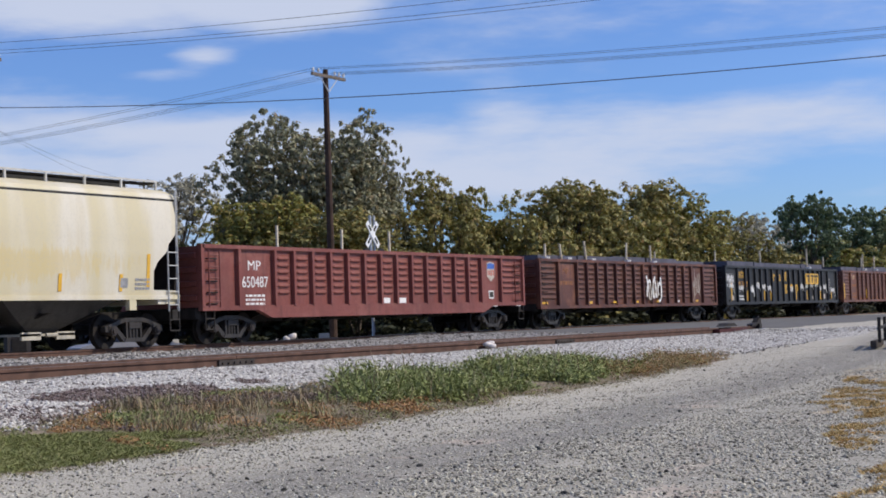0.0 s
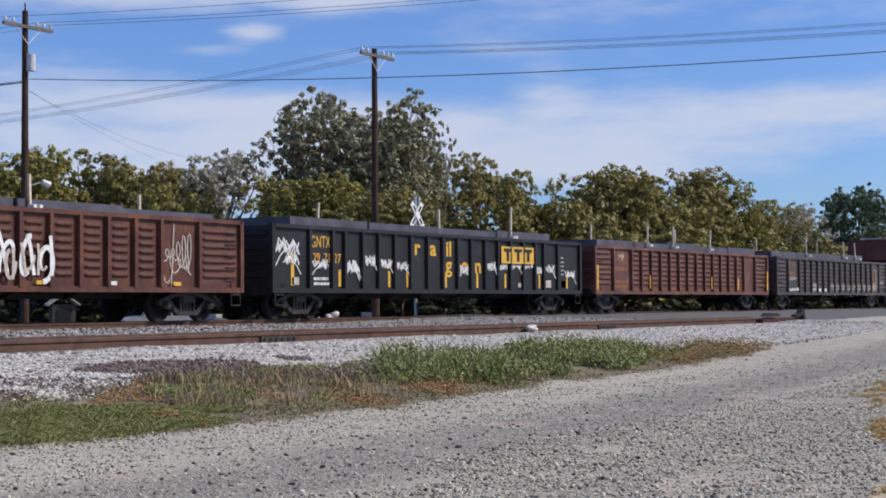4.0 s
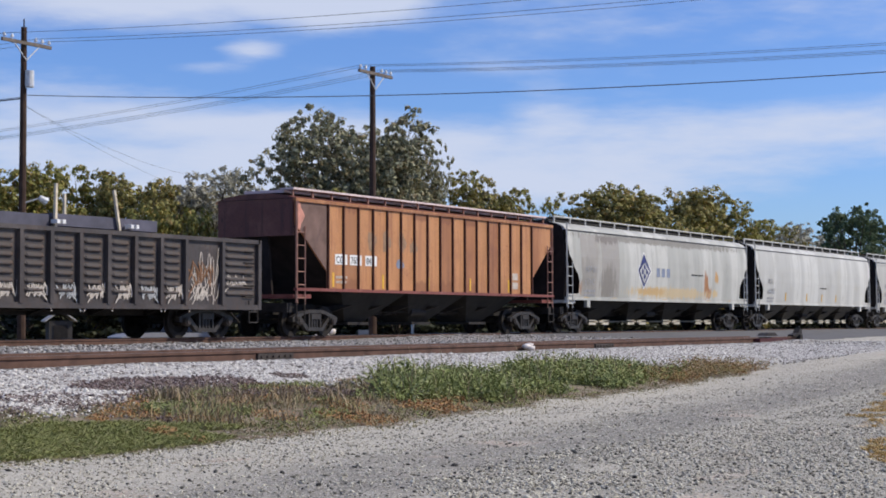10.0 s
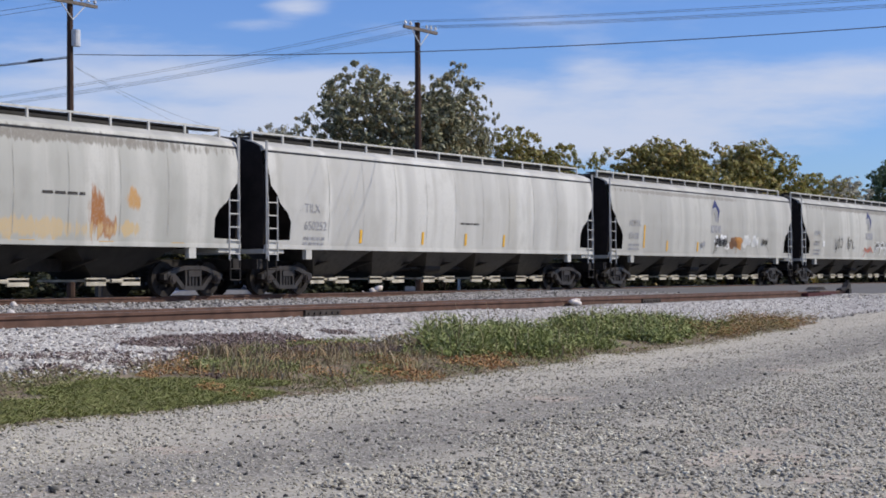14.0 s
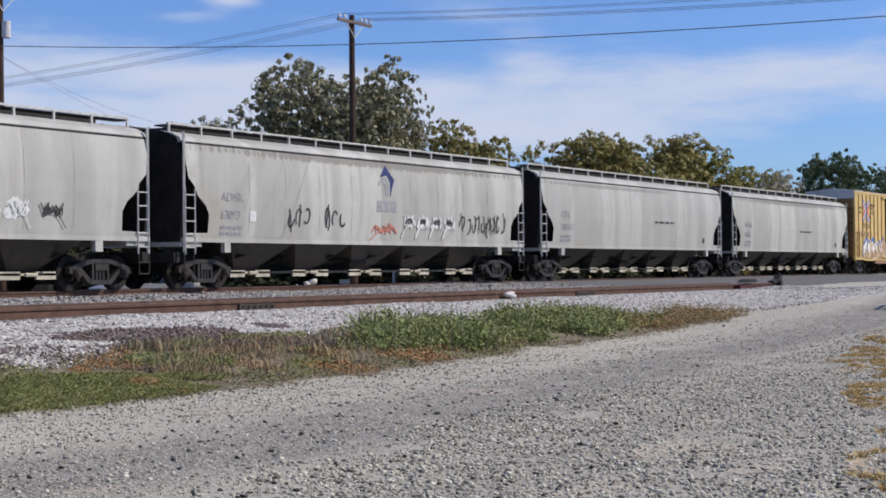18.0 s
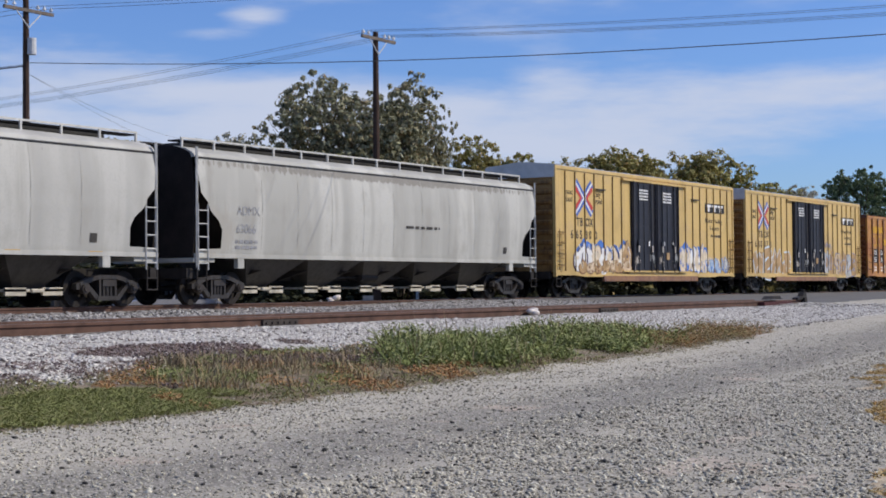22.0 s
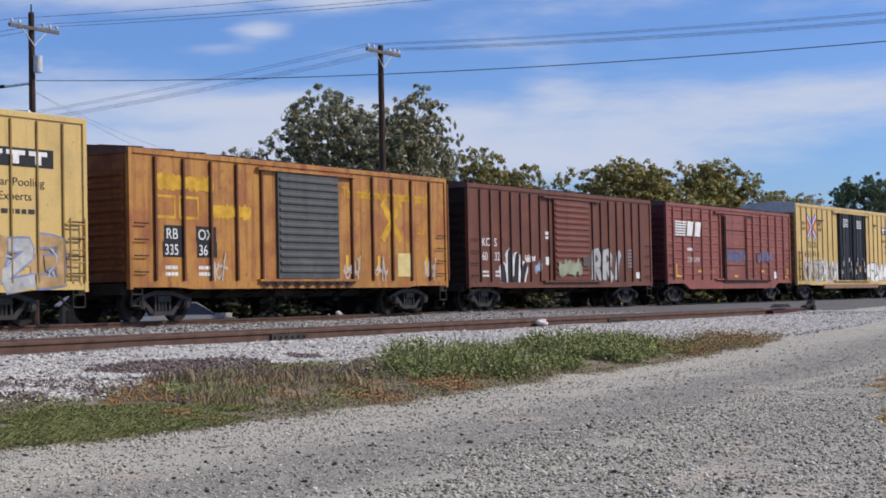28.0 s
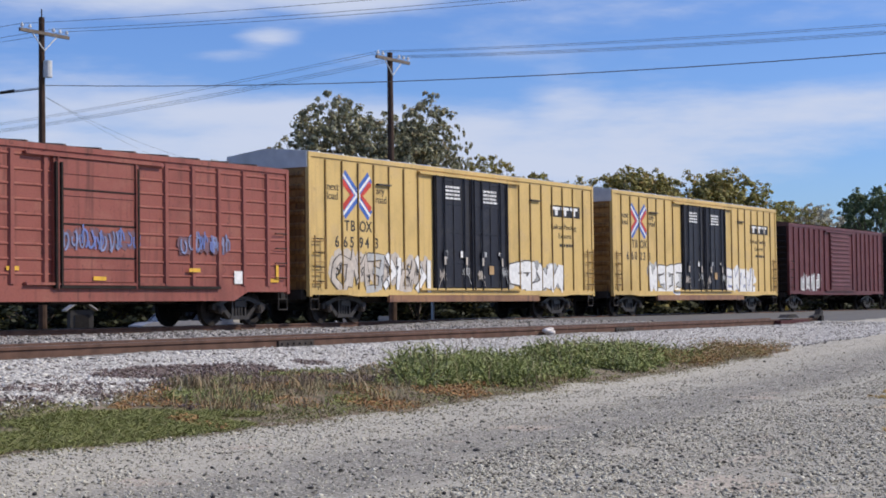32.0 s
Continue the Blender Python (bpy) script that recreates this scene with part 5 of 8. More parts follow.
def letterform(x, z, w, h, rng):
    """Centre line of one fat abstract letter."""
    kind = rng.randrange(5)
    n = 14
    if kind == 0:
        pts = [(0.1, 0), (0.1, 1), (0.9, 0.85), (0.85, 0.5), (0.15, 0.45), (0.95, 0.0)]
    elif kind == 1:
        pts = [(0.9, 0.9), (0.4, 1), (0.05, 0.5), (0.4, 0), (0.95, 0.15), (0.85, 0.5), (0.5, 0.45)]
    elif kind == 2:
        pts = [(0.05, 0), (0.3, 1), (0.5, 0.35), (0.7, 1), (0.95, 0)]
    elif kind == 3:
        pts = [(0.1, 1), (0.12, 0.1), (0.5, 0.0), (0.85, 0.15), (0.9, 1)]
    else:
        pts = [(0.9, 1), (0.1, 0.95), (0.12, 0.5), (0.75, 0.5), (0.12, 0.45), (0.1, 0), (0.95, 0.05)]
    out = []
    for i in range(len(pts) - 1):
        for k in range(4):
            f = k / 4
            out.append((x + w * (pts[i][0] * (1 - f) + pts[i + 1][0] * f + 0.04 * (rng.random() - 0.5)), z + h * (pts[i][1] * (1 - f) + pts[i + 1][1] * f + 0.03 * (rng.random() - 0.5))))
    out.append((x + w * pts[-1][0], z + h * pts[-1][1]))
    return out


def graffiti(car, x0, x1, z0, z1, y, fill, edge, letters, seed, back=None, fat=0.26, inner=None):
    """Overlapping abstract letters with an outline, patches behind and strokes of a second colour."""
    rng = random.Random(seed)
    w = (x1 - x0) / letters
    fat = min(fat, 0.30 * w, 0.24 * (z1 - z0))
    y -= 0.002
    if back:
        bb = bmesh.new()
        for i in range(letters * 4):
            blob(bb, x0 + (x1 - x0) * rng.random(), z0 + (z1 - z0) * rng.uniform(0.2, 0.85), w * rng.uniform(0.25, 0.6), (z1 - z0) * rng.uniform(0.12, 0.3), y - 0.0004 * i, rng)
        part("graffiti_cloud", bb, M[back], car, "sprayed colour patches behind graffiti")["kind"] = "stuff"
        y -= 0.0004 * letters * 4 + 0.001
    for i in range(letters):
        wide = rng.uniform(0.9, 1.25)
        pts = letterform(x0 + i * w, z0 + 0.10 + 0.1 * rng.random() * (z1 - z0), w * wide, (z1 - z0 - 0.24) * rng.uniform(0.75, 1.0), rng)
        for nm, mt, k, o in (("graffiti_outline", edge, 1.5, 0.0), ("graffiti_letter", fill if rng.random() < 0.8 or not inner else inner, 1.0, 0.024)):
            bm = bmesh.new()
            scrawl(bm, pts, fat * k, y - o)
            part(nm, bm, M[mt], car)
        y -= 0.004
    if inner:
        for i in range(letters):
            pts = letterform(x0 + (i + 0.2) * w, z0 + 0.18, w * 0.8, (z1 - z0 - 0.3) * rng.uniform(0.5, 0.9), rng)
            bm = bmesh.new()
            scrawl(bm, pts, fat * 0.35, y - 0.03)
            part("graffiti_stroke", bm, M[inner], car)


def scribble(car, x, z, w, h, y, mat, seed, n=5, line=0.045):
    """A quick looping tag: rounded strokes running along, and one long slash."""
    rng = random.Random(seed)
    bm = bmesh.new()
    k = max(2, n)
    ph, sl = rng.uniform(0, 6), rng.uniform(0.1, 0.5)
    for r in range(2):
        pts = []
        amp, turns = rng.uniform(0.28, 0.5), k * rng.uniform(0.8, 1.3)
        mid = 0.5 + 0.1 * (r - 0.5) + rng.uniform(-0.08, 0.08)
        for i in range(10 * k):
            f = i / (10 * k - 1)
            a = ph + 2 * math.pi * turns * f
            pts.append((x + w * (0.06 + 0.86 * f + 0.10 * math.cos(a)), z + h * (mid + sl * (f - 0.5) * 0.5 + amp * math.sin(a) * (0.6 + 0.4 * math.sin(5 * f + ph)))))
        scrawl(bm, pts, line, y - 0.004 - 0.002 * r)
        ph += 2.1
    for _ in range(1 + rng.randrange(2)):
        a, b = rng.uniform(0.1, 0.9), rng.uniform(-0.2, 0.35)
        scrawl(bm, [(x + w * (a + b * f), z + h * (-0.15 + 1.3 * f)) for f in (0, 0.3, 0.6, 1.0)], line * 0.8, y - 0.03)
    return part("scribbled_tag", bm, M[mat], car, "sprayed scribble, not readable")


def knot(car, x, z, w, h, y, mat, seed, line=0.05):
    """A quick dense tag: jagged strokes crossing in a knot, with a tail."""
    rng = random.Random(seed)
    bm = bmesh.new()
    for r in range(3):
        pts = []
        for i in range(7):
            f = i / 6
            pts.append((x + w * (0.12 + 0.76 * f + rng.uniform(-0.16, 0.16)), z + h * (0.5 + (0.42 if (i + r) % 2 else -0.34) * rng.uniform(0.35, 1.0))))
        fine = []
        for a, b in zip(pts, pts[1:]):
            fine += [(a[0] + (b[0] - a[0]) * f + 0.05 * h * math.sin(math.pi * f), a[1] + (b[1] - a[1]) * f) for f in (0, 0.33, 0.66)]
        scrawl(bm, fine + [pts[-1]], line * rng.uniform(0.7, 1.3), y - 0.004 - 0.010 * r)
    e = rng.choice((-0.1, 1.1))
    scrawl(bm, [(x + w * (0.5 + (e - 0.5) * f), z + h * (0.4 - 0.75 * f * f)) for f in (0, 0.3, 0.6, 1.0)], line * 0.8, y - 0.036)
    return part("scribbled_tag", bm, M[mat], car, "sprayed scribble, not readable")


def curls(car, x, z, w, h, y, mat, seed, line=0.04, n=4):
    """A loose tag: separate open curls and slanting strokes in a row."""
    rng = random.Random(seed)
    bm = bmesh.new()
    step = w / n
    for i in range(n):
        cx, cz = x + step * (i + 0.5) + rng.uniform(-0.08, 0.08) * step, z + h * rng.uniform(0.42, 0.58)
        rx, rz = step * rng.uniform(0.32, 0.48), h * rng.uniform(0.32, 0.5)
        start, sweep, lean = rng.uniform(0, 2 * math.pi), rng.uniform(3.4, 5.8) * rng.choice((-1, 1)), rng.uniform(-0.1, 0.3)
        pts = []
        for k in range(15):
            a = start + sweep * k / 14
            r = 1 - 0.35 * k / 14
            pts.append((cx + rx * r * math.cos(a) + lean * rz * r * math.sin(a), cz + rz * r * math.sin(a)))
        scrawl(bm, pts, line * rng.uniform(0.8, 1.3), y - 0.004)
        if rng.random() < 0.75:
            bx0, top = cx + step * rng.uniform(-0.35, 0.35), cz + h * rng.uniform(0.35, 0.6)
            scrawl(bm, [(bx0 + lean * h * (f - 0.5) + 0.02 * math.sin(5 * f), top - h * 0.85 * f) for f in (0, 0.35, 0.7, 1.0)], line, y - 0.014)
    return part("scribbled_tag", bm, M[mat], car, "loose sprayed scribble, not readable")


SHAPES = [
    [[(0.08, 0), (0.08, 1)], [(0.16, 0.42), (0.92, 1)], [(0.34, 0.58), (0.95, 0)]],
    [[(0.95, 0.98), (0.08, 1), (0.05, 0), (0.92, 0.02)], [(0.08, 0.5), (0.75, 0.52)]],
    [[(0.08, 0), (0.1, 1), (0.9, 0.95), (0.85, 0.5), (0.15, 0.45)]],
    [[(0.45, 1), (0.05, 0.75), (0.05, 0.25), (0.45, 0), (0.9, 0.2), (0.92, 0.75), (0.45, 1)]],
    [[(0.95, 0.9), (0.3, 1), (0.08, 0.72), (0.85, 0.38), (0.75, 0.04), (0.05, 0.08)]],
    [[(0.0, 0.95), (1.0, 1.0)], [(0.5, 0.95), (0.52, 0)]],
    [[(0.0, 1), (0.22, 0), (0.5, 0.75), (0.75, 0), (1.0, 1)]],
]


def block_piece(car, x0, x1, z0, z1, y, shapes, fills, edge, fat, seed, back=None, cracks=None, rim=0.07):
    """Large angular sprayed shapes side by side with a thick outline, over ragged patches; thin cracks of a third colour."""
    rng = random.Random(seed)
    y -= 0.002
    t = z1 - z0
    if back:
        bm = bmesh.new()
        k = 10 + int((x1 - x0) * 4)
        for i in range(k):
            blob(bm, x0 + (x1 - x0) * (i + rng.random()) / k, z0 + t * rng.uniform(0.25, 0.85), 0.28 * rng.uniform(0.7, 1.6), t * rng.uniform(0.12, 0.30), y - 0.0003 * i, rng, 11, 0.5)
        part("graffiti_cloud", bm, M[back], car, "sprayed colour patches behind graffiti")["kind"] = "stuff"
        y -= 0.0003 * k + 0.001
    w = (x1 - x0) / shapes
    for i in range(shapes):
        flip = (rng.random() < 0.5, rng.random() < 0.5)
        lean, up = rng.uniform(-0.12, 0.18), rng.uniform(-0.06, 0.06)
        cx, cw, ch = x0 + i * w + 0.04 * w, w * 0.96, t * rng.uniform(0.86, 1.0)
        runs = []
        for st in rng.choice(SHAPES):
            st = [((1 - a if flip[0] else a) + rng.uniform(-0.14, 0.14), (1 - b if flip[1] else b) + rng.uniform(-0.08, 0.08)) for a, b in st]
            pts = []
            for a, b in zip(st, st[1:]):
                pts += [(a[0] + (b[0] - a[0]) * f, a[1] + (b[1] - a[1]) * f) for f in (0, 0.5)]
            pts.append(st[-1])
            runs.append([(cx + cw * (q[0] + lean * (q[1] - 0.5)), z0 + up + ch * (0.06 + 0.88 * q[1])) for q in pts])
        for nm, mt, wd, o in (("graffiti_outline", edge, fat + 2 * rim, 0.0), ("graffiti_letter", rng.choice(fills), fat, 0.006)):
            bm = bmesh.new()
            for j, r in enumerate(runs):
                scrawl(bm, r, wd, y - o - 0.0012 * j)
            part(nm, bm, M[mt], car)
        y -= 0.003
        if cracks:
            bm = bmesh.new()
            for _ in range(3):
                px, pz = cx + cw * rng.random(), z0 + t * rng.uniform(0.1, 0.8)
                scrawl(bm, [(px, pz), (px + 0.12 * rng.uniform(-1, 1), pz + 0.14), (px + 0.2 * rng.uniform(-1, 1), pz + 0.3 * rng.uniform(0.4, 1.2))], 0.05, y - 0.009)
            part("graffiti_stroke", bm, M[cracks], car)


def bars(car, x, z, w, h, rows, y, mat, seed=1, name="small_lettering"):
    """Print too small to read."""
    rng = random.Random(seed)
    bm = bmesh.new()
    for r in range(rows):
        zz = z + h * (rows - 1 - r) / rows
        px = x
        while px < x + w:
            q = min(x + w, px + rng.uniform(0.12, 0.3) * w)
            bx(bm, px, q - 0.05 * w, y - 0.006, y - 0.001, zz, zz + 0.55 * h / rows)
            px = q
    return tagged(part(name, bm, M[mat], car), kind="stuff")


def patch(car, name, x0, x1, z0, z1, y, mat, label=""):
    return part(name, box(x0, x1, y - 0.006, y + 0.002, z0, z1), M[mat], car, label)


# ---- gondolas ----


def rib_mesh(w):
    """Pressed-out ridge with sloping ends."""
    bm = bmesh.new()
    sec = [(0.004, 0.0), (-0.058, 0.012), (-0.066, 0.04), (0.004, 0.125)]
    rows = []
    for x, f in ((-w / 2, 0.25), (-w / 2 + 0.06, 1), (w / 2 - 0.06, 1), (w / 2, 0.25)):
        rows.append([bm.verts.new((x, y * f, 0.065 + (z - 0.065) * (0.6 + 0.4 * f))) for y, z in sec])
    for p, q in zip(rows, rows[1:]):
        for j in range(4):
            bm.faces.new((p[j], q[j], q[(j + 1) % 4], p[(j + 1) % 4]))
    bm.faces.new(rows[0])
    bm.faces.new(rows[-1][::-1])
    return bm


def gondola(x0, x1, paint_mat, label, posts, flat=(), top=2.80, low=0.78, belly=None, corrugated=True, ladders=True, ribs=7, rib_low=1.18, post_w=0.075, post_d=0.12):
    car, L = car_at("gondola", x0, x1, label, "freight car")
    h = L / 2
    ys = 1.43
    bm = bmesh.new()
    bx(bm, -h + 0.05, h - 0.05, -1.40, 1.40, 1.0, 1.12)
    part("floor", bm, M["steel"], car)
    for a, b in zip(posts, posts[1:]):
        i = posts.index(a)
        panel = part("side_panel", box(a - h, b - h, -ys, -ys + 0.04, low + 0.1, top - 0.08), paint_mat, car)
        if corrugated and i not in flat:
            w = round(b - a - 0.40, 2)
            for k in range(ribs):
                put("pressed_rib", cached("rib %.2f %s" % (w, paint_mat.name), lambda: rib_mesh(w)), paint_mat, panel, at=((a + b) / 2 - h + 0.01, -ys, rib_low + 0.205 * k))
    part("far_side", box(-h, h, ys - 0.04, ys, low + 0.1, top - 0.08), paint_mat, car)
    for p in posts[1:-1]:
        bm = extr(bmesh.new(), [(p - h - post_w, -ys), (p - h - 0.75 * post_w, -ys - post_d), (p - h + 0.75 * post_w, -ys - post_d), (p - h + post_w, -ys)], "z", low + 0.12, top - 0.10)
        part("side_post", fix(bm), paint_mat, car)
        part("side_post", box(p - h - 0.05, p - h + 0.05, ys, ys + 0.1, low + 0.12, top - 0.1), paint_mat, car)
    for s in (-1, 1):
        bm = box(-h, h, s * ys - 0.10, s * ys + 0.10, top - 0.11, top)
        bx(bm, -h, h, s * ys - 0.03, s * ys + 0.12 if s > 0 else s * ys + 0.05, top - 0.15, top - 0.105)
        part("top_chord", bm, paint_mat, car)
        b = belly or 0.0
        out = [(-h, low + 0.14), (-h, low), (-h + 2.6, low), (-h + 3.3, low - b), (h - 3.3, low - b), (h - 2.6, low), (h, low), (h, low + 0.14)]
        part("side_sill", fix(extr(bmesh.new(), out, "y", s * ys - 0.09, s * ys + 0.09)), paint_mat, car)
        wall = part("end_wall", box(s * h - 0.05, s * h + 0.05, -ys, ys, low + 0.1, top - 0.05), paint_mat, car)
        for k in range(4):
            put("end_rib", cached("gon_end %d %s" % (s, paint_mat.name), lambda: extr(bmesh.new(), [(0, 0), (s * 0.12, 0.06), (s * 0.12, 0.18), (0, 0.24)], "y", -ys + 0.1, ys - 0.1)), paint_mat, wall, at=(s * h, 0, 1.2 + 0.4 * k))
        part("corner_post", box(s * h - 0.07, s * h + 0.07, -ys - 0.1, -ys + 0.06, low, top), paint_mat, car)
    if ladders:
        for x in (-h + 0.45, h - 0.45):
            for k in range(5):
                grab(car, x - 0.22, x + 0.22, -ys - 0.02, 1.15 + 0.32 * k, M["steel"])
    running_gear(car, L, 1.85)
    return car, h, -ys


def slab_load(x0, x1, car_x, top, stakes, seed, length):
    """Steel slabs that stand above the car's sides, held by timber stakes."""
    rng = random.Random(seed)
    th = tagged(new("slab_load"), "dark blue-grey steel slabs stacked in the gondola between timber stakes", "load")
    MOVERS.append((th, car_x))
    h = length / 2
    x = x0
    n = max(3, int((x1 - x0) / 3.6))
    for i in range(n):
        a, b = x0 + (x1 - x0) * i / n, x0 + (x1 - x0) * (i + 1) / n
        t = top + rng.uniform(-0.05, 0.05)
        bm = bmesh.new()
        for k in range(2):
            dx, dy = rng.uniform(-0.04, 0.04), rng.uniform(-0.04, 0.04)
            zb = 1.13 if k == 0 else t - 0.30
            zt = t - 0.31 if k == 0 else t
            bx(bm, a - h + 0.02 + dx, b - h - 0.02 + dx, -1.18 + dy, 1.18 + dy, zb, zt)
        part("slab", bm, M["slab"], th)
    for sx, tip_z, lean, side in stakes:
        bm = bmesh.new()
        base = Vector((sx - h, side * 1.27, 1.14))
        tip = Vector((sx - h + lean, side * 1.27, tip_z))
        q = [(-0.035, -0.035), (0.035, -0.035), (0.035, 0.035), (-0.035, 0.035)]
        lo = [bm.verts.new((base.x + c[0], base.y + c[1], base.z)) for c in q]
        hi = [bm.verts.new((tip.x + c[0], tip.y + c[1], tip.z)) for c in q]
        bm.faces.new(lo[::-1])
        bm.faces.new(hi)
        for j in range(4):
            bm.faces.new((lo[j], lo[(j + 1) % 4], hi[(j + 1) % 4], hi[j]))
        part("stake", bm, M["timber"], th, "pale sawn timber stake")
        bm = bmesh.new()
        for j in range(2):
            bx(bm, sx - h - 0.12 + 0.2 * j, sx - h - 0.02 + 0.2 * j, side * 1.38 - 0.10, side * 1.38 + 0.12, top - 0.22, top - 0.12)
        part("strap_end", bm, M["white"], th, "white strap end folded over the edge")
    return th


M["slab"] = plain("dark_steel_slab", (0.085, 0.080, 0.105), 0.6, 0.35, 1.6, 0.2)
M["mp_red"] = paint("oxide_red_paint", (0.225, 0.070, 0.056), (0.265, 0.10, 0.08), (0.15, 0.05, 0.04), 0.6, 0.5, 0.4)
M["old_brown"] = paint("rusted_brown_paint", (0.110, 0.042, 0.030), (0.19, 0.075, 0.042), (0.060, 0.030, 0.023), 0.7, 0.65, 0.5)
M["rust_brown"] = paint("rust_orange_brown", (0.135, 0.056, 0.041), (0.24, 0.10, 0.06), (0.07, 0.031, 0.025), 0.75, 0.6, 0.5)
M["ttx_black"] = paint("black_gondola_paint", (0.021, 0.020, 0.021), (0.042, 0.040, 0.040), (0.03, 0.025, 0.022), 0.5, 0.25, 0.35)
M["cnw_black"] = paint("faded_black_paint", (0.066, 0.056, 0.053), (0.11, 0.092, 0.083), (0.085, 0.054, 0.040), 0.7, 0.5, 0.45)
M["buff"] = plain("buff_spray", (0.55, 0.42, 0.28), 0.7, 0.25, 4)
M["grey_spray"] = plain("silver_spray", (0.42, 0.42, 0.41), 0.5, 0.3, 3)
M["blue_spray"] = plain("blue_spray", (0.07, 0.17, 0.48), 0.6, 0.3, 3)
M["tan_spray"] = plain("tan_spray", (0.42, 0.27, 0.13), 0.65, 0.3, 3)
M["black_spray"] = plain("black_spray", (0.02, 0.02, 0.022), 0.6, 0.2, 3)
M["ice_spray"] = plain("ice_blue_spray", (0.52, 0.60, 0.68), 0.6, 0.2, 4)
M["cream_spray"] = plain("cream_spray", (0.66, 0.55, 0.40), 0.65, 0.18, 4)
M["purple_spray"] = plain("dark_purple_spray", (0.07, 0.05, 0.09), 0.65, 0.25, 4)
M["brown_spray"] = plain("brown_spray", (0.20, 0.10, 0.05), 0.65, 0.25, 4)
M["dim_spray"] = plain("dark_grey_spray", (0.10, 0.09, 0.085), 0.65, 0.25, 3)
M["green_spray"] = plain("pale_green_spray", (0.27, 0.29, 0.20), 0.7, 0.3, 2)

POSTS_A = [0, 1.7, 3.5] + [3.5 + 1.01 * k for k in range(1, 14)] + [18.2, 19.95]


def all_gondolas():
    # oxide red
    car, h, y = gondola(36.75, 56.80, M["mp_red"], "oxide red ribbed steel gondola car with white lettering", POSTS_A[:-1] + [20.05], (0, 1, 15), top=2.84, low=0.95, belly=0.24, ribs=6, rib_low=1.42)
    lettering("reporting_mark", "MP", 0.42, M["white"], car, -h + 2.2, y - 0.004, 2.12, 1.25)
    lettering("car_number", "650487", 0.46, M["white"], car, -h + 1.92, y - 0.004, 1.62, 0.95)
    bars(car, -h + 2.1, 1.10, 1.0, 0.36, 3, y, "white", 3)
    ex = h - 2.95
    part("shield_emblem", fix(extr(bmesh.new(), [(ex + 0.1, 2.54), (ex + 0.4, 2.6), (ex + 0.7, 2.54), (ex + 0.7, 2.06), (ex + 0.4, 1.86), (ex + 0.1, 2.06)], "y", y - 0.006, y - 0.001)), M["white_faded"], car, "faded white and blue shield emblem")
    part("shield_band", fix(extr(bmesh.new(), [(ex + 0.13, 2.33), (ex + 0.67, 2.33), (ex + 0.67, 2.51), (ex + 0.4, 2.56), (ex + 0.13, 2.51)], "y", y - 0.014, y - 0.008)), M["blue_emblem"], car)
    for k in range(4):
        patch(car, "shield_stripe", ex + 0.16 + 0.14 * k, ex + 0.21 + 0.14 * k, 2.08, 2.28, y - 0.008, "red_emblem")
    patch(car, "data_plate", ex + 0.2, ex + 0.6, 1.22, 1.52, y, "white", "small white data plate")
    patch(car, "data_plate", ex + 0.25, ex + 0.55, 1.27, 1.47, y - 0.008, "dark_letter")
    for xx in (9.7, 10.75):
        patch(car, "white_panel", -h + xx, -h + xx + 0.5, 1.10, 1.28, y, "white")
    for s in (-1, 1):
        ladder(car, s * (h - 0.5), y - 0.1, 1.05, 2.7, 0.5, 5, M["mp_red"])
    for k in range(9):
        patch(car, "weight_mark", -h + 4.2 + 1.9 * k, -h + 4.55 + 1.9 * k, 0.92, 1.0, y - 0.08, "white")
    # brown
    car, h, y = gondola(58.30, 78.34, M["old_brown"], "rusted brown ribbed gondola car with white graffiti tag", POSTS_A[:-1] + [20.04], (1, 15))
    lettering("reporting_mark", "MP", 0.36, M["faded_orange"], car, -h + 2.25, y - 0.004, 2.2, 1.2)
    bars(car, -h + 2.0, 1.75, 1.3, 0.3, 1, y, "faded_orange", 7, "car_number")
    curls(car, -h + 10.85, 1.0, 1.85, 1.15, y - 0.115, "white", 3, 0.11, 3)
    curls(car, -h + 10.95, 1.05, 1.6, 0.9, y - 0.125, "white_faded", 9, 0.08, 3)
    for xx in (1, 16):
        a, b = POSTS_A[xx] - h, POSTS_A[xx + 1] - h
        patch(car, "rust_panel", a + 0.12, b - 0.12, 1.02, 2.62, y + 0.004, "rust_brown", "rust-orange weathered panel")
    scribble(car, -h + 16.7, 1.0, 1.3, 1.4, y - 0.01, "white_faded", 4, 4, 0.04)
    patch(car, "reflector", -h + 0.2, -h + 0.75, 0.98, 1.06, y - 0.01, "yellow")
    for k in range(6):
        patch(car, "reflector", -h + 4.6 + 2.5 * k, -h + 4.9 + 2.5 * k, 0.96, 1.06, y - 0.09, "yellow" if k != 4 else "white")
    # black with yellow lettering and scribbles
    posts = [0, 1.83, 3.03, 3.69, 4.67, 5.59, 6.53, 7.51, 8.56, 9.55, 10.54, 11.46, 12.45, 13.39, 14.31, 15.3, 16.24, 16.95, 18.1, 20.0]
    car, h, y = gondola(79.82, 99.84, M["ttx_black"], "black steel gondola car with yellow lettering and white scribbled graffiti", posts, (), corrugated=False, ladders=False, post_w=0.075, post_d=0.10)
    for t, xx in (("29", 2.05), ("71", 2.62), ("27", 3.15)):
        lettering("car_number", t, 0.40, M["orange_letter"], car, -h + xx, y - 0.004, 1.71, 0.95)
    lettering("reporting_mark", "GNTX", 0.5, M["yellow"], car, -h + 1.95, y - 0.004, 2.16, 0.72)
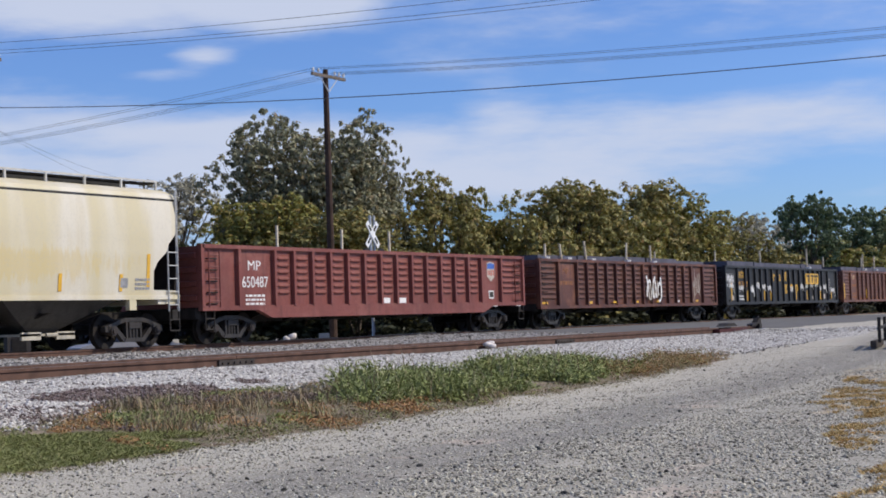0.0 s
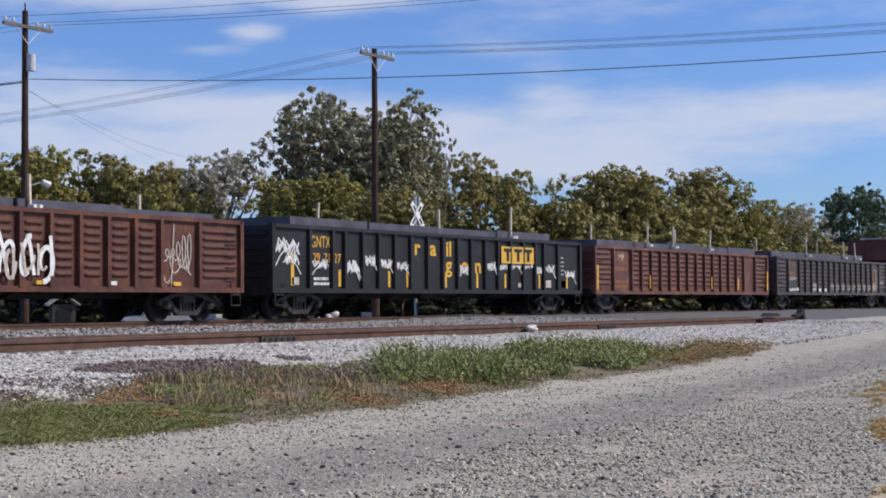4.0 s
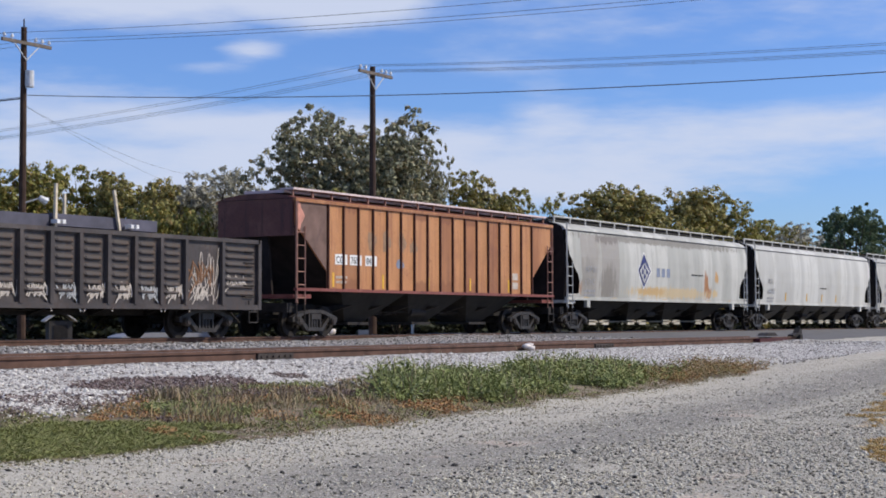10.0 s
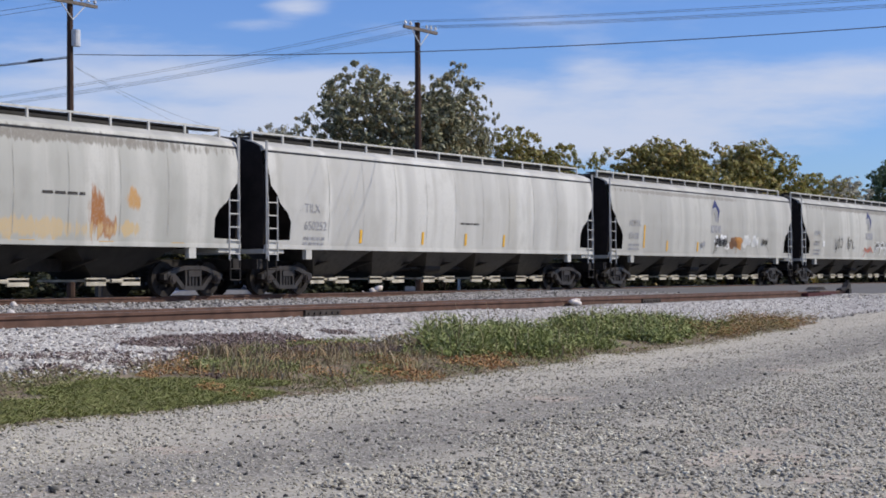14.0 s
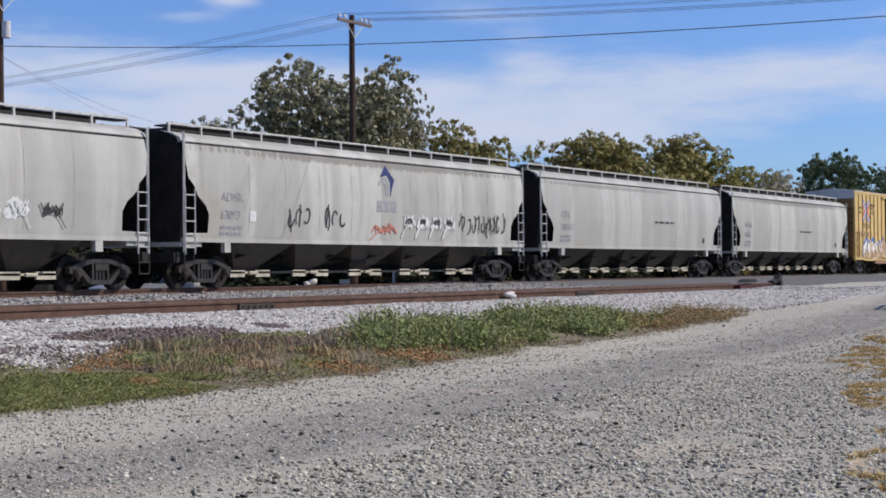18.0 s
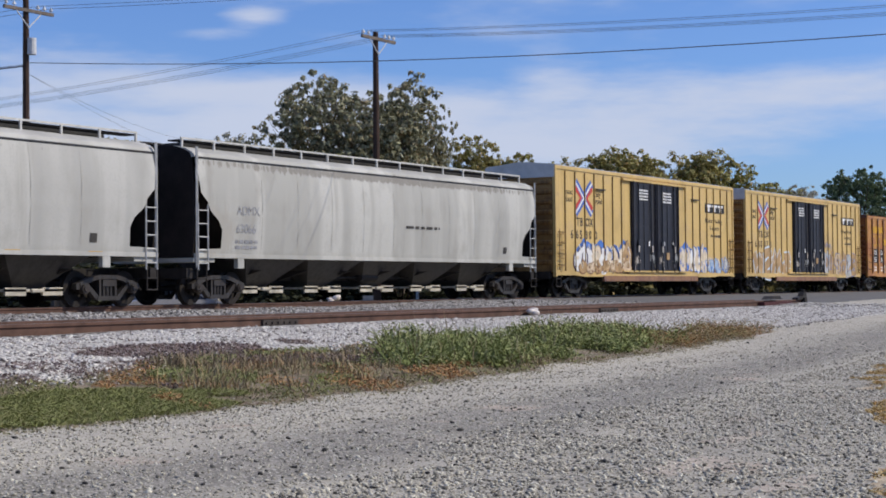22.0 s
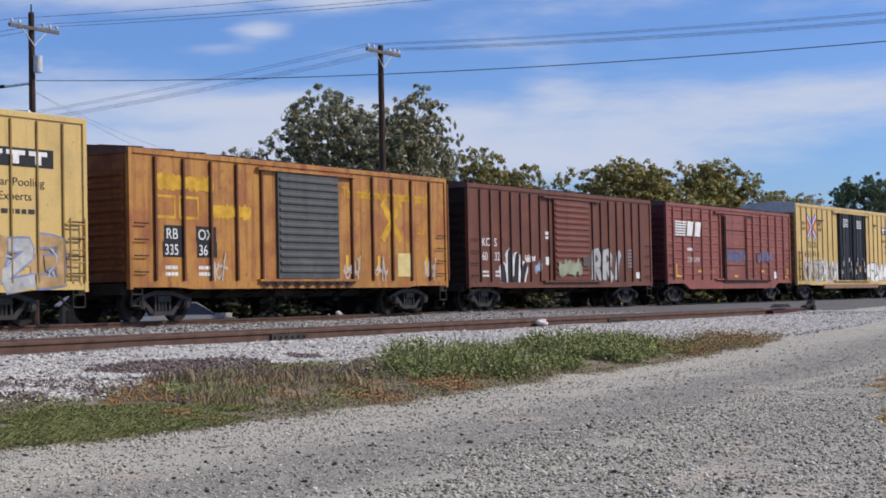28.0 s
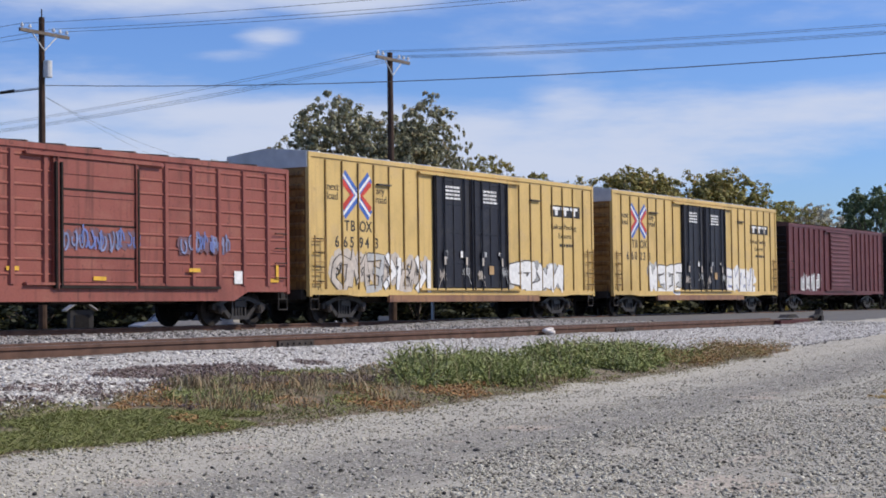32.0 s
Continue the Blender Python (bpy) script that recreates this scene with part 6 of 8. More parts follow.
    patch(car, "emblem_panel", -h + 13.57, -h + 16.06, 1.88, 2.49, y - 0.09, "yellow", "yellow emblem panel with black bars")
    for k in range(3):
        bm = box(-h + 13.75 + 0.78 * k, -h + 14.35 + 0.78 * k, y - 0.104, y - 0.098, 2.30, 2.42)
        bx(bm, -h + 13.95 + 0.78 * k, -h + 14.15 + 0.78 * k, y - 0.104, y - 0.098, 1.96, 2.31)
        part("emblem_bar", bm, M["black_spray"], car)
    for xx, t in ((7.62, "r"), (8.62, "a"), (9.65, "il")):
        lettering("lettering", t, 0.72, M["yellow"], car, -h + xx + 0.16, y - 0.004, 2.06, 1.3, "", 0.016)
    for xx, t in ((9.65, "g"), (10.68, "o"), (11.62, "n")):
        lettering("lettering", t, 0.72, M["yellow"], car, -h + xx + 0.16, y - 0.004, 1.52, 1.3, "", 0.016)
    for k, xx in enumerate((3.4, 6.2, 7.3, 9.75, 11.9, 13.95, 16.6, 18.9)):
        patch(car, "reflector", -h + xx, -h + xx + 0.13, 0.98, 1.5, y, "yellow")
    patch(car, "reflector", -h + 0.95, -h + 1.10, 1.0, 1.95, y, "yellow")
    rng = random.Random(12)
    for k, (a, b) in enumerate(zip(posts, posts[1:])):
        if k in (1, 2, 7, 8, 9, 11):
            continue
        wd = min(0.85, b - a - 0.12)
        knot(car, -h + a + 0.06 + (b - a - 0.12 - wd) * rng.random(), rng.uniform(1.30, 1.62), wd, rng.uniform(0.40, 0.56), y, "white", 50 + k, 0.045)
    knot(car, -h + 0.2, 1.75, 1.1, 0.75, y, "white", 49, 0.05)
    knot(car, -h + 2.0, 1.42, 0.95, 0.45, y, "white", 48, 0.04)
    knot(car, -h + 3.75, 1.35, 0.7, 0.5, y, "white", 47, 0.045)
    for xx, w in ((1.0, 0.35), (15.0, 0.25), (17.2, 0.42), (18.5, 0.4), (18.5, 0.4)):
        patch(car, "data_plate", -h + xx, -h + xx + w, 1.02, 1.0 + 0.7 * w, y, "white_faded")
    for k in range(5):
        bars(car, -h + 18.45, 1.5 + 0.16 * k, 0.25, 0.1, 1, y, "white_faded", 90 + k)
    bars(car, -h + 2.1, 1.02, 0.8, 0.3, 2, y, "white", 9)
    # rust brown
    car, h, y = gondola(101.22, 121.18, M["rust_brown"], "rust-streaked brown ribbed gondola car with yellow reflectors", POSTS_A[:-1] + [19.96], (1, 15), top=2.76)
    lettering("reporting_mark", "MP", 0.34, M["buff"], car, -h + 2.3, y - 0.004, 2.2, 1.3)
    bars(car, -h + 2.0, 1.75, 1.35, 0.3, 1, y, "faded_orange", 11, "car_number")
    bars(car, -h + 2.0, 1.05, 1.3, 0.4, 2, y, "faded_orange", 12)
    for xx in (5.35, 8.6, 12.4, 15.8):
        patch(car, "reflector", -h + xx, -h + xx + 0.14, 1.02, 1.6, y - 0.065, "yellow")
    for s in (-1, 1):
        part("corner_reflector", box(s * (h - 0.12) - 0.07, s * (h - 0.12) + 0.07, y - 0.115, y - 0.10, 0.98, 1.95), M["yellow"], car)
    for k in range(12):
        bars(car, -h + 3.8 + 1.01 * k, 0.95, 0.6, 0.14, 1, y - 0.01, "faded_orange", 80 + k)
    # faded black
    car, h, y = gondola(122.62, 142.49, M["cnw_black"], "faded black ribbed gondola car with chalky graffiti", POSTS_A[:-1] + [19.87], (1, 15), top=2.77)
    lettering("reporting_mark", "CNW", 0.40, M["faded_orange"], car, -h + 2.0, y - 0.004, 2.22, 1.15)
    bars(car, -h + 2.0, 1.85, 1.2, 0.26, 1, y, "faded_orange", 13, "car_number")
    graffiti(car, -h + 1.85, -h + 3.4, 0.9, 1.25, y, "white", "grey_spray", 5, 14, None, 0.06)
    scribble(car, -h + 2.0, 1.55, 1.2, 0.22, y, "grey_spray", 15, 3)
    graffiti(car, -h + 5.7, -h + 6.4, 0.92, 1.55, y - 0.012, "grey_spray", "white", 2, 15, None, 0.10)
    for k, xx in enumerate((6.75, 7.75)):
        patch(car, "white_panel", -h + xx, -h + xx + 0.55, 0.98, 1.14, y, "white")
    for k in range(9):
        knot(car, -h + 8.8 + 1.01 * k, 0.92, 0.75, 0.6, y - 0.012, "white_faded" if k % 3 else "grey_spray", 100 + k, 0.045)
    scribble(car, -h + 16.8, 1.0, 1.3, 1.3, y, "white_faded", 120, 4, 0.03)
    knot(car, -h + 16.75, 1.2, 1.2, 1.0, y, "brown_spray", 121, 0.05)
    knot(car, -h + 18.3, 1.3, 1.1, 0.5, y, "white_faded", 122, 0.04)
    # loads
    slab_load(0.5, 19.2, 68.32, 3.00, [(0.87, 3.40, 0.15, -1), (2.89, 3.44, -0.50, -1), (5.31, 3.62, -0.52, -1), (9.13, 3.66, 0.20, -1), (12.17, 3.62, -0.07, -1), (18.9, 3.60, 0.0, 1)], 1, 20.04)
    slab_load(1.3, 18.0, 89.83, 3.02, [(5.96, 3.80, 0.20, 1), (13.95, 3.94, -0.12, 1), (14.72, 3.98, 0.03, -1)], 2, 20.02)
    slab_load(0.8, 19.0, 111.20, 3.05, [(5.28, 3.84, 0.04, 1), (5.62, 3.88, 0.04, -1), (8.43, 3.83, 0.05, -1), (12.6, 3.81, 0.31, -1), (14.6, 3.94, 0.05, 1)], 3, 19.96)
    slab_load(0.0, 15.8, 132.55, 3.08, [(4.55, 3.90, 0.0, 1), (5.44, 3.99, -0.15, -1), (11.93, 3.86, 0.04, -1), (14.6, 3.83, -0.55, -1), (14.9, 3.90, 0.0, 1)], 4, 19.87)
    slab_load(1.5, 18.5, 46.78, 2.80, [(7.58, 3.78, 0.0, 1), (11.5, 3.78, 0.0, 1), (14.7, 3.80, 0.0, 1)], 5, 20.05)


# ---- covered hoppers ----
PROFILE = [(1.30, 1.43), (1.42, 1.47), (1.9, 1.515), (2.5, 1.55), (3.1, 1.545), (3.6, 1.50), (3.98, 1.44)]
ROOF = [(4.02, 1.40), (4.05, 1.42), (4.16, 1.36), (4.28, 1.10), (4.36, 0.75), (4.40, 0.0)]


def inset_at(z):
    pts = [(1.3, 0.06), (1.52, 0.06), (1.54, 1.12), (2.05, 1.14), (2.3, 0.98), (2.45, 0.78), (2.55, 0.62), (2.8, 0.5), (3.05, 0.22), (3.6, 0.14), (4.5, 0.06)]
    for (a, b), (c, d) in zip(pts, pts[1:]):
        if a <= z <= c:
            return b + (d - b) * (z - a) / (c - a)
    return 0.06


def curved_side(bm, h, sgn):
    zs = [1.30, 1.40, 1.52, 1.54, 1.75, 2.05, 2.2, 2.3, 2.4, 2.5, 2.58, 2.7, 2.8, 2.95, 3.05, 3.3, 3.6, 3.8, 3.98]
    prev = None
    for z in zs:
        y = next(b + (d - b) * (z - a) / (c - a) for (a, b), (c, d) in zip(PROFILE, PROFILE[1:]) if a <= z <= c)
        i = inset_at(z)
        row = [bm.verts.new((-h + i + (2 * h - 2 * i) * k / 20, sgn * y, z)) for k in range(21)]
        if prev:
            for k in range(20):
                q = (prev[k], prev[k + 1], row[k + 1], row[k])
                bm.faces.new(q if sgn < 0 else q[::-1])
        prev = row


def side_y(z):
    return next((b + (d - b) * (z - a) / (c - a) for (a, b), (c, d) in zip(PROFILE, PROFILE[1:]) if a <= z <= c), 1.43)


def on_side(ob, y_off=0.012):
    for v in ob.data.vertices:
        v.co.y = -side_y(max(1.3, min(3.97, v.co.z))) - y_off + 0.3 * min(0.0, v.co.y)
    return ob


def tank_paint(name, base, worn, streak, spots):
    """Hopper paint: broad soft upright bands, thin runs, and stains at their own places (x, z, half-width, half-height, colour, strength)."""
    m, n, l, b = material(name, 0.6)
    co = n.new("ShaderNodeTexCoord").outputs["Object"]
    band = noise_of(n, l, co, 1.0, 2, (0.75, 0.75, 0.06))
    runs = ramped(n, l, noise_of(n, l, co, 1.0, 4, (1.9, 1.9, 0.12)), 0.56, 0.86)
    fine = noise_of(n, l, co, 16, 4)
    cloud = noise_of(n, l, co, 1.7, 7, (1, 1, 0.6))
    c = mixed(n, l, ramped(n, l, band, 0.44, 0.56), base, tuple(0.93 * v for v in worn))
    c = mixed(n, l, runs, c, streak)
    c = mixed(n, l, ramped(n, l, cloud, 0.52, 0.95), c, streak)
    for x, z, rx, rz, col, much in spots:
        mp, ln, ad, mr = n.new("ShaderNodeMapping"), n.new("ShaderNodeVectorMath"), n.new("ShaderNodeMath"), n.new("ShaderNodeMapRange")
        mp.inputs["Location"].default_value, mp.inputs["Scale"].default_value = (-x / rx, 0, -z / rz), (1 / rx, 0, 1 / rz)
        ln.operation, ad.operation = "LENGTH", "MULTIPLY_ADD"
        l.new(co, mp.inputs["Vector"])
        l.new(mp.outputs["Vector"], ln.inputs[0])
        l.new(noise_of(n, l, co, 1.8, 8, (3.4, 3.4, 0.55), 0.62), ad.inputs[0])
        ad.inputs[1].default_value = 2.4
        l.new(ln.outputs["Value"], ad.inputs[2])
        mr.inputs["From Min"].default_value, mr.inputs["From Max"].default_value = 2.12, 1.80
        mr.inputs["To Max"].default_value = much
        l.new(ad.outputs["Value"], mr.inputs["Value"])
        c = mixed(n, l, mr.outputs["Result"], c, col)
    c = mixed(n, l, ramped(n, l, fine, 0.5, 1.1), c, tuple(v * 0.75 for v in base))
    l.new(c, b.inputs["Base Color"])
    bumped(n, l, b, noise_of(n, l, co, 1.6, 3, (1, 1, 0.3)), 0.3, 0.03)
    return m


def covered_hopper(x0, x1, mat, label, bays=5, pocket="pocket_grey", seams=10, posts=14):
    car, L = car_at("covered_hopper", x0, x1, label, "freight car")
    h = L / 2
    for sgn in (-1, 1):
        bm = bmesh.new()
        curved_side(bm, h, sgn)
        smooth(part("side_sheet", bm, mat, car))
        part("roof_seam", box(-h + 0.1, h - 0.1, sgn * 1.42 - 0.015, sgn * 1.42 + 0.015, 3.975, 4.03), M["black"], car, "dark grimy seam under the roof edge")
        part("side_sill", box(-h + 0.05, h - 0.05, sgn * 1.46 - 0.05, sgn * 1.46 + 0.05, 1.28, 1.40), mat, car)
    bm = bmesh.new()
    sec = [(-b, a) for a, b in ROOF] + [(b, a) for a, b in ROOF[-2::-1]]
    extr(bm, sec, "x", -h + 0.06, h - 0.06)
    part("roof", fix(bm), mat, car)
    for s in (-1, 1):
        sec = [(-b, a) for a, b in PROFILE + ROOF] + [(b, a) for a, b in (PROFILE + ROOF)[-2::-1]]
        sec = [(p * 0.93, q) for p, q in sec]
        bm = extr(bmesh.new(), sec, "x", s * (h - 0.02), s * (h - 0.12))
        # end and slope sheets: the shade at the car's end is painted as near-black
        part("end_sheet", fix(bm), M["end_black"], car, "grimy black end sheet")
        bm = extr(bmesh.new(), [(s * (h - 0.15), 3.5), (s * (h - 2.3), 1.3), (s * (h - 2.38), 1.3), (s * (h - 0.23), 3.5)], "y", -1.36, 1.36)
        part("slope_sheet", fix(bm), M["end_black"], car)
        part("end_platform", box(s * h - 0.9 * (s > 0), s * h + 0.9 * (s < 0), -1.44, 1.44, 1.16, 1.28), mat, car)
        part("jacking_pad", box(s * (h - 2.0) - 0.14, s * (h - 2.0) + 0.14, -1.5, -1.36, 1.0, 1.3), mat, car)
        ladder(car, s * (h - 0.10), -1.49, 1.0, 4.3, 0.05, 1, M["rail_white"])
        ladder(car, s * (h - 0.32), -1.52, 0.95, 2.75, 0.42, 5, M["rail_white"])
    # pockets
    a, b = -h + 2.35, h - 2.35
    w = (b - a) / bays
    for k in range(bays):
        c = a + (k + 0.5) * w
        bm = bmesh.new()
        up = [(c - w / 2 + 0.02, -1.36), (c + w / 2 - 0.02, -1.36), (c + w / 2 - 0.02, 1.36), (c - w / 2 + 0.02, 1.36)]
        lo = [(c - 0.42, -0.55), (c + 0.42, -0.55), (c + 0.42, 0.55), (c - 0.42, 0.55)]
        u, l = [bm.verts.new((*p, 1.30)) for p in up], [bm.verts.new((*p, 0.46)) for p in lo]
        bm.faces.new(u)
        bm.faces.new(l[::-1])
        for i in range(4):
            bm.faces.new((l[i], l[(i + 1) % 4], u[(i + 1) % 4], u[i]))
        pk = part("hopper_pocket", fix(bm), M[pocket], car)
        bm = bmesh.new()
        for d in (-1, 1):
            bx(bm, c + d * 0.62 - 0.34, c + d * 0.62 + 0.34, -0.86, -0.80, 0.30, 0.50)
        bx(bm, c - 0.96, c + 0.96, -0.86, 0.86, 0.40, 0.46)
        part("outlet_gate", bm, M["gate_grey"], pk, "pale grey outlet gate")
        part("gate_handle", rod(bmesh.new(), (c - 0.2, -0.95, 0.42), (c + 0.2, -0.95, 0.42), 0.05, 6), M["gate_grey"], pk)
    # running board and handrail
    for sgn in (-1, 1):
        part("running_board", box(-h + 0.15, h - 0.15, sgn * 0.62 - 0.2, sgn * 0.62 + 0.2, 4.50, 4.54), M["steel"], car)
        bm = box(-h + 0.15, h - 0.15, sgn * 0.88 - 0.02, sgn * 0.88 + 0.02, 4.55, 4.60)
        part("handrail", bm, M["rail_white"], car)
        for i in range(posts + 1):
            x = -h + 0.2 + (2 * h - 0.4) * i / posts
            part("rail_post", box(x - 0.03, x + 0.03, sgn * 0.88 - 0.025, sgn * 0.88 + 0.025, 4.28, 4.56), M["rail_white"], car)
    part("hatch_cover", box(-h + 0.8, h - 0.8, -0.32, 0.32, 4.38, 4.52), M["hatch"], car)
    # weld seams down the near side
    for i in range(1, seams):
        x = -h + 1.2 + (2 * h - 2.4) * i / seams
        bm = bmesh.new()
        prev = None
        for z in (1.55, 1.9, 2.3, 2.7, 3.1, 3.5, 3.96):
            row = [bm.verts.new((x + d, -side_y(z) - 0.006, z)) for d in (-0.009, 0.009)]
            if prev:
                bm.faces.new((prev[0], prev[1], row[1], row[0]))
            prev = row
        part("weld_seam", bm, M["seam"], car)
    running_gear(car, L, 1.5, (0.66, 0.98))
    return car, h


M["rail_white"] = plain("pale_grey_rail", (0.50, 0.49, 0.46), 0.6, 0.2, 5)
# near-black that holds the shade of the car ends; also the dark door rods
M["end_black"] = plain("shade_and_grime_black", (0.022, 0.017, 0.015), 0.95, 0.4, 2)
M["gate_grey"] = plain("pale_gate_metal", (0.46, 0.42, 0.34), 0.7, 0.3, 4)
M["hatch"] = plain("dark_hatch", (0.035, 0.034, 0.033), 0.7, 0.3, 3)
M["seam"] = plain("weld_grime", (0.37, 0.36, 0.325), 0.7, 0.2, 6)
# dirty pocket paint, darkened further by the underside's shade in its colour
M["pocket_grey"] = paint("shaded_dirty_pocket", (0.062, 0.056, 0.050), (0.042, 0.037, 0.033), (0.032, 0.028, 0.025), 0.7, 0.4, 0.5)
M["cream"] = tank_paint("cream_hopper_paint", (0.68, 0.63, 0.52), (0.66, 0.58, 0.38), (0.60, 0.52, 0.36), [(3.0, 2.2, 4.0, 0.5, (0.62, 0.48, 0.20), 0.5)])
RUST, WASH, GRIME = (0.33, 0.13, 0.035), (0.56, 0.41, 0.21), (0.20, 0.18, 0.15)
M["hop_white"] = tank_paint("white_hopper_paint", (0.57, 0.56, 0.52), (0.49, 0.48, 0.445), (0.37, 0.355, 0.315), [(3.6, 2.3, 0.5, 1.2, (0.46, 0.44, 0.38), 0.5)])
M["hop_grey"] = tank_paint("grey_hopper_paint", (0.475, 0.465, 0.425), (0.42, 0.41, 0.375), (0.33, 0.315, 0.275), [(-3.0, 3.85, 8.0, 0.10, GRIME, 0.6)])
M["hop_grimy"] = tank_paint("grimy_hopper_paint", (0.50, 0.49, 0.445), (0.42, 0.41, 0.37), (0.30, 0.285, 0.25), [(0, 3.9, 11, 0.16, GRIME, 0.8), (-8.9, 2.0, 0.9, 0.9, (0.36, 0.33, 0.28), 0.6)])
M["hop_adm"] = tank_paint("stained_grey_hopper_paint", (0.53, 0.52, 0.475), (0.43, 0.425, 0.385), (0.32, 0.31, 0.275),
                          [(4.4, 2.15, 0.30, 0.75, RUST, 0.95), (4.8, 1.75, 0.45, 0.35, RUST, 0.9), (5.75, 2.45, 0.32, 0.35, (0.50, 0.27, 0.08), 0.9), (5.6, 1.72, 0.5, 0.25, WASH, 0.9),
                           (0.5, 1.68, 5.5, 0.30, WASH, 0.75), (-1.8, 1.72, 1.6, 0.22, (0.52, 0.33, 0.13), 0.8), (-6.2, 2.7, 1.0, 1.2, (0.47, 0.47, 0.44), 0.7), (-6.8, 3.4, 2.2, 0.45, (0.40, 0.40, 0.37), 0.6),
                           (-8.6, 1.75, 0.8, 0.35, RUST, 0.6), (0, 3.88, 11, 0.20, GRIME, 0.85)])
M["hop_stained"] = tank_paint("grey_brown_grime", (0.42, 0.40, 0.36), (0.36, 0.335, 0.30), (0.25, 0.225, 0.195), [(-6.2, 2.0, 0.9, 0.8, (0.19, 0.17, 0.145), 0.75), (-6.1, 3.8, 1.6, 0.25, (0.17, 0.145, 0.125), 0.8), (-8.2, 2.2, 0.8, 0.9, (0.26, 0.24, 0.21), 0.7)])
M["rust_stain"] = plain("rust_stain", (0.42, 0.20, 0.06), 0.8, 0.35, 3)


def reflectors(car, h, xs, z0=1.5, z1=2.0):
    for x in xs:
        on_side(patch(car, "reflector", -h + x, -h + x + 0.13, z0, z1, 0, "yellow"))


def swoosh(car, x, z, s):
    """Leaf-shaped emblem: a blue diamond with a pale curved stroke, and broad letter bars below."""
    a = extr(bmesh.new(), [(x + s * p, z + s * q) for p, q in ((0.0, 1.55), (1.05, 0.55), (0.35, -0.75), (0.5, 0.35), (0.1, 0.85), (-0.85, 0.65))], "y", -0.006, 0)
    on_side(part("emblem", fix(a), M["navy"], car, "dark blue leaf-shaped emblem"))
    bm = bmesh.new()
    scrawl(bm, [(x + s * p, z + s * q) for p, q in ((-1.1, 0.1), (-0.6, 0.55), (-0.1, 0.55), (0.2, 0.2), (0.1, -0.65))], 0.2 * s, 0)
    on_side(part("emblem_stroke", bm, M["grey_letter"], car))
    bm = bmesh.new()
    scrawl(bm, [(x + s * p, z + s * q) for p, q in ((-0.5, 0.3), (-0.2, 0.05), (-0.15, -0.6))], 0.14 * s, 0)
    on_side(part("emblem_stroke", bm, M["grey_letter"], car))
    for k in range(3):
        on_side(part("emblem_bar", box(x - 1.35 * s + 0.92 * k * s, x - 0.62 * s + 0.92 * k * s, -0.005, 0, z - 1.75 * s, z - 1.0 * s), M["grey_letter"], car))


def marks(car, h, number, mark, x=1.75, z=2.35):
    on_side(lettering("reporting_mark", mark, 0.36, M["grey_letter"], car, -h + x, 0, z, 1.0))
    on_side(lettering("car_number", number, 0.36, M["grey_letter"], car, -h + x, 0, z - 0.5, 1.0))
    on_side(bars(car, -h + x, z - 0.95, 1.0, 0.32, 2, 0, "grey_letter", 21))


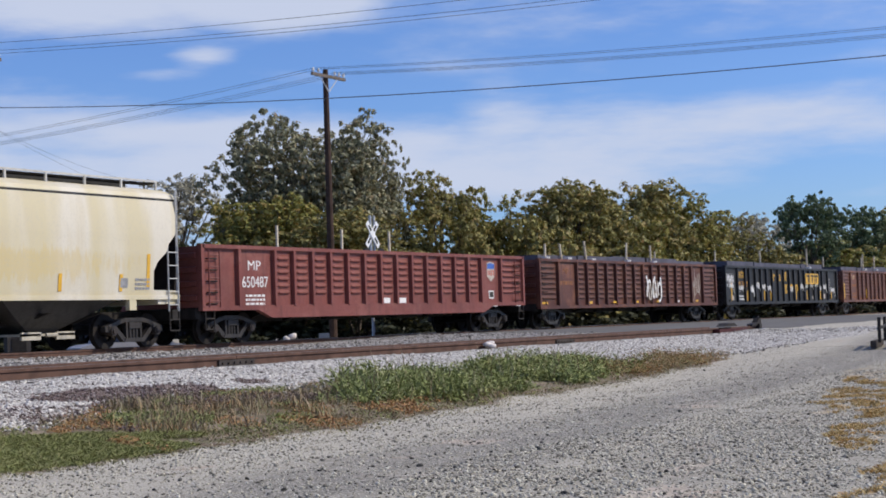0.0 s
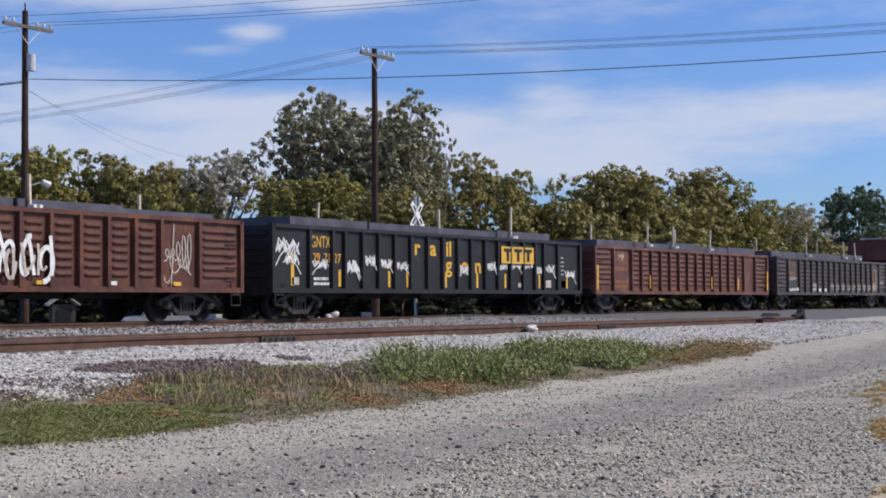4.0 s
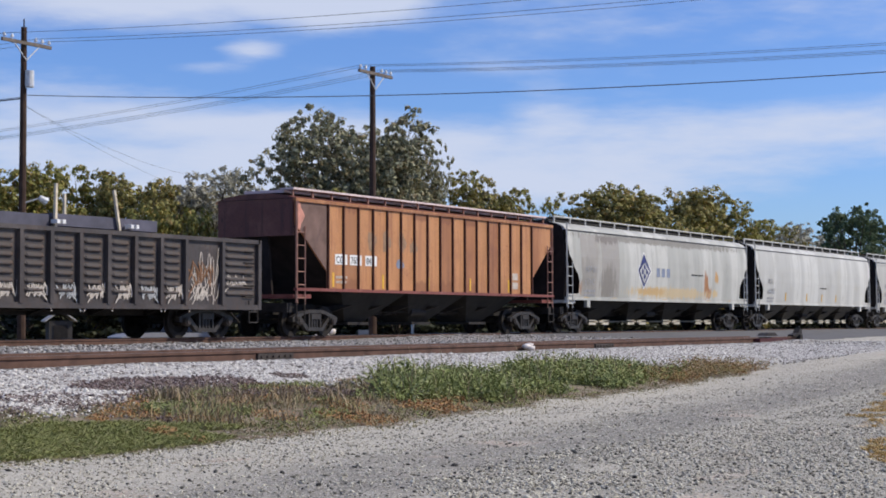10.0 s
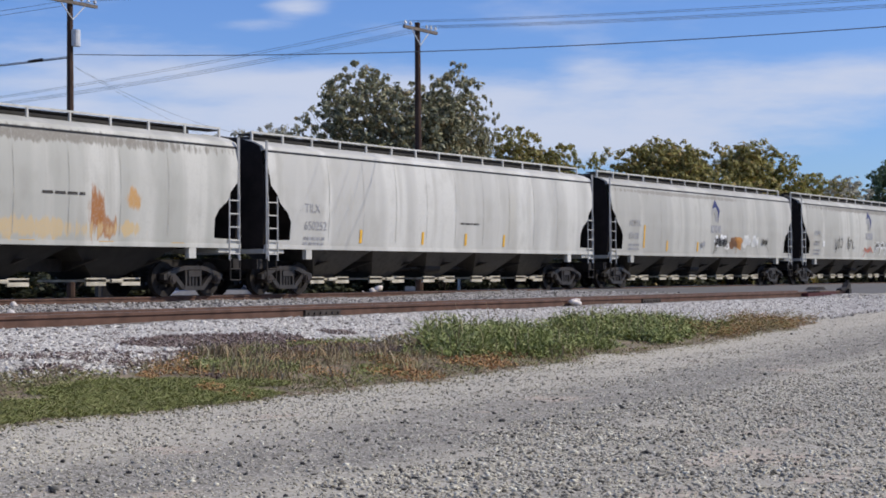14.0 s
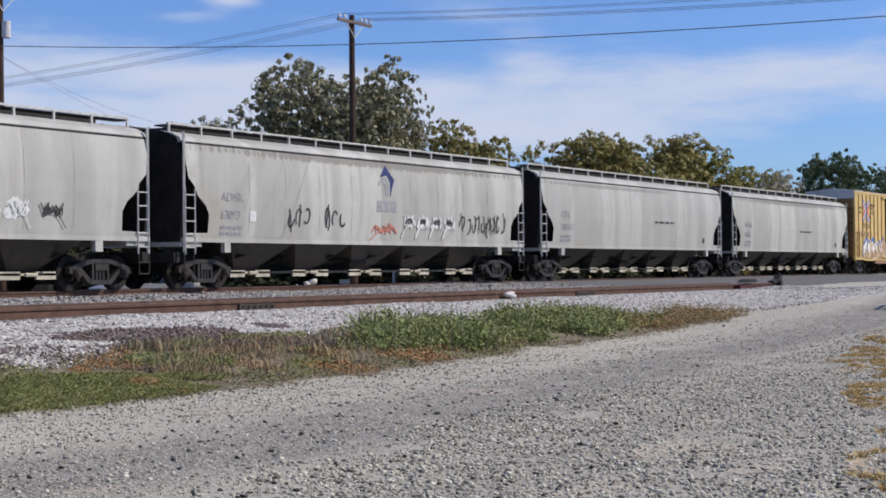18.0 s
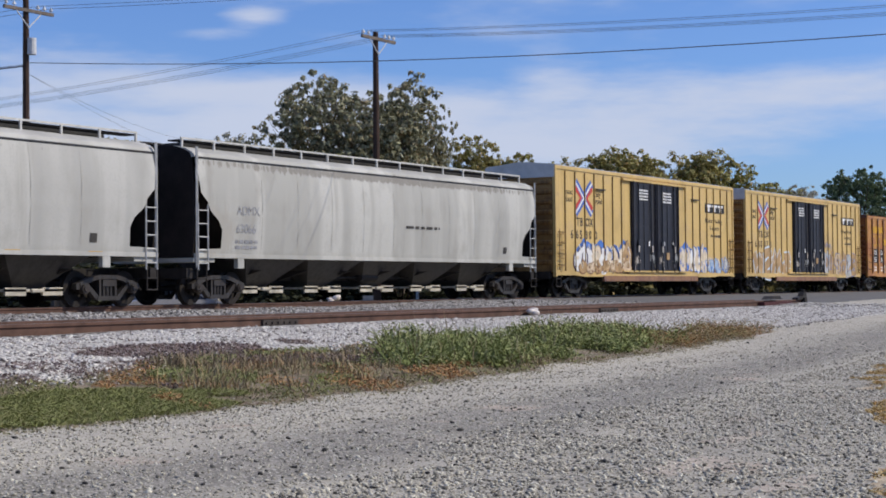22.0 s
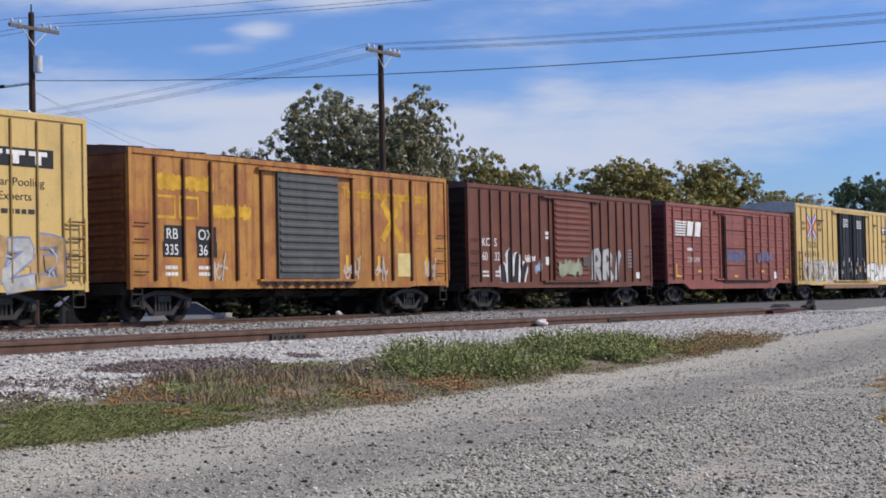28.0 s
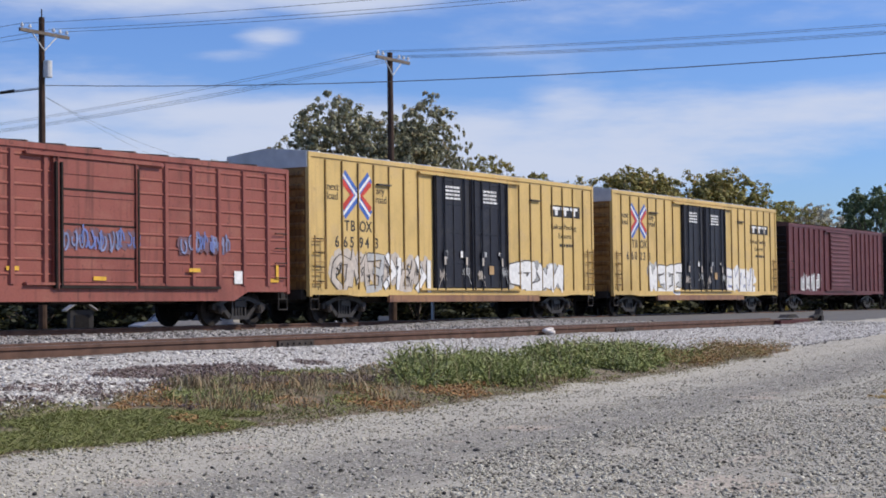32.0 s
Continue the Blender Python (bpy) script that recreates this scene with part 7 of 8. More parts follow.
def all_hoppers():
    car, h = covered_hopper(18.0, 35.74, M["cream"], "cream painted covered hopper car with yellow stains", 3, "pocket_grey", 1, 12)
    reflectors(car, h, (12.9, 15.2), 1.5, 1.95)
    reflectors(car, h, (16.3,), 1.6, 2.5)
    on_side(patch(car, "data_plate", h - 2.5, h - 2.2, 1.6, 1.85, 0, "grey_letter"))
    on_side(bars(car, h - 1.9, 1.55, 0.6, 0.35, 3, 0, "grey_letter", 22))
    car, h = covered_hopper(162.05, 181.98, M["hop_adm"], "grey covered hopper car with blue diamond emblem and rust stains", 4, "pocket_dark")
    x = -h + 7.35
    on_side(part("emblem_rim", fix(extr(bmesh.new(), [(x, 1.80), (x + 0.72, 2.57), (x, 3.42), (x - 0.72, 2.57)], "y", -0.006, 0)), M["white"], car), 0.008)
    on_side(part("emblem", fix(extr(bmesh.new(), [(x, 1.88), (x + 0.64, 2.58), (x, 3.32), (x - 0.64, 2.58)], "y", -0.006, 0)), M["navy"], car, "dark blue diamond emblem"))
    on_side(part("emblem_field", fix(extr(bmesh.new(), [(x, 2.05), (x + 0.5, 2.58), (x, 2.95), (x - 0.5, 2.58)], "y", -0.006, 0)), M["hop_white"], car), 0.018)
    for dx, dz in ((0, 0.2), (0.22, 0), (-0.22, 0), (0, -0.2)):
        bm = bmesh.new()
        blob(bm, x + dx, 2.55 + dz, 0.11, 0.12, 0, random.Random(1), 10, 0)
        on_side(part("emblem_dot", bm, M["navy"], car), 0.024)
    for k in range(3):
        on_side(part("emblem_bar", box(-h + 8.65 + 0.55 * k, -h + 9.0 + 0.55 * k, -0.005, 0, 2.36, 2.74), M["grey_blue"], car))
    for x0, x1 in ((-h + 1.25, -6.9), (-6.86, -5.12)):
        bm = bmesh.new()
        prev = None
        for z in (1.44, 1.75, 2.05, 2.3, 2.6, 3.0, 3.4, 3.7, 3.9):
            row = [bm.verts.new((q, 0, z)) for q in (x0 if z > 2.3 or x0 > -8 else x0 + 0.1, x1)]
            if prev:
                bm.faces.new((prev[0], prev[1], row[1], row[0]))
            prev = row
        on_side(part("stained_sheet", bm, M["hop_stained"], car, "grey-brown grimy side sheet"), 0.006)
    marks(car, h, "63347", "ADMX", 1.6, 2.4)
    on_side(bars(car, -h + 12.6, 2.5, 1.4, 0.12, 1, 0, "dark_letter", 23))
    for k in range(7):
        on_side(patch(car, "reflector", -h + 1.5 + 2.6 * k, -h + 2.0 + 2.6 * k, 1.33, 1.4, 0, "yellow"), 0.05)
    car, h = covered_hopper(183.0, 202.84, M["hop_white"], "white covered hopper car with grey streaks", 5)
    marks(car, h, "650252", "TILX", 1.75, 2.35)
    reflectors(car, h, (4.5, 7.9, 10.5, 13.0), 1.5, 1.9)
    on_side(bars(car, -h + 10.2, 2.2, 1.2, 0.1, 1, 0, "dark_letter", 24))
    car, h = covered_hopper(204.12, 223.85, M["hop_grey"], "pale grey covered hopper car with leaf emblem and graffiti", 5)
    marks(car, h, "63128", "ADMX", 1.65, 2.45)
    swoosh(car, -h + 10.3, 3.1, 0.44)
    for k, (x, z, w, hh, mt, n, ln) in enumerate(((10.15, 1.6, 0.75, 0.7, "white", 2, 0.10), (10.9, 1.6, 0.7, 0.65, "white", 2, 0.10), (10.3, 1.65, 1.2, 0.55, "black_spray", 3, 0.04), (12.0, 1.65, 0.6, 0.55, "brown_spray", 2, 0.08),
                                                  (12.6, 1.65, 0.6, 0.5, "rust_stain", 2, 0.09), (13.6, 1.7, 0.7, 0.6, "pale_blot", 2, 0.12), (14.5, 1.75, 0.7, 0.55, "pale_blot", 2, 0.12), (15.6, 1.75, 0.8, 0.5, "white", 2, 0.06), (8.6, 1.6, 0.5, 0.4, "grey_letter", 2, 0.04))):
        if ln > 0.07:
            bm, rg = bmesh.new(), random.Random(161 + k)
            for i in range(6):
                blob(bm, -h + x + w * rg.random(), z + hh * rg.uniform(0.2, 0.8), 0.24, 0.15, -0.0004 * i, rg, 12, 0.5)
            on_side(part("graffiti_cloud", bm, M[mt], car), 0.010)
        on_side(knot(car, -h + x, z, w, hh, 0, "dark_letter" if mt == "white" else mt, 61 + k, 0.035), 0.018 + 0.003 * k)
    reflectors(car, h, (3.0,), 1.6, 2.5)
    reflectors(car, h, (5.2, 8.3), 1.5, 1.9)
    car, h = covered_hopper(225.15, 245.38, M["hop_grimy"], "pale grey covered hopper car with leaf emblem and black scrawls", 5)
    marks(car, h, "63093", "ADMX", 1.65, 2.45)
    swoosh(car, -h + 10.4, 3.18, 0.46)
    for k, xx in enumerate((4.8, 6.75, 15.2, 16.3, 17.4)):
        on_side(curls(car, -h + xx, 1.65, 1.25, 0.8, 0, "black_spray" if k < 2 else "dark_letter", 70 + k, 0.045, 3), 0.02)
    for k in range(4):
        on_side(knot(car, -h + 11.4 + 0.9 * k, 1.75, 0.75, 0.6, 0, "white" if k % 2 else "pale_blot", 75 + k, 0.10), 0.02)
        on_side(knot(car, -h + 11.5 + 0.9 * k, 1.9, 0.5, 0.35, 0, "dark_letter", 85 + k, 0.03), 0.03)
    on_side(knot(car, -h + 9.5, 1.55, 1.5, 0.5, 0, "faded_red", 79, 0.05), 0.02)
    on_side(patch(car, "white_frame", -h + 3.0, -h + 3.3, 1.9, 2.2, 0, "pale_blot"))
    car, h = covered_hopper(246.68, 266.34, M["hop_grey"], "pale grey covered hopper car with small grey lettering", 5)
    marks(car, h, "700767", "CITX", 1.75, 2.5)
    on_side(bars(car, -h + 11.2, 2.45, 2.4, 0.16, 1, 0, "dark_letter", 25))
    on_side(patch(car, "data_plate", h - 2.6, h - 2.35, 1.62, 1.85, 0, "dark_letter"))
    for k in range(6):
        on_side(patch(car, "reflector", -h + 3.0 + 2.8 * k, -h + 3.5 + 2.8 * k, 1.33, 1.4, 0, "yellow"), 0.05)
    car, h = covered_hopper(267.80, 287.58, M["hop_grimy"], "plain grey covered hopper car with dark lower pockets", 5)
    marks(car, h, "63066", "ADMX", 1.75, 2.5)
    on_side(bars(car, -h + 10.6, 2.35, 2.2, 0.16, 1, 0, "dark_letter", 26))
    on_side(patch(car, "data_plate", h - 2.6, h - 2.35, 1.62, 1.85, 0, "dark_letter"))


M["faded_red"] = plain("faded_red_spray", (0.50, 0.20, 0.15), 0.7, 0.3, 4)
M["grey_blue"] = plain("faded_blue_lettering", (0.22, 0.25, 0.33), 0.6, 0.2, 4)
M["pale_blot"] = plain("pale_overspray", (0.66, 0.66, 0.64), 0.6, 0.1, 4)


# ---- ribbed orange hopper ----
def ribbed_hopper(x0, x1):
    mat = M["orange"]
    car, L = car_at("covered_hopper", x0, x1, "faded orange ribbed covered hopper car with rusty ends", "freight car")
    h = L / 2
    for s in (-1, 1):
        out = [(-h + 0.1, 4.08), (-h + 0.1, 3.35), (-h + 1.75, 1.95), (-h + 1.75, 1.42), (h - 1.75, 1.42), (h - 1.75, 1.95), (h - 0.1, 3.35), (h - 0.1, 4.08)]
        part("side_sheet", fix(extr(bmesh.new(), out, "y", s * 1.40, s * 1.44)), mat, car)
        part("side_sill", box(-h + 0.05, h - 0.05, s * 1.47 - 0.06, s * 1.47 + 0.06, 1.36, 1.45), M["mp_red"], car)
        part("top_chord", box(-h + 0.05, h - 0.05, s * 1.45 - 0.06, s * 1.45 + 0.06, 4.02, 4.12), mat, car)
    n = 16
    rng = random.Random(71)
    step = (L - 3.5) / n
    for i in range(n + 1):
        x = -h + 1.75 + step * i
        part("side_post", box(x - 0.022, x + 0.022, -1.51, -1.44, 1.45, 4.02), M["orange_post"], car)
        if i < n:
            part("side_panel", box(x + 0.03, x + step - 0.03, -1.4445, -1.438, 1.46, 4.01), M[rng.choice(("orange", "orange_pale", "orange_pale", "orange_brown"))], car)
    for s in (-1, 1):
        if s < 0:
            part("dark_corner", fix(extr(bmesh.new(), [(s * (h - 0.11), 4.0), (s * (h - 0.11), 3.36), (s * (h - 1.7), 2.0), (s * (h - 1.7), 4.0)], "y", -1.448, -1.441)), M["corner_brown"], car, "grey-brown rusted corner of the side sheet")
            bm = bmesh.new()
            blob(bm, -h + 0.32, 3.6, 0.18, 0.38, -1.451, random.Random(2), 12, 0.5)
            part("rust_bloom", bm, M["rust_bloom"], car, "pale pink rust bloom on the corner")
        part("end_sheet", box(s * (h - 0.05) - 0.05, s * (h - 0.05) + 0.05, -1.4, 1.4, 3.0, 4.1), M["rust_dark"], car)
        # slope sheet and end frame take the same painted end shade
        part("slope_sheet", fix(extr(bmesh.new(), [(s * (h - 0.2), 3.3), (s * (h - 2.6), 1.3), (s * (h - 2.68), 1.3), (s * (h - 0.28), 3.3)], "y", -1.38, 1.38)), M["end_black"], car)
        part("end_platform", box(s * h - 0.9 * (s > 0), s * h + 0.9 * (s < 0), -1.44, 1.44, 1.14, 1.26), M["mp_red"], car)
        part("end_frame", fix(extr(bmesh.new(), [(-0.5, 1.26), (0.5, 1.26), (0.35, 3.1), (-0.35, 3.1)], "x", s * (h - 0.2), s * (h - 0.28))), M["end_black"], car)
        ladder(car, s * (h - 0.10), -1.49, 1.0, 4.1, 0.05, 1, M["rust_pale"])
        ladder(car, s * (h - 0.30), -1.50, 0.95, 3.3, 0.42, 6, M["rust_pale"])
    bm = extr(bmesh.new(), [(-1.42, 4.12), (-1.2, 4.2), (-0.6, 4.28), (0, 4.3), (0.6, 4.28), (1.2, 4.2), (1.42, 4.12)], "x", -h + 0.05, h - 0.05)
    part("roof", fix(bm), M["rust_dark"], car)
    for i in range(4):
        a = -h + 0.4 + (L - 0.8) * i / 4
        part("hatch_cover", box(a + 0.05, a + (L - 0.8) / 4 - 0.05, -0.75, 0.75, 4.33, 4.42), M["hatch_pink"], car, "pale sun-bleached hatch cover")
    for i in range(17):
        x = -h + 0.3 + (L - 0.6) * i / 16
        part("rail_post", box(x - 0.03, x + 0.03, -1.22, -1.17, 4.12, 4.40), M["rust_pale"], car)
    part("running_board", box(-h + 0.2, h - 0.2, -1.30, -0.8, 4.39, 4.45), M["hatch_pink"], car)
    a, b = -h + 2.6, h - 2.6
    for k in range(3):
        c = a + (k + 0.5) * (b - a) / 3
        w = (b - a) / 3
        bm = bmesh.new()
        up = [(c - w / 2 + 0.02, -1.36), (c + w / 2 - 0.02, -1.36), (c + w / 2 - 0.02, 1.36), (c - w / 2 + 0.02, 1.36)]
        lo = [(c - 0.5, -0.5), (c + 0.5, -0.5), (c + 0.5, 0.5), (c - 0.5, 0.5)]
        u, l = [bm.verts.new((*p, 1.38)) for p in up], [bm.verts.new((*p, 0.42)) for p in lo]
        bm.faces.new(u)
        bm.faces.new(l[::-1])
        for i in range(4):
            bm.faces.new((l[i], l[(i + 1) % 4], u[(i + 1) % 4], u[i]))
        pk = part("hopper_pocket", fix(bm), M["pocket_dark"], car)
        part("outlet_gate", box(c - 0.6, c + 0.6, -0.7, 0.7, 0.34, 0.43), M["steel"], pk)
    for k, (t, x) in enumerate((("CG", 2.15), ("765", 2.95), ("842", 3.82))):
        patch(car, "number_panel", -h + x, -h + x + 0.66, 2.2, 2.52, -1.448, "white")
        lettering("car_number", t, 0.30, M["dark_letter"], car, -h + x + 0.05, -1.456, 2.25, 0.95)
    for k, (x, z, rx, rz) in enumerate(((4.2, 3.0, 0.25, 0.3), (5.05, 3.0, 0.25, 0.33), (6.0, 3.0, 0.22, 0.33), (6.7, 2.9, 0.25, 0.2), (5.9, 2.3, 0.26, 0.16))):
        bm = bmesh.new()
        blob(bm, -h + x, z, rx, rz, -1.449, random.Random(k), 14, 0.4)
        part("faded_emblem", bm, M["faded_grey"] if k < 4 else M["grey_blue"], car)
    for xx in (2.0, 4.8, 7.6, 10.4, 13.2):
        patch(car, "reflector", -h + xx, -h + xx + 0.10, 1.5, 1.95, -1.448, "yellow")
    for z0 in (1.62, 1.95):
        patch(car, "white_frame", -h + 13.55, -h + 13.95, z0, z0 + 0.25, -1.448, "white_faded")
    bars(car, -h + 2.2, 1.62, 0.6, 0.3, 2, -1.448, "white_faded", 63)
    running_gear(car, L, 1.6, (0.66, 0.98))


M["orange"] = tank_paint("faded_orange_paint", (0.49, 0.235, 0.11), (0.40, 0.175, 0.08), (0.20, 0.085, 0.05), [(5.6, 2.9, 1.8, 1.6, (0.30, 0.125, 0.055), 0.7), (-5.2, 2.9, 1.2, 1.4, (0.34, 0.16, 0.075), 0.7), (-1.0, 1.6, 8, 0.25, (0.24, 0.10, 0.05), 0.7), (0, 3.95, 9, 0.2, (0.22, 0.09, 0.05), 0.7)])
M["orange_pale"] = paint("sun_bleached_orange_panel", (0.52, 0.245, 0.105), (0.44, 0.20, 0.088), (0.30, 0.125, 0.06), 0.65, 0.5, 0.55)
M["orange_brown"] = paint("browned_orange_panel", (0.38, 0.165, 0.075), (0.31, 0.13, 0.065), (0.21, 0.085, 0.048), 0.7, 0.5, 0.55)
# posts darker than the panels: their shadow line is in the colour
M["orange_post"] = plain("shade_brown_post", (0.09, 0.035, 0.024), 0.75, 0.3, 4)
M["corner_brown"] = plain("grey_brown_sheet", (0.17, 0.105, 0.085), 0.75, 0.3, 2)
M["rust_bloom"] = plain("pink_rust", (0.52, 0.24, 0.18), 0.8, 0.25, 4)
M["faded_grey"] = plain("faded_grey_emblem", (0.30, 0.19, 0.12), 0.75, 0.2, 4)
M["white_faded"] = plain("faded_white_lettering", (0.50, 0.44, 0.38), 0.7, 0.2, 6)
M["rust_dark"] = paint("dark_rust", (0.13, 0.045, 0.035), (0.18, 0.07, 0.05), (0.07, 0.03, 0.025), 0.8, 0.5, 0.5)
M["rust_pale"] = plain("pale_rusty_rail", (0.30, 0.16, 0.12), 0.8, 0.25, 4)
M["hatch_pink"] = plain("bleached_hatch", (0.62, 0.50, 0.48), 0.7, 0.15, 3)
# pocket colour with the shade below the sill painted in
M["pocket_dark"] = plain("shade_black_pocket", (0.022, 0.02, 0.018), 0.8, 0.3, 3)


# ---- boxcars ----
def boxcar(x0, x1, mat, label, top, low, ribs, doors, door_mat, roof_mat, end_mat, inset=1.75, rib_w=0.05, rib_d=0.055, wide=False, belly=0.0, ladders=True, gap=0.14, rib_mat=None, gable_h=0.14):
    car, L = car_at("boxcar", x0, x1, label, "freight car")
    h = L / 2
    yb = -1.47
    d0, d1 = doors[0] - h, doors[-1] - h
    for s in (-1, 1):
        part("side_sheet", box(-h, h, s * 1.47 - 0.03, s * 1.47 + 0.03, low + 0.18, top - 0.1), mat, car)
        if wide and s < 0:
            for k in range(9):
                z = low + 0.42 + (top - low - 0.75) * k / 8
                put("pressed_line", cached("line %.2f" % L, lambda: extr(bmesh.new(), [(0.0, 0.0), (-0.03, 0.025), (-0.03, 0.05), (0.0, 0.08)], "x", -h + 0.05, h - 0.05)), mat, car, at=(0, -1.498, z))
        out = [(-h, low + 0.2), (-h, low + 0.05), (-h + 1.9, low + 0.05), (-h + 2.5, low - belly), (h - 2.5, low - belly), (h - 1.9, low + 0.05), (h, low + 0.05), (h, low + 0.2)]
        part("side_sill", fix(extr(bmesh.new(), out, "y", s * 1.47 - 0.06, s * 1.47 + 0.06)), mat, car)
        part("eave", box(-h, h, s * 1.49 - 0.05, s * 1.49 + 0.05, top - 0.13, top), mat, car)
    for x in ribs:
        if d0 - 0.05 < x - h < d1 + 0.05:
            continue
        if wide:
            bm = extr(bmesh.new(), [(x - h - 0.10, -1.50), (x - h - 0.06, -1.57), (x - h + 0.06, -1.57), (x - h + 0.10, -1.50)], "z", low + 0.22, top - 0.18)
        else:
            bm = box(x - h - rib_w / 2, x - h + rib_w / 2, -1.50 - rib_d, -1.50, low + 0.22, top - 0.18)
        # rib_mat, where given, is a darker paint for the ribs' shaded side
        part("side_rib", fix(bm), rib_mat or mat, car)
    # doors
    for k, (a, b) in enumerate(zip(doors, doors[1:])):
        bm = box(a - h + 0.03, b - h - 0.03, -1.58, -1.50, low + 0.28, top - 0.30)
        dr = part("door", bm, door_mat, car)
        n = gap if isinstance(gap, list) else None
        bits = []

        def bar(make):
            b = bmesh.new()
            make(b)
            bits.append(part("door_bar", fix(b), door_mat, dr))
        if door_mat == M["door_black"]:
            for f in (0.0, 0.22, 0.50, 0.76, 0.97):
                z = low + 0.30 + (top - low - 0.62) * f
                bar(lambda m: bx(m, a - h + 0.05, b - h - 0.05, -1.60, -1.575, z, z + 0.05))
            for f in (0.03, 0.24, 0.76, 0.96):
                x = a - h + (b - a) * f
                bar(lambda m: rod(m, (x, -1.63, low + 0.2), (x, -1.63, top - 0.28), 0.03, 6))
            for f in (0.06, 0.50, 0.94):
                x = a - h + (b - a) * f
                bar(lambda m: bx(m, x - 0.03, x + 0.03, -1.605, -1.575, low + 0.3, top - 0.32))
            for f in (0.24, 0.76):
                x = a - h + (b - a) * f
                bar(lambda m: bx(m, x - 0.1, x + 0.1, -1.65, -1.60, low + 1.3, low + 1.5))
        elif door_mat == M["mp_red"] or door_mat == M["ns_red"]:
            for f in (0.10, 0.33, 0.52, 0.70, 0.88):
                z = low + 0.30 + (top - low - 0.62) * f
                bar(lambda m: bx(m, a - h + 0.06, b - h - 0.06, -1.60, -1.575, z, z + 0.03))
            for f in (0.05, 0.95):
                x = a - h + (b - a) * f
                bar(lambda m: rod(m, (x, -1.62, low + 0.1), (x, -1.62, top - 0.28), 0.025, 6))
        else:
            n = 13
            for i in range(n):
                z = low + 0.45 + (top - low - 1.0) * i / (n - 1)
                bar(lambda m: extr(m, [(-1.578, z), (-1.62, z + 0.02), (-1.62, z + 0.08), (-1.578, z + 0.13)], "x", a - h + 0.10, b - h - 0.10))
    bm = box(d0 - 0.9, d1 + 0.9, -1.63, -1.50, low + 0.20, low + 0.26)
    part("door_track", bm, mat, car)
    part("door_track", box(d0 - 0.9, d1 + 0.9, -1.63, -1.50, top - 0.28, top - 0.21), mat, car)
    for s in (-1, 1):
        wall = part("end_wall", box(s * (h - 0.03) - 0.03, s * (h - 0.03) + 0.03, -1.45, 1.45, low + 0.2, top - 0.02), end_mat, car)
        n = 9
        for i in range(n):
            z = low + 0.45 + (top - low - 1.2) * i / (n - 1)
            put("end_rib", cached("end_rib %d %s" % (s, end_mat.name), lambda: extr(bmesh.new(), [(-0.002 * s, 0), (s * 0.08, 0.06), (s * 0.08, 0.14), (-0.002 * s, 0.2)], "y", -1.38, 1.38)), end_mat, wall, at=(s * h, 0, z))
        gable = [(-1.5, top - gable_h), (-1.5, top), (0, top + 0.17), (1.5, top), (1.5, top - gable_h)]
        part("roof_end", fix(extr(bmesh.new(), gable, "x", s * (h - 0.02), s * (h + 0.05))), roof_mat, car)
        part("corner_post", box(s * (h - 0.05) - 0.06, s * (h - 0.05) + 0.06, -1.545, -1.42, low, top), mat, car)
    bm = extr(bmesh.new(), [(-1.5, top), (-1.5, top + 0.02), (0, top + 0.17), (1.5, top + 0.02), (1.5, top)], "x", -h + 0.03, h - 0.03)
    for i in range(int(L / 1.25)):
        x = -h + 0.6 + 1.25 * i
        extr(bm, [(-1.5, top + 0.02), (-1.48, top + 0.06), (0, top + 0.21), (1.48, top + 0.06), (1.5, top + 0.02)], "x", x - 0.04, x + 0.04)
    part("roof", fix(bm), roof_mat, car)
    if ladders:
        for s in (-1, 1):
            for k in range(4):
                x = s * (h - 0.42)
                grab(car, x - 0.24, x + 0.24, -1.54, low + 0.45 + 0.42 * k, M["steel"])
    running_gear(car, L, inset)
    return car, h


M["tbox"] = paint("yellow_boxcar_paint", (0.64, 0.445, 0.165), (0.60, 0.42, 0.18), (0.48, 0.32, 0.13), 0.55, 0.35, 0.25)
M["door_black"] = paint("black_door_paint", (0.018, 0.018, 0.026), (0.05, 0.045, 0.045), (0.04, 0.035, 0.03), 0.5, 0.3, 0.3)
M["galv_roof"] = plain("galvanised_roof", (0.52, 0.52, 0.51), 0.55, 0.15, 2, 0.1)
M["rbox"] = paint("rusted_yellow_orange_paint", (0.47, 0.225, 0.055), (0.36, 0.135, 0.045), (0.22, 0.078, 0.035), 0.7, 0.75, 0.6)
# orange ribs browned to paint in their shading
M["rbox_rib"] = paint("shade_brown_orange_rib", (0.15, 0.055, 0.022), (0.13, 0.05, 0.025), (0.08, 0.035, 0.02), 0.75, 0.6, 0.5)
M["rbox_end"] = paint("rusted_orange_end", (0.24, 0.095, 0.035), (0.16, 0.06, 0.03), (0.06, 0.03, 0.02), 0.75, 0.6, 0.6)
M["grey_door"] = paint("dark_grey_door_paint", (0.085, 0.088, 0.085), (0.12, 0.115, 0.105), (0.06, 0.055, 0.05), 0.6, 0.4, 0.4)
M["kcs"] = paint("dull_brown_paint", (0.155, 0.055, 0.033), (0.185, 0.068, 0.036), (0.085, 0.038, 0.028), 0.7, 0.5, 0.4)
# brown ribs darkened the same way, shade held in the paint
M["kcs_rib"] = paint("shade_brown_rib", (0.075, 0.03, 0.022), (0.10, 0.042, 0.028), (0.05, 0.024, 0.02), 0.75, 0.5, 0.5)
M["kcs_door"] = paint("red_brown_door_paint", (0.185, 0.056, 0.034), (0.19, 0.075, 0.045), (0.10, 0.04, 0.03), 0.7, 0.5, 0.4)
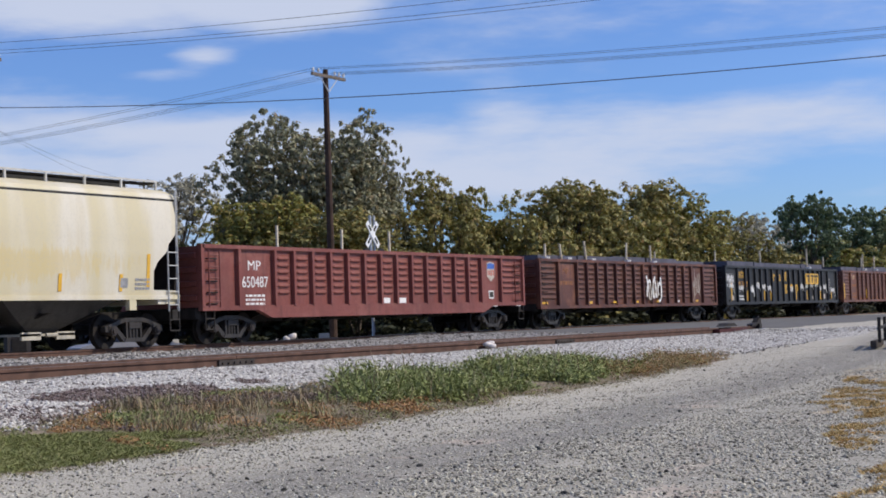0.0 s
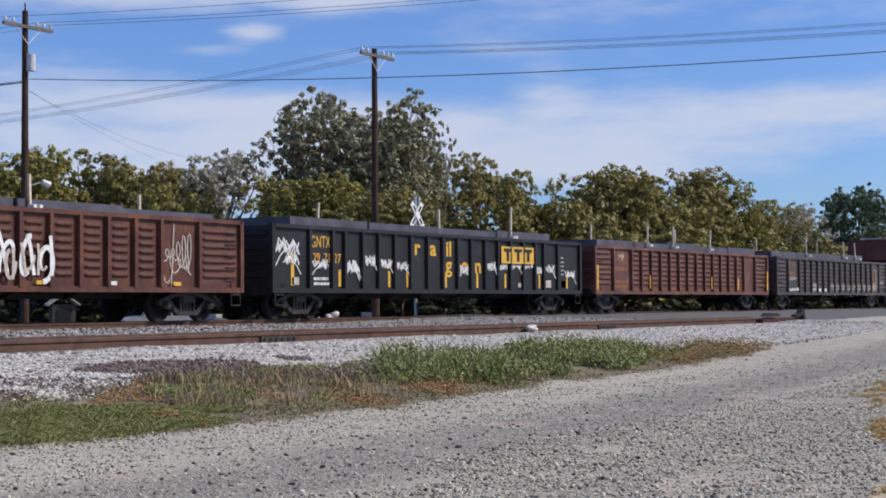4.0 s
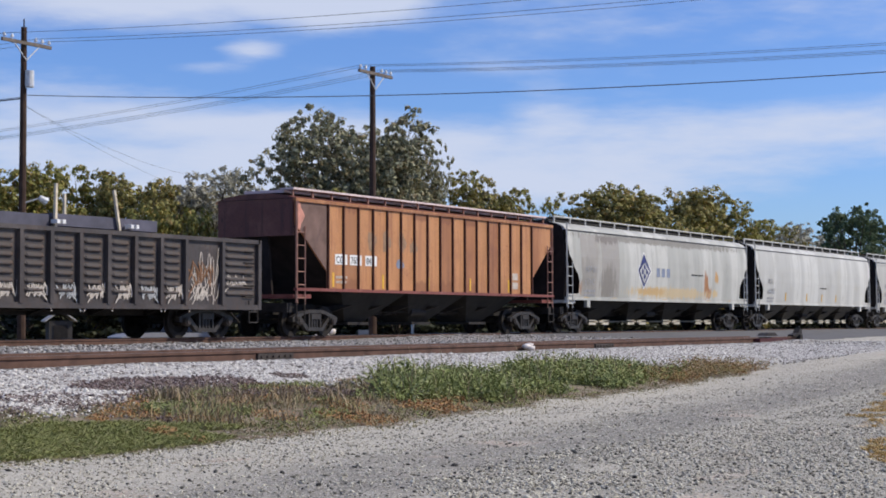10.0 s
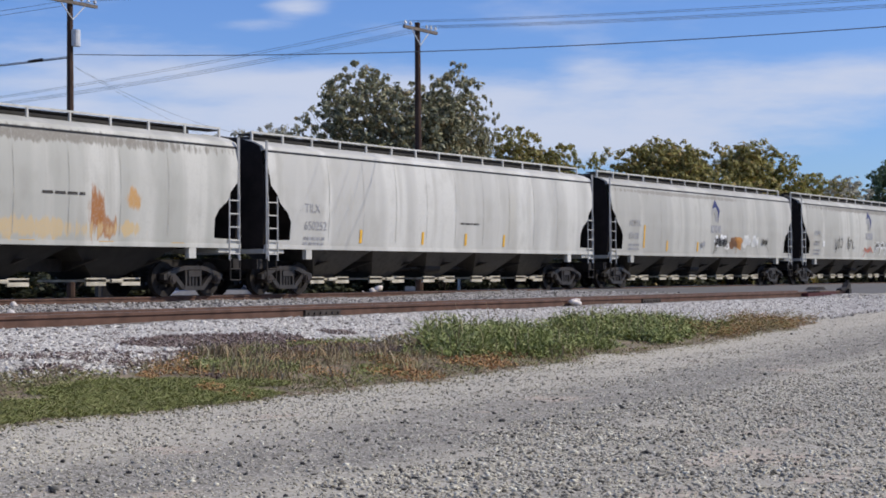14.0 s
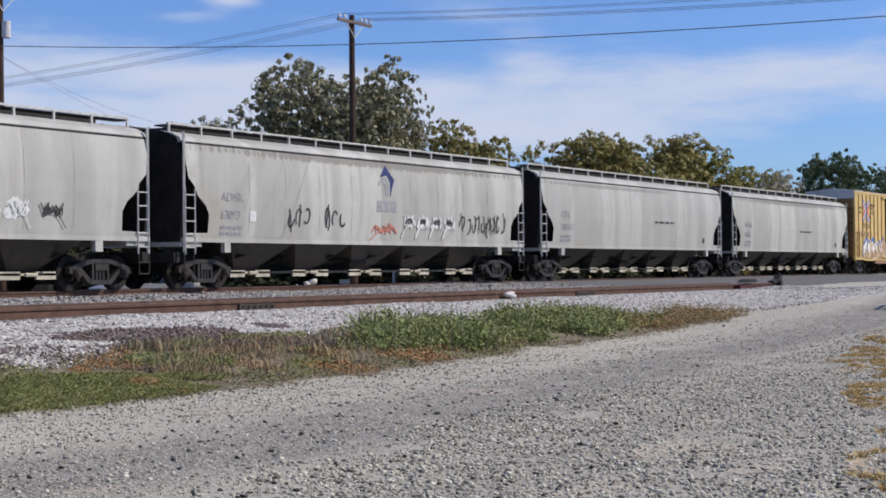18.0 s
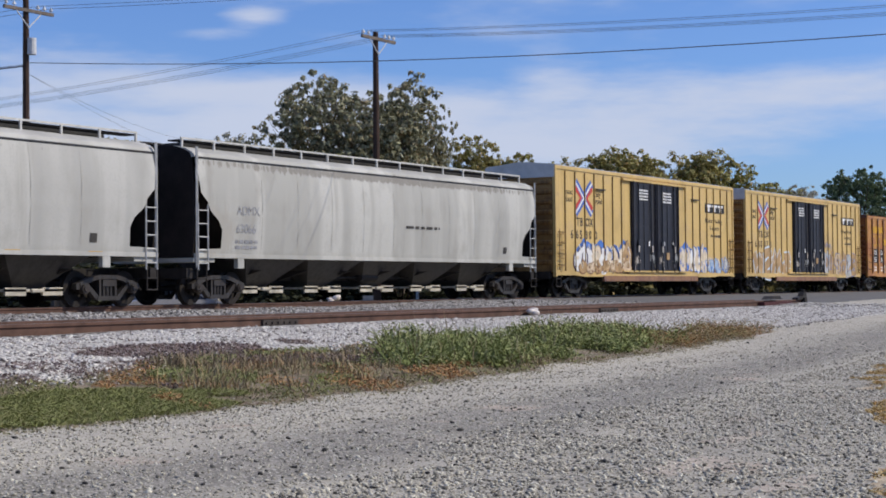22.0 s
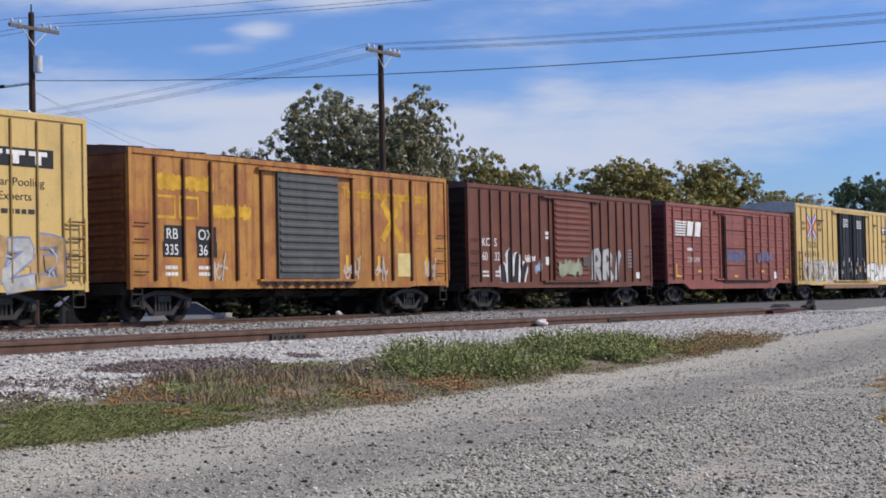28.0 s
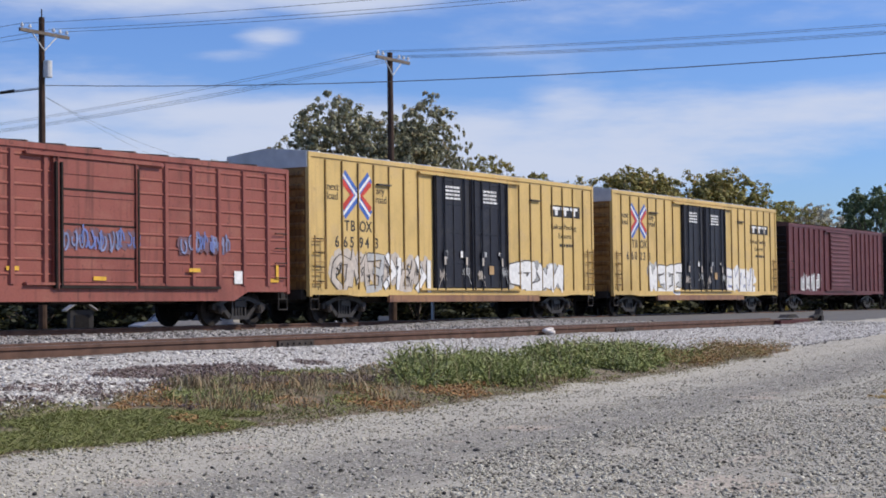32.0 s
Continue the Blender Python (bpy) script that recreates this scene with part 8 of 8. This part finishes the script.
M["ns_red"] = paint("boxcar_red_paint", (0.275, 0.087, 0.066), (0.305, 0.115, 0.083), (0.13, 0.046, 0.036), 0.6, 0.45, 0.35)
M["maroon"] = paint("maroon_paint", (0.115, 0.030, 0.032), (0.15, 0.05, 0.05), (0.08, 0.025, 0.025), 0.65, 0.45, 0.4)
M["brown_roof"] = plain("brown_roof", (0.11, 0.06, 0.05), 0.7, 0.3, 2)


def cross_emblem(car, x, z, s, y):
    """A cross of two arrow pairs: blue bars with red and white centres, and a ring in the middle."""
    def limbs(name, mat, w, o, f0, f1):
        for a, b in ((-1, -1), (-1, 1), (1, -1), (1, 1)):
            bm = bmesh.new()
            scrawl(bm, [(x + a * 0.98 * s * f, z + b * 0.82 * s * f) for f in (f0, (f0 + f1) / 2, f1)], w * s, y - o)
            part(name, bm, M[mat], car)
    limbs("emblem_limb", "blue_emblem", 0.50, 0.002, 0.0, 1.0)
    limbs("emblem_limb_centre", "white", 0.12, 0.004, 0.0, 1.0)
    for a in (-1, 1):
        bm = bmesh.new()
        scrawl(bm, [(x + a * 1.02 * s, z + 0.56 * s), (x + a * 0.34 * s, z), (x + a * 1.02 * s, z - 0.56 * s)], 0.26 * s, y - 0.006)
        part("emblem_arrow", bm, M["red_emblem"], car, "red arrow of the crossed emblem")
    bm = bmesh.new()
    scrawl(bm, [(x + 0.22 * s * math.cos(k * 0.55 - 1.2), z + 0.24 * s * math.sin(k * 0.55 - 1.2)) for k in range(6)], 0.09 * s, y - 0.009)
    part("emblem_ring", bm, M["white"], car)


def tbox(x0, x1, number, seed):
    L = x1 - x0
    d = (6.9, 9.38, 11.85)
    ribs = [0.86 * k for k in range(1, 9)] + [11.95 + 0.85 * k for k in range(0, 8)]
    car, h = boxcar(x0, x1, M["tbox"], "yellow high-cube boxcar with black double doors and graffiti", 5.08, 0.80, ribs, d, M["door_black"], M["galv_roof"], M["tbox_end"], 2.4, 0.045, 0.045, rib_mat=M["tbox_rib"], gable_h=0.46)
    y = -1.504
    cross_emblem(car, -h + 2.52, 3.90, 0.74, y)
    for t, x, z in (("next", 0.95, 4.0), ("load", 0.95, 3.72), ("any", 3.6, 4.0), ("road", 3.55, 3.72)):
        lettering("slogan", t, 0.34, M["dark_letter"], car, -h + x, y, z, 1.0)
    for t, x in (("T", 1.86), ("B", 2.18), ("O", 2.66), ("X", 3.02)):
        lettering("reporting_mark", t, 0.46, M["dark_letter"], car, -h + x, y, 2.80, 0.95, "", 0.008)
    for t, x in zip(number, (1.35, 1.80, 2.14, 2.64, 2.96, 3.48)):
        lettering("car_number", t, 0.46, M["dark_letter"], car, -h + x, y, 2.30, 0.95, "", 0.008)
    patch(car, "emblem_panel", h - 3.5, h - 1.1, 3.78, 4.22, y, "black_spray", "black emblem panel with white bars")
    for k in range(3):
        bm = box(h - 3.35 + 0.72 * k, h - 2.75 + 0.72 * k, y - 0.014, y - 0.008, 4.05, 4.16)
        bx(bm, h - 3.15 + 0.72 * k, h - 2.95 + 0.72 * k, y - 0.014, y - 0.008, 3.84, 4.05)
        part("emblem_bar", bm, M["white"], car)
    for t, z, x in (("Railcar Pooling", 3.32, 3.5), ("Experts", 2.98, 2.9)):
        lettering("slogan", t, 0.28, M["dark_letter"], car, h - x, y, z, 1.25)
    bars(car, h - 2.8, 2.66, 1.2, 0.2, 1, y, "dark_letter", seed)
    bars(car, -h + 7.6, 4.05, 0.95, 0.5, 4, -1.602, "white", seed + 1)
    bars(car, -h + 10.1, 4.02, 0.95, 0.5, 4, -1.602, "white", seed + 2)
    for k, x in enumerate((7.5, 8.5, 10.1, 11.1)):
        patch(car, "door_tag", -h + x, -h + x + 0.14, 2.05 + 0.05 * k, 2.32, -1.625, "white" if k % 2 else "grey_spray")
    for x in (4.35, h * 2 - 4.4):
        bm = box(-h + x - 0.75, -h + x, -1.60, -1.50, 4.28, 4.33)
        part("bracket", bm, M["dark_letter"], car)
    for s in (-1, 1):
        ladder(car, s * (h - 0.42), -1.62, 1.05, 2.6, 0.5, 5, M["ladder_brown"])
    patch(car, "placard", -h + 10.45, -h + 10.75, 1.55, 1.85, -1.612, "tan_spray", "yellow paper placard on the door")
    for k, x in enumerate((7.45, 8.85, 9.95, 11.3)):
        part("lock_bracket", box(-h + x - 0.05, -h + x + 0.05, -1.665, -1.64, 1.85, 2.12), M["white_faded"], car, "white lock bracket")
    for k, x in enumerate((7.1, 8.6, 9.6, 11.2)):
        knot(car, -h + x, 1.25 + 0.12 * (k % 2), 0.5, 0.5, -1.606, "grey_spray" if k % 2 else "white_faded", seed + 5 + k, 0.028)
    bm = box(-h + 4.2, h - 4.6, -1.58, -1.48, 0.62, 0.84)
    part("sill_plate", bm, M["tbox_sill"], car)
    return car, h, y


M["ladder_brown"] = plain("weathered_yellow_ladder", (0.34, 0.21, 0.08), 0.7, 0.3, 5)
# yellow of the sides, darkened to draw each rib's shadow side
M["tbox_rib"] = paint("shade_dark_yellow_rib", (0.30, 0.19, 0.06), (0.22, 0.13, 0.05), (0.12, 0.075, 0.035), 0.65, 0.5, 0.4)
M["tbox_end"] = paint("brown_yellow_end", (0.34, 0.19, 0.065), (0.20, 0.11, 0.045), (0.07, 0.04, 0.025), 0.7, 0.6, 0.5)
M["tbox_sill"] = paint("stained_sill", (0.30, 0.16, 0.085), (0.20, 0.10, 0.07), (0.10, 0.055, 0.045), 0.7, 0.5, 0.4)


def all_boxcars():
    car, h, y = tbox(289.08, 307.74, "665300", 300)
    bubble_tag(car, -h + 1.7, -h + 6.85, 0.98, 2.35, y, ["cream_spray", "white", "tan_spray"], "purple_spray", "blue_spray", 7, 41, "white", 0.30)
    bubble_tag(car, -h + 2.0, -h + 6.85, 0.95, 1.5, y - 0.034, ["tan_spray", "buff"], "brown_spray", None, 7, 141, "cream_spray", 0.16)
    bubble_tag(car, h - 6.75, h - 3.4, 0.98, 2.4, y, ["cream_spray", "white"], "blue_spray", "blue_spray", 5, 42, "white", 0.28)
    bubble_tag(car, h - 3.5, h - 0.9, 0.98, 1.8, y - 0.004, ["grey_spray", "pale_blue"], "blue_spray", "buff", 4, 142, "white", 0.18)
    car, h, y = tbox(309.42, 328.12, "660878", 310)
    block_piece(car, -h + 1.0, -h + 6.6, 0.90, 2.18, y, 4, ["tan_spray", "tan_spray", "buff"], "ice_spray", 0.46, 43, None, "white", 0.09)
    block_piece(car, h - 6.7, h - 0.8, 0.96, 2.2, y, 6, ["tan_spray", "grey_spray", "buff"], "slate_spray", 0.30, 44, "tan_spray", "pale_blue", 0.05)
    knot(car, h - 6.6, 2.35, 1.3, 0.45, y, "slate_spray", 144, 0.04)
    # rusted orange boxcar
    ribs = [1.0 + 1.13 * k for k in range(14)]
    car, h = boxcar(329.65, 345.30, M["rbox"], "rusted orange boxcar with dark grey door and yellow patches", 4.50, 0.85, ribs, (6.2, 9.3), M["grey_door"], M["brown_roof"], M["rbox_end"], 1.75, wide=False, rib_w=0.07, rib_d=0.075, rib_mat=M["rbox_rib"])
    for k in range(9):
        part("track_tooth", fix(extr(bmesh.new(), [(-h + 5.4 + 0.52 * k, 1.05), (-h + 5.9 + 0.52 * k, 1.05), (-h + 5.65 + 0.52 * k, 0.92)], "y", -1.64, -1.62)), M["black"], car)
    y = -1.504
    # worn yellow block letters, as plain blocks
    rng = random.Random(33)
    for x0, x1, z0, z1 in ((1.1, 3.35, 3.45, 3.92), (3.4, 5.0, 2.75, 3.2)):
        bm = bmesh.new()
        for i in range(9):
            f = (i + 0.5) / 9
            hh = (z1 - z0) / 2
            blob(bm, -h + x0 + (x1 - x0) * f, (z0 + z1) / 2, (x1 - x0) / 11, hh * rng.uniform(0.8, 1.05), y - 0.002 - 0.0005 * i, rng, 10, 0.25)
        part("worn_letter", bm, M["old_yellow"], car, "worn yellow block lettering")
    for x0 in (1.05, 2.0):
        bm = bmesh.new()
        scrawl(bm, [(-h + x0, 2.75), (-h + x0, 3.3), (-h + x0 + 0.75, 3.3), (-h + x0 + 0.75, 2.75), (-h + x0, 2.75)], 0.09, y - 0.003)
        part("worn_letter", bm, M["old_yellow"], car)
    lettering("worn_lettering", "The nationwide boxcar pool", 0.46, M["old_yellow"], car, -h + 9.55, y - 0.002, 3.62, 0.93, "", 0.012)
    for t, z in (("any", 2.72), ("road", 2.52)):
        lettering("worn_lettering", t, 0.24, M["old_yellow"], car, -h + 13.75, y - 0.002, z, 1.0)
    for xx in (9.7, 11.45, 14.3):
        patch(car, "reflector", -h + xx, -h + xx + 0.14, 1.3, 1.85, y, "yellow")
    patch(car, "yellow_patch", -h + 12.62, -h + 13.4, 1.2, 1.95, y, "pale_yellow", "pale yellow square patch")
    for k, (x, w) in enumerate(((3.3, 0.7), (9.6, 0.8), (11.2, 0.8), (14.2, 0.7))):
        scribble(car, -h + x, 1.15, w, 0.6, y, "white_faded", 165 + k, 2 + k % 2, 0.06)
    for sgn in (-1, 1):
        bm = bmesh.new()
        scrawl(bm, [(-h + 11.75, 2.95 - sgn * 0.6), (-h + 12.85, 2.95 + sgn * 0.6)], 0.26, y - 0.004 - 0.002 * sgn)
        part("cross_emblem", bm, M["old_yellow"], car, "faded yellow crossed emblem")
    for k, (t, x, z) in enumerate((("RB", 1.42, 2.18), ("OX", 2.72, 2.18), ("335", 1.36, 1.76), ("36", 2.75, 1.76))):
        patch(car, "number_panel", -h + x - 0.06, -h + x + 0.78, z - 0.06, z + 0.36, y, "black_spray")
        lettering("reporting_mark" if k < 2 else "car_number", t, 0.40, M["white"], car, -h + x, y - 0.01, z, 1.05 if k < 2 else 0.95)
    for x in (1.4, 2.75):
        bars(car, -h + x, 1.2, 0.5, 0.35, 2, y, "white", 60)
    # dull brown boxcar
    ribs = [0.85 + 0.74 * k for k in range(19)]
    car, h = boxcar(346.72, 362.05, M["kcs"], "dull brown boxcar with red-brown door and silver graffiti", 4.44, 0.80, ribs, (6.35, 9.35), M["kcs_door"], M["brown_roof"], M["end_black"], 1.75, rib_w=0.05, rib_d=0.055, rib_mat=M["kcs_rib"])
    y = -1.504
    lettering("reporting_mark", "KC", 0.42, M["white"], car, -h + 0.98, y, 2.28, 1.0)
    lettering("reporting_mark", "S", 0.42, M["white"], car, -h + 1.85, y, 2.28, 1.0)
    for t, x in (("60", 0.98), ("32", 1.85), ("9", 2.62)):
        lettering("car_number", t, 0.42, M["white"], car, -h + x, y, 1.78, 0.95)
    for x in (1.0, 1.9):
        bars(car, -h + x, 1.2, 0.45, 0.28, 2, y, "white", 61)
    for nm, mt, w, o in (("graffiti_outline", "white", 0.54, 0.002), ("graffiti_letter", "black_spray", 0.31, 0.012)):
        bm = bmesh.new()
        for k, (bx0, tx, tz) in enumerate(((2.55, 2.35, 1.70), (2.95, 2.95, 2.22), (3.4, 3.55, 2.1), (3.85, 4.2, 1.72), (3.2, 3.5, 1.3))):
            scrawl(bm, [(-h + bx0 + (tx - bx0) * f ** 2, 0.86 + (tz - 0.86) * f) for f in (0, 0.2, 0.4, 0.6, 0.8, 0.93, 1.0)], w, y - o - 0.0012 * k, lambda f: 1.0 if f < 0.8 else 1.0 - 0.9 * (f - 0.8) / 0.2)
        part(nm, bm, M[mt], car)
    scribble(car, -h + 4.1, 1.75, 0.85, 0.25, y, "white", 46, 4)
    scribble(car, -h + 4.9, 1.3, 0.5, 0.5, y, "pale_blue", 47, 5)
    bm = bmesh.new()
    rng = random.Random(48)
    for i in range(12):
        blob(bm, -h + 9.7 + 2.5 * rng.random(), 1.35 + 0.75 * rng.random(), 0.4, 0.25, y - 0.001 - 0.0004 * i, rng, 16, 0.25)
    part("graffiti_cloud", bm, M["dim_spray"], car, "dark sprayed haze behind graffiti")["kind"] = "stuff"
    big_r = [(0.0, 0.0), (0.02, 0.5), (0.05, 1.0), (0.45, 1.02), (0.72, 0.82), (0.62, 0.58), (0.15, 0.50), (0.5, 0.3), (0.85, 0.0)]
    for xx, pts in ((9.75, big_r), (10.75, big_r), (11.8, [(0.1, 0.0), (0.15, 0.45), (0.3, 0.85), (0.55, 1.0)])):
        for nm, mt, w, o in (("graffiti_outline", "dim_spray", 0.42, 0.008), ("graffiti_letter", "grey_spray", 0.33, 0.014)):
            bm = bmesh.new()
            scrawl(bm, [(-h + xx + 0.85 * a, 1.08 + 1.1 * b) for a, b in pts], w, y - o)
            part(nm, bm, M[mt], car)
    for z0, z1 in ((2.78, 2.9), (2.62, 2.72), (1.65, 1.95)):
        patch(car, "white_panel", -h + 5.75, -h + 6.05, z0, z1, y, "white")
    rng = random.Random(4)
    for i in range(9):
        part("pale_green_blot", blob(bmesh.new(), -h + 6.75 + 0.2 * i, 1.42 + 0.25 * rng.random(), 0.20, 0.27, -1.628 - 0.001 * i, rng, 12, 0.45), M["green_spray"], car, "pale green sprayed patch on the door")
    patch(car, "dark_patch", -h + 8.6, -h + 9.15, 1.62, 1.98, -1.645, "dim_spray", "dark grey paint patch on the door")
    bars(car, h - 2.3, 1.6, 0.5, 0.8, 6, y, "grey_letter", 62)
    patch(car, "data_plate", h - 1.55, h - 1.2, 1.15, 1.4, y, "white")
    # red boxcar with wide posts
    ribs = [0.75 + 1.08 * k for k in range(14)]
    car, h = boxcar(363.68, 379.45, M["ns_red"], "red boxcar with wide posts, plug door and white stripes emblem", 4.46, 0.88, ribs, (6.35, 9.4), M["ns_red"], M["brown_roof"], M["maroon"], 1.75, wide=True, belly=0.2)
    y = -1.532
    for k in range(6):
        patch(car, "emblem_stripe", -h + 0.85, -h + 1.95 + 0.04 * k, 3.04 + 0.115 * k, 3.11 + 0.115 * k, y - 0.04, "white")
    for k, xx in enumerate((2.12, 3.02)):
        bm = extr(bmesh.new(), [(-h + xx, 3.04), (-h + xx + 0.62, 3.04), (-h + xx + 0.78, 3.69), (-h + xx + 0.14, 3.69)], "y", y - 0.046, y - 0.04)
        part("emblem_block", fix(bm), M["white"], car, "white slanted emblem block")
    for xx in (6.42, 6.60, 9.30):
        part("door_rod", box(-h + xx - 0.03, -h + xx + 0.03, -1.66, -1.60, 1.05, 4.05), M["end_black"], car, "grimy dark door rod")
    part("door_track", box(-h + 6.4, -h + 12.6, -1.62, -1.54, 1.0, 1.07), M["end_black"], car, "grimy dark door track")
    for z in (1.75, 2.55, 3.4):
        part("door_seam", box(-h + 6.66, -h + 9.26, -1.60, -1.56, z, z + 0.035), M["end_black"], car)
    bars(car, -h + 2.25, 2.38, 0.75, 0.25, 1, y, "white", 70, "reporting_mark")
    lettering("car_number", "531019", 0.34, M["white"], car, -h + 2.25, y, 1.88, 1.35)
    for x in (3.45, 4.9):
        patch(car, "reflector", -h + x, -h + x + 0.4, 1.42, 1.52, y, "yellow")
    bm = box(-h + 0.95, -h + 1.08, y - 0.006, y, 1.2, 1.8)
    bx(bm, -h + 1.08, -h + 1.55, y - 0.006, y, 1.2, 1.3)
    part("corner_reflector", bm, M["yellow"], car)
    bm = box(h - 1.0, h - 0.5, y - 0.006, y, 1.2, 1.3)
    bx(bm, h - 0.62, h - 0.5, y - 0.006, y, 1.3, 1.7)
    part("corner_reflector", bm, M["yellow"], car)
    for k in range(2):
        patch(car, "reflector", -h + 7.7 + 3.6 * k, -h + 8.15 + 3.6 * k, 1.2 + 0.25 * k, 1.3 + 0.25 * k, -1.60, "yellow")
    for k, (x, w) in enumerate(((6.6, 2.7), (11.0, 2.0))):
        bm, rg = bmesh.new(), random.Random(440 + k)
        for i in range(14):
            blob(bm, -h + x + w * (i + 0.5) / 14, 2.2 + 0.05 * rg.uniform(-1, 1), 0.16, 0.24, (-1.586 if k == 0 else y - 0.004) - 0.0004 * i, rg, 10, 0.4)
        part("graffiti_cloud", bm, M["haze_patch"], car, "faint blue sprayed patch")
        for j in range(3 + (k == 0)):
            curls(car, -h + x + (w - 0.75) * j / (2 + (k == 0)), 1.9 + 0.08 * (j % 2), 0.85, 0.55, -1.60 if k == 0 else y - 0.02, "blue_haze" if j % 2 else "slate_spray", 400 + 7 * k + j, 0.05, 3)
    patch(car, "data_plate", h - 2.5, h - 2.15, 1.15, 1.5, y, "white")
    # later yellow boxcars
    car, h, y = tbox(380.44, 399.20, "665943", 320)
    block_piece(car, -h + 1.2, -h + 6.6, 0.95, 2.15, y, 6, ["grey_spray", "white", "white_faded"], "dim_spray", 0.22, 51, "white_faded", "black_spray", 0.035)
    block_piece(car, h - 6.7, h - 2.6, 0.95, 2.05, y, 4, ["white"], "dim_spray", 0.40, 52, "grey_spray", None, 0.05)
    car, h, y = tbox(400.94, 419.65, "660233", 330)
    block_piece(car, -h + 3.5, -h + 6.8, 0.95, 2.2, y, 4, ["white"], "dim_spray", 0.36, 53, "grey_spray", None, 0.05)
    block_piece(car, h - 6.7, h - 3.0, 0.95, 2.1, y, 4, ["white"], "slate_spray", 0.34, 54, "white", None, 0.05)
    # maroon boxcars
    for x0, seed in ((421.5, 1), (438.9, 2)):
        car, h = boxcar(x0, x0 + 16.05, M["maroon"], "maroon boxcar with plug door and white graffiti", 4.5, 0.85, [0.75 + 0.8 * k for k in range(19)], (6.4, 9.6), M["maroon"], M["brown_roof"], M["end_black"], 1.75, rib_w=0.06, rib_d=0.06)
        bubble_tag(car, -h + 1.6, -h + 4.8, 1.1, 2.0, -1.504, ["grey_spray"], "white", None, 3, 55 + seed, "white", 0.3)


M["pale_blue"] = plain("pale_blue_spray", (0.35, 0.45, 0.58), 0.6, 0.2, 3)
M["slate_spray"] = plain("slate_blue_spray", (0.20, 0.23, 0.38), 0.7, 0.3, 3)
M["haze_patch"] = plain("faint_blue_haze", (0.165, 0.095, 0.115), 0.75, 0.25, 3)
M["blue_haze"] = plain("dull_blue_spray", (0.14, 0.18, 0.40), 0.7, 0.25, 2)
M["pale_yellow"] = plain("pale_yellow_patch", (0.62, 0.50, 0.22), 0.7, 0.15, 3)
M["old_yellow"] = plain("old_yellow_paint", (0.56, 0.31, 0.03), 0.7, 0.3, 3)

all_gondolas()
all_hoppers()
ribbed_hopper(144.22, 161.0)
all_boxcars()



# ---- what moves ----
def travelled(t):
    for (a, p), (b, q) in zip(TRAVEL, TRAVEL[1:]):
        if t <= b:
            return p + (q - p) * (t - a) / (b - a)
    return TRAVEL[-1][1]


def motions():
    for ob, x in MOVERS:
        walk(ob, [(t, pose(x - s, TRACK_Y, RAIL_Z)) for t, s in TRAVEL])
    spin = [(k / 17, -math.degrees(travelled(k / 17) / WHEEL_R) % 360) for k in range(0, 32 * 17 + 1)]
    for w, dx in WHEELSETS:
        walk(w, [(t, pose(dx, 0, WHEEL_R, 0, a, 0)) for t, a in spin])


motions()
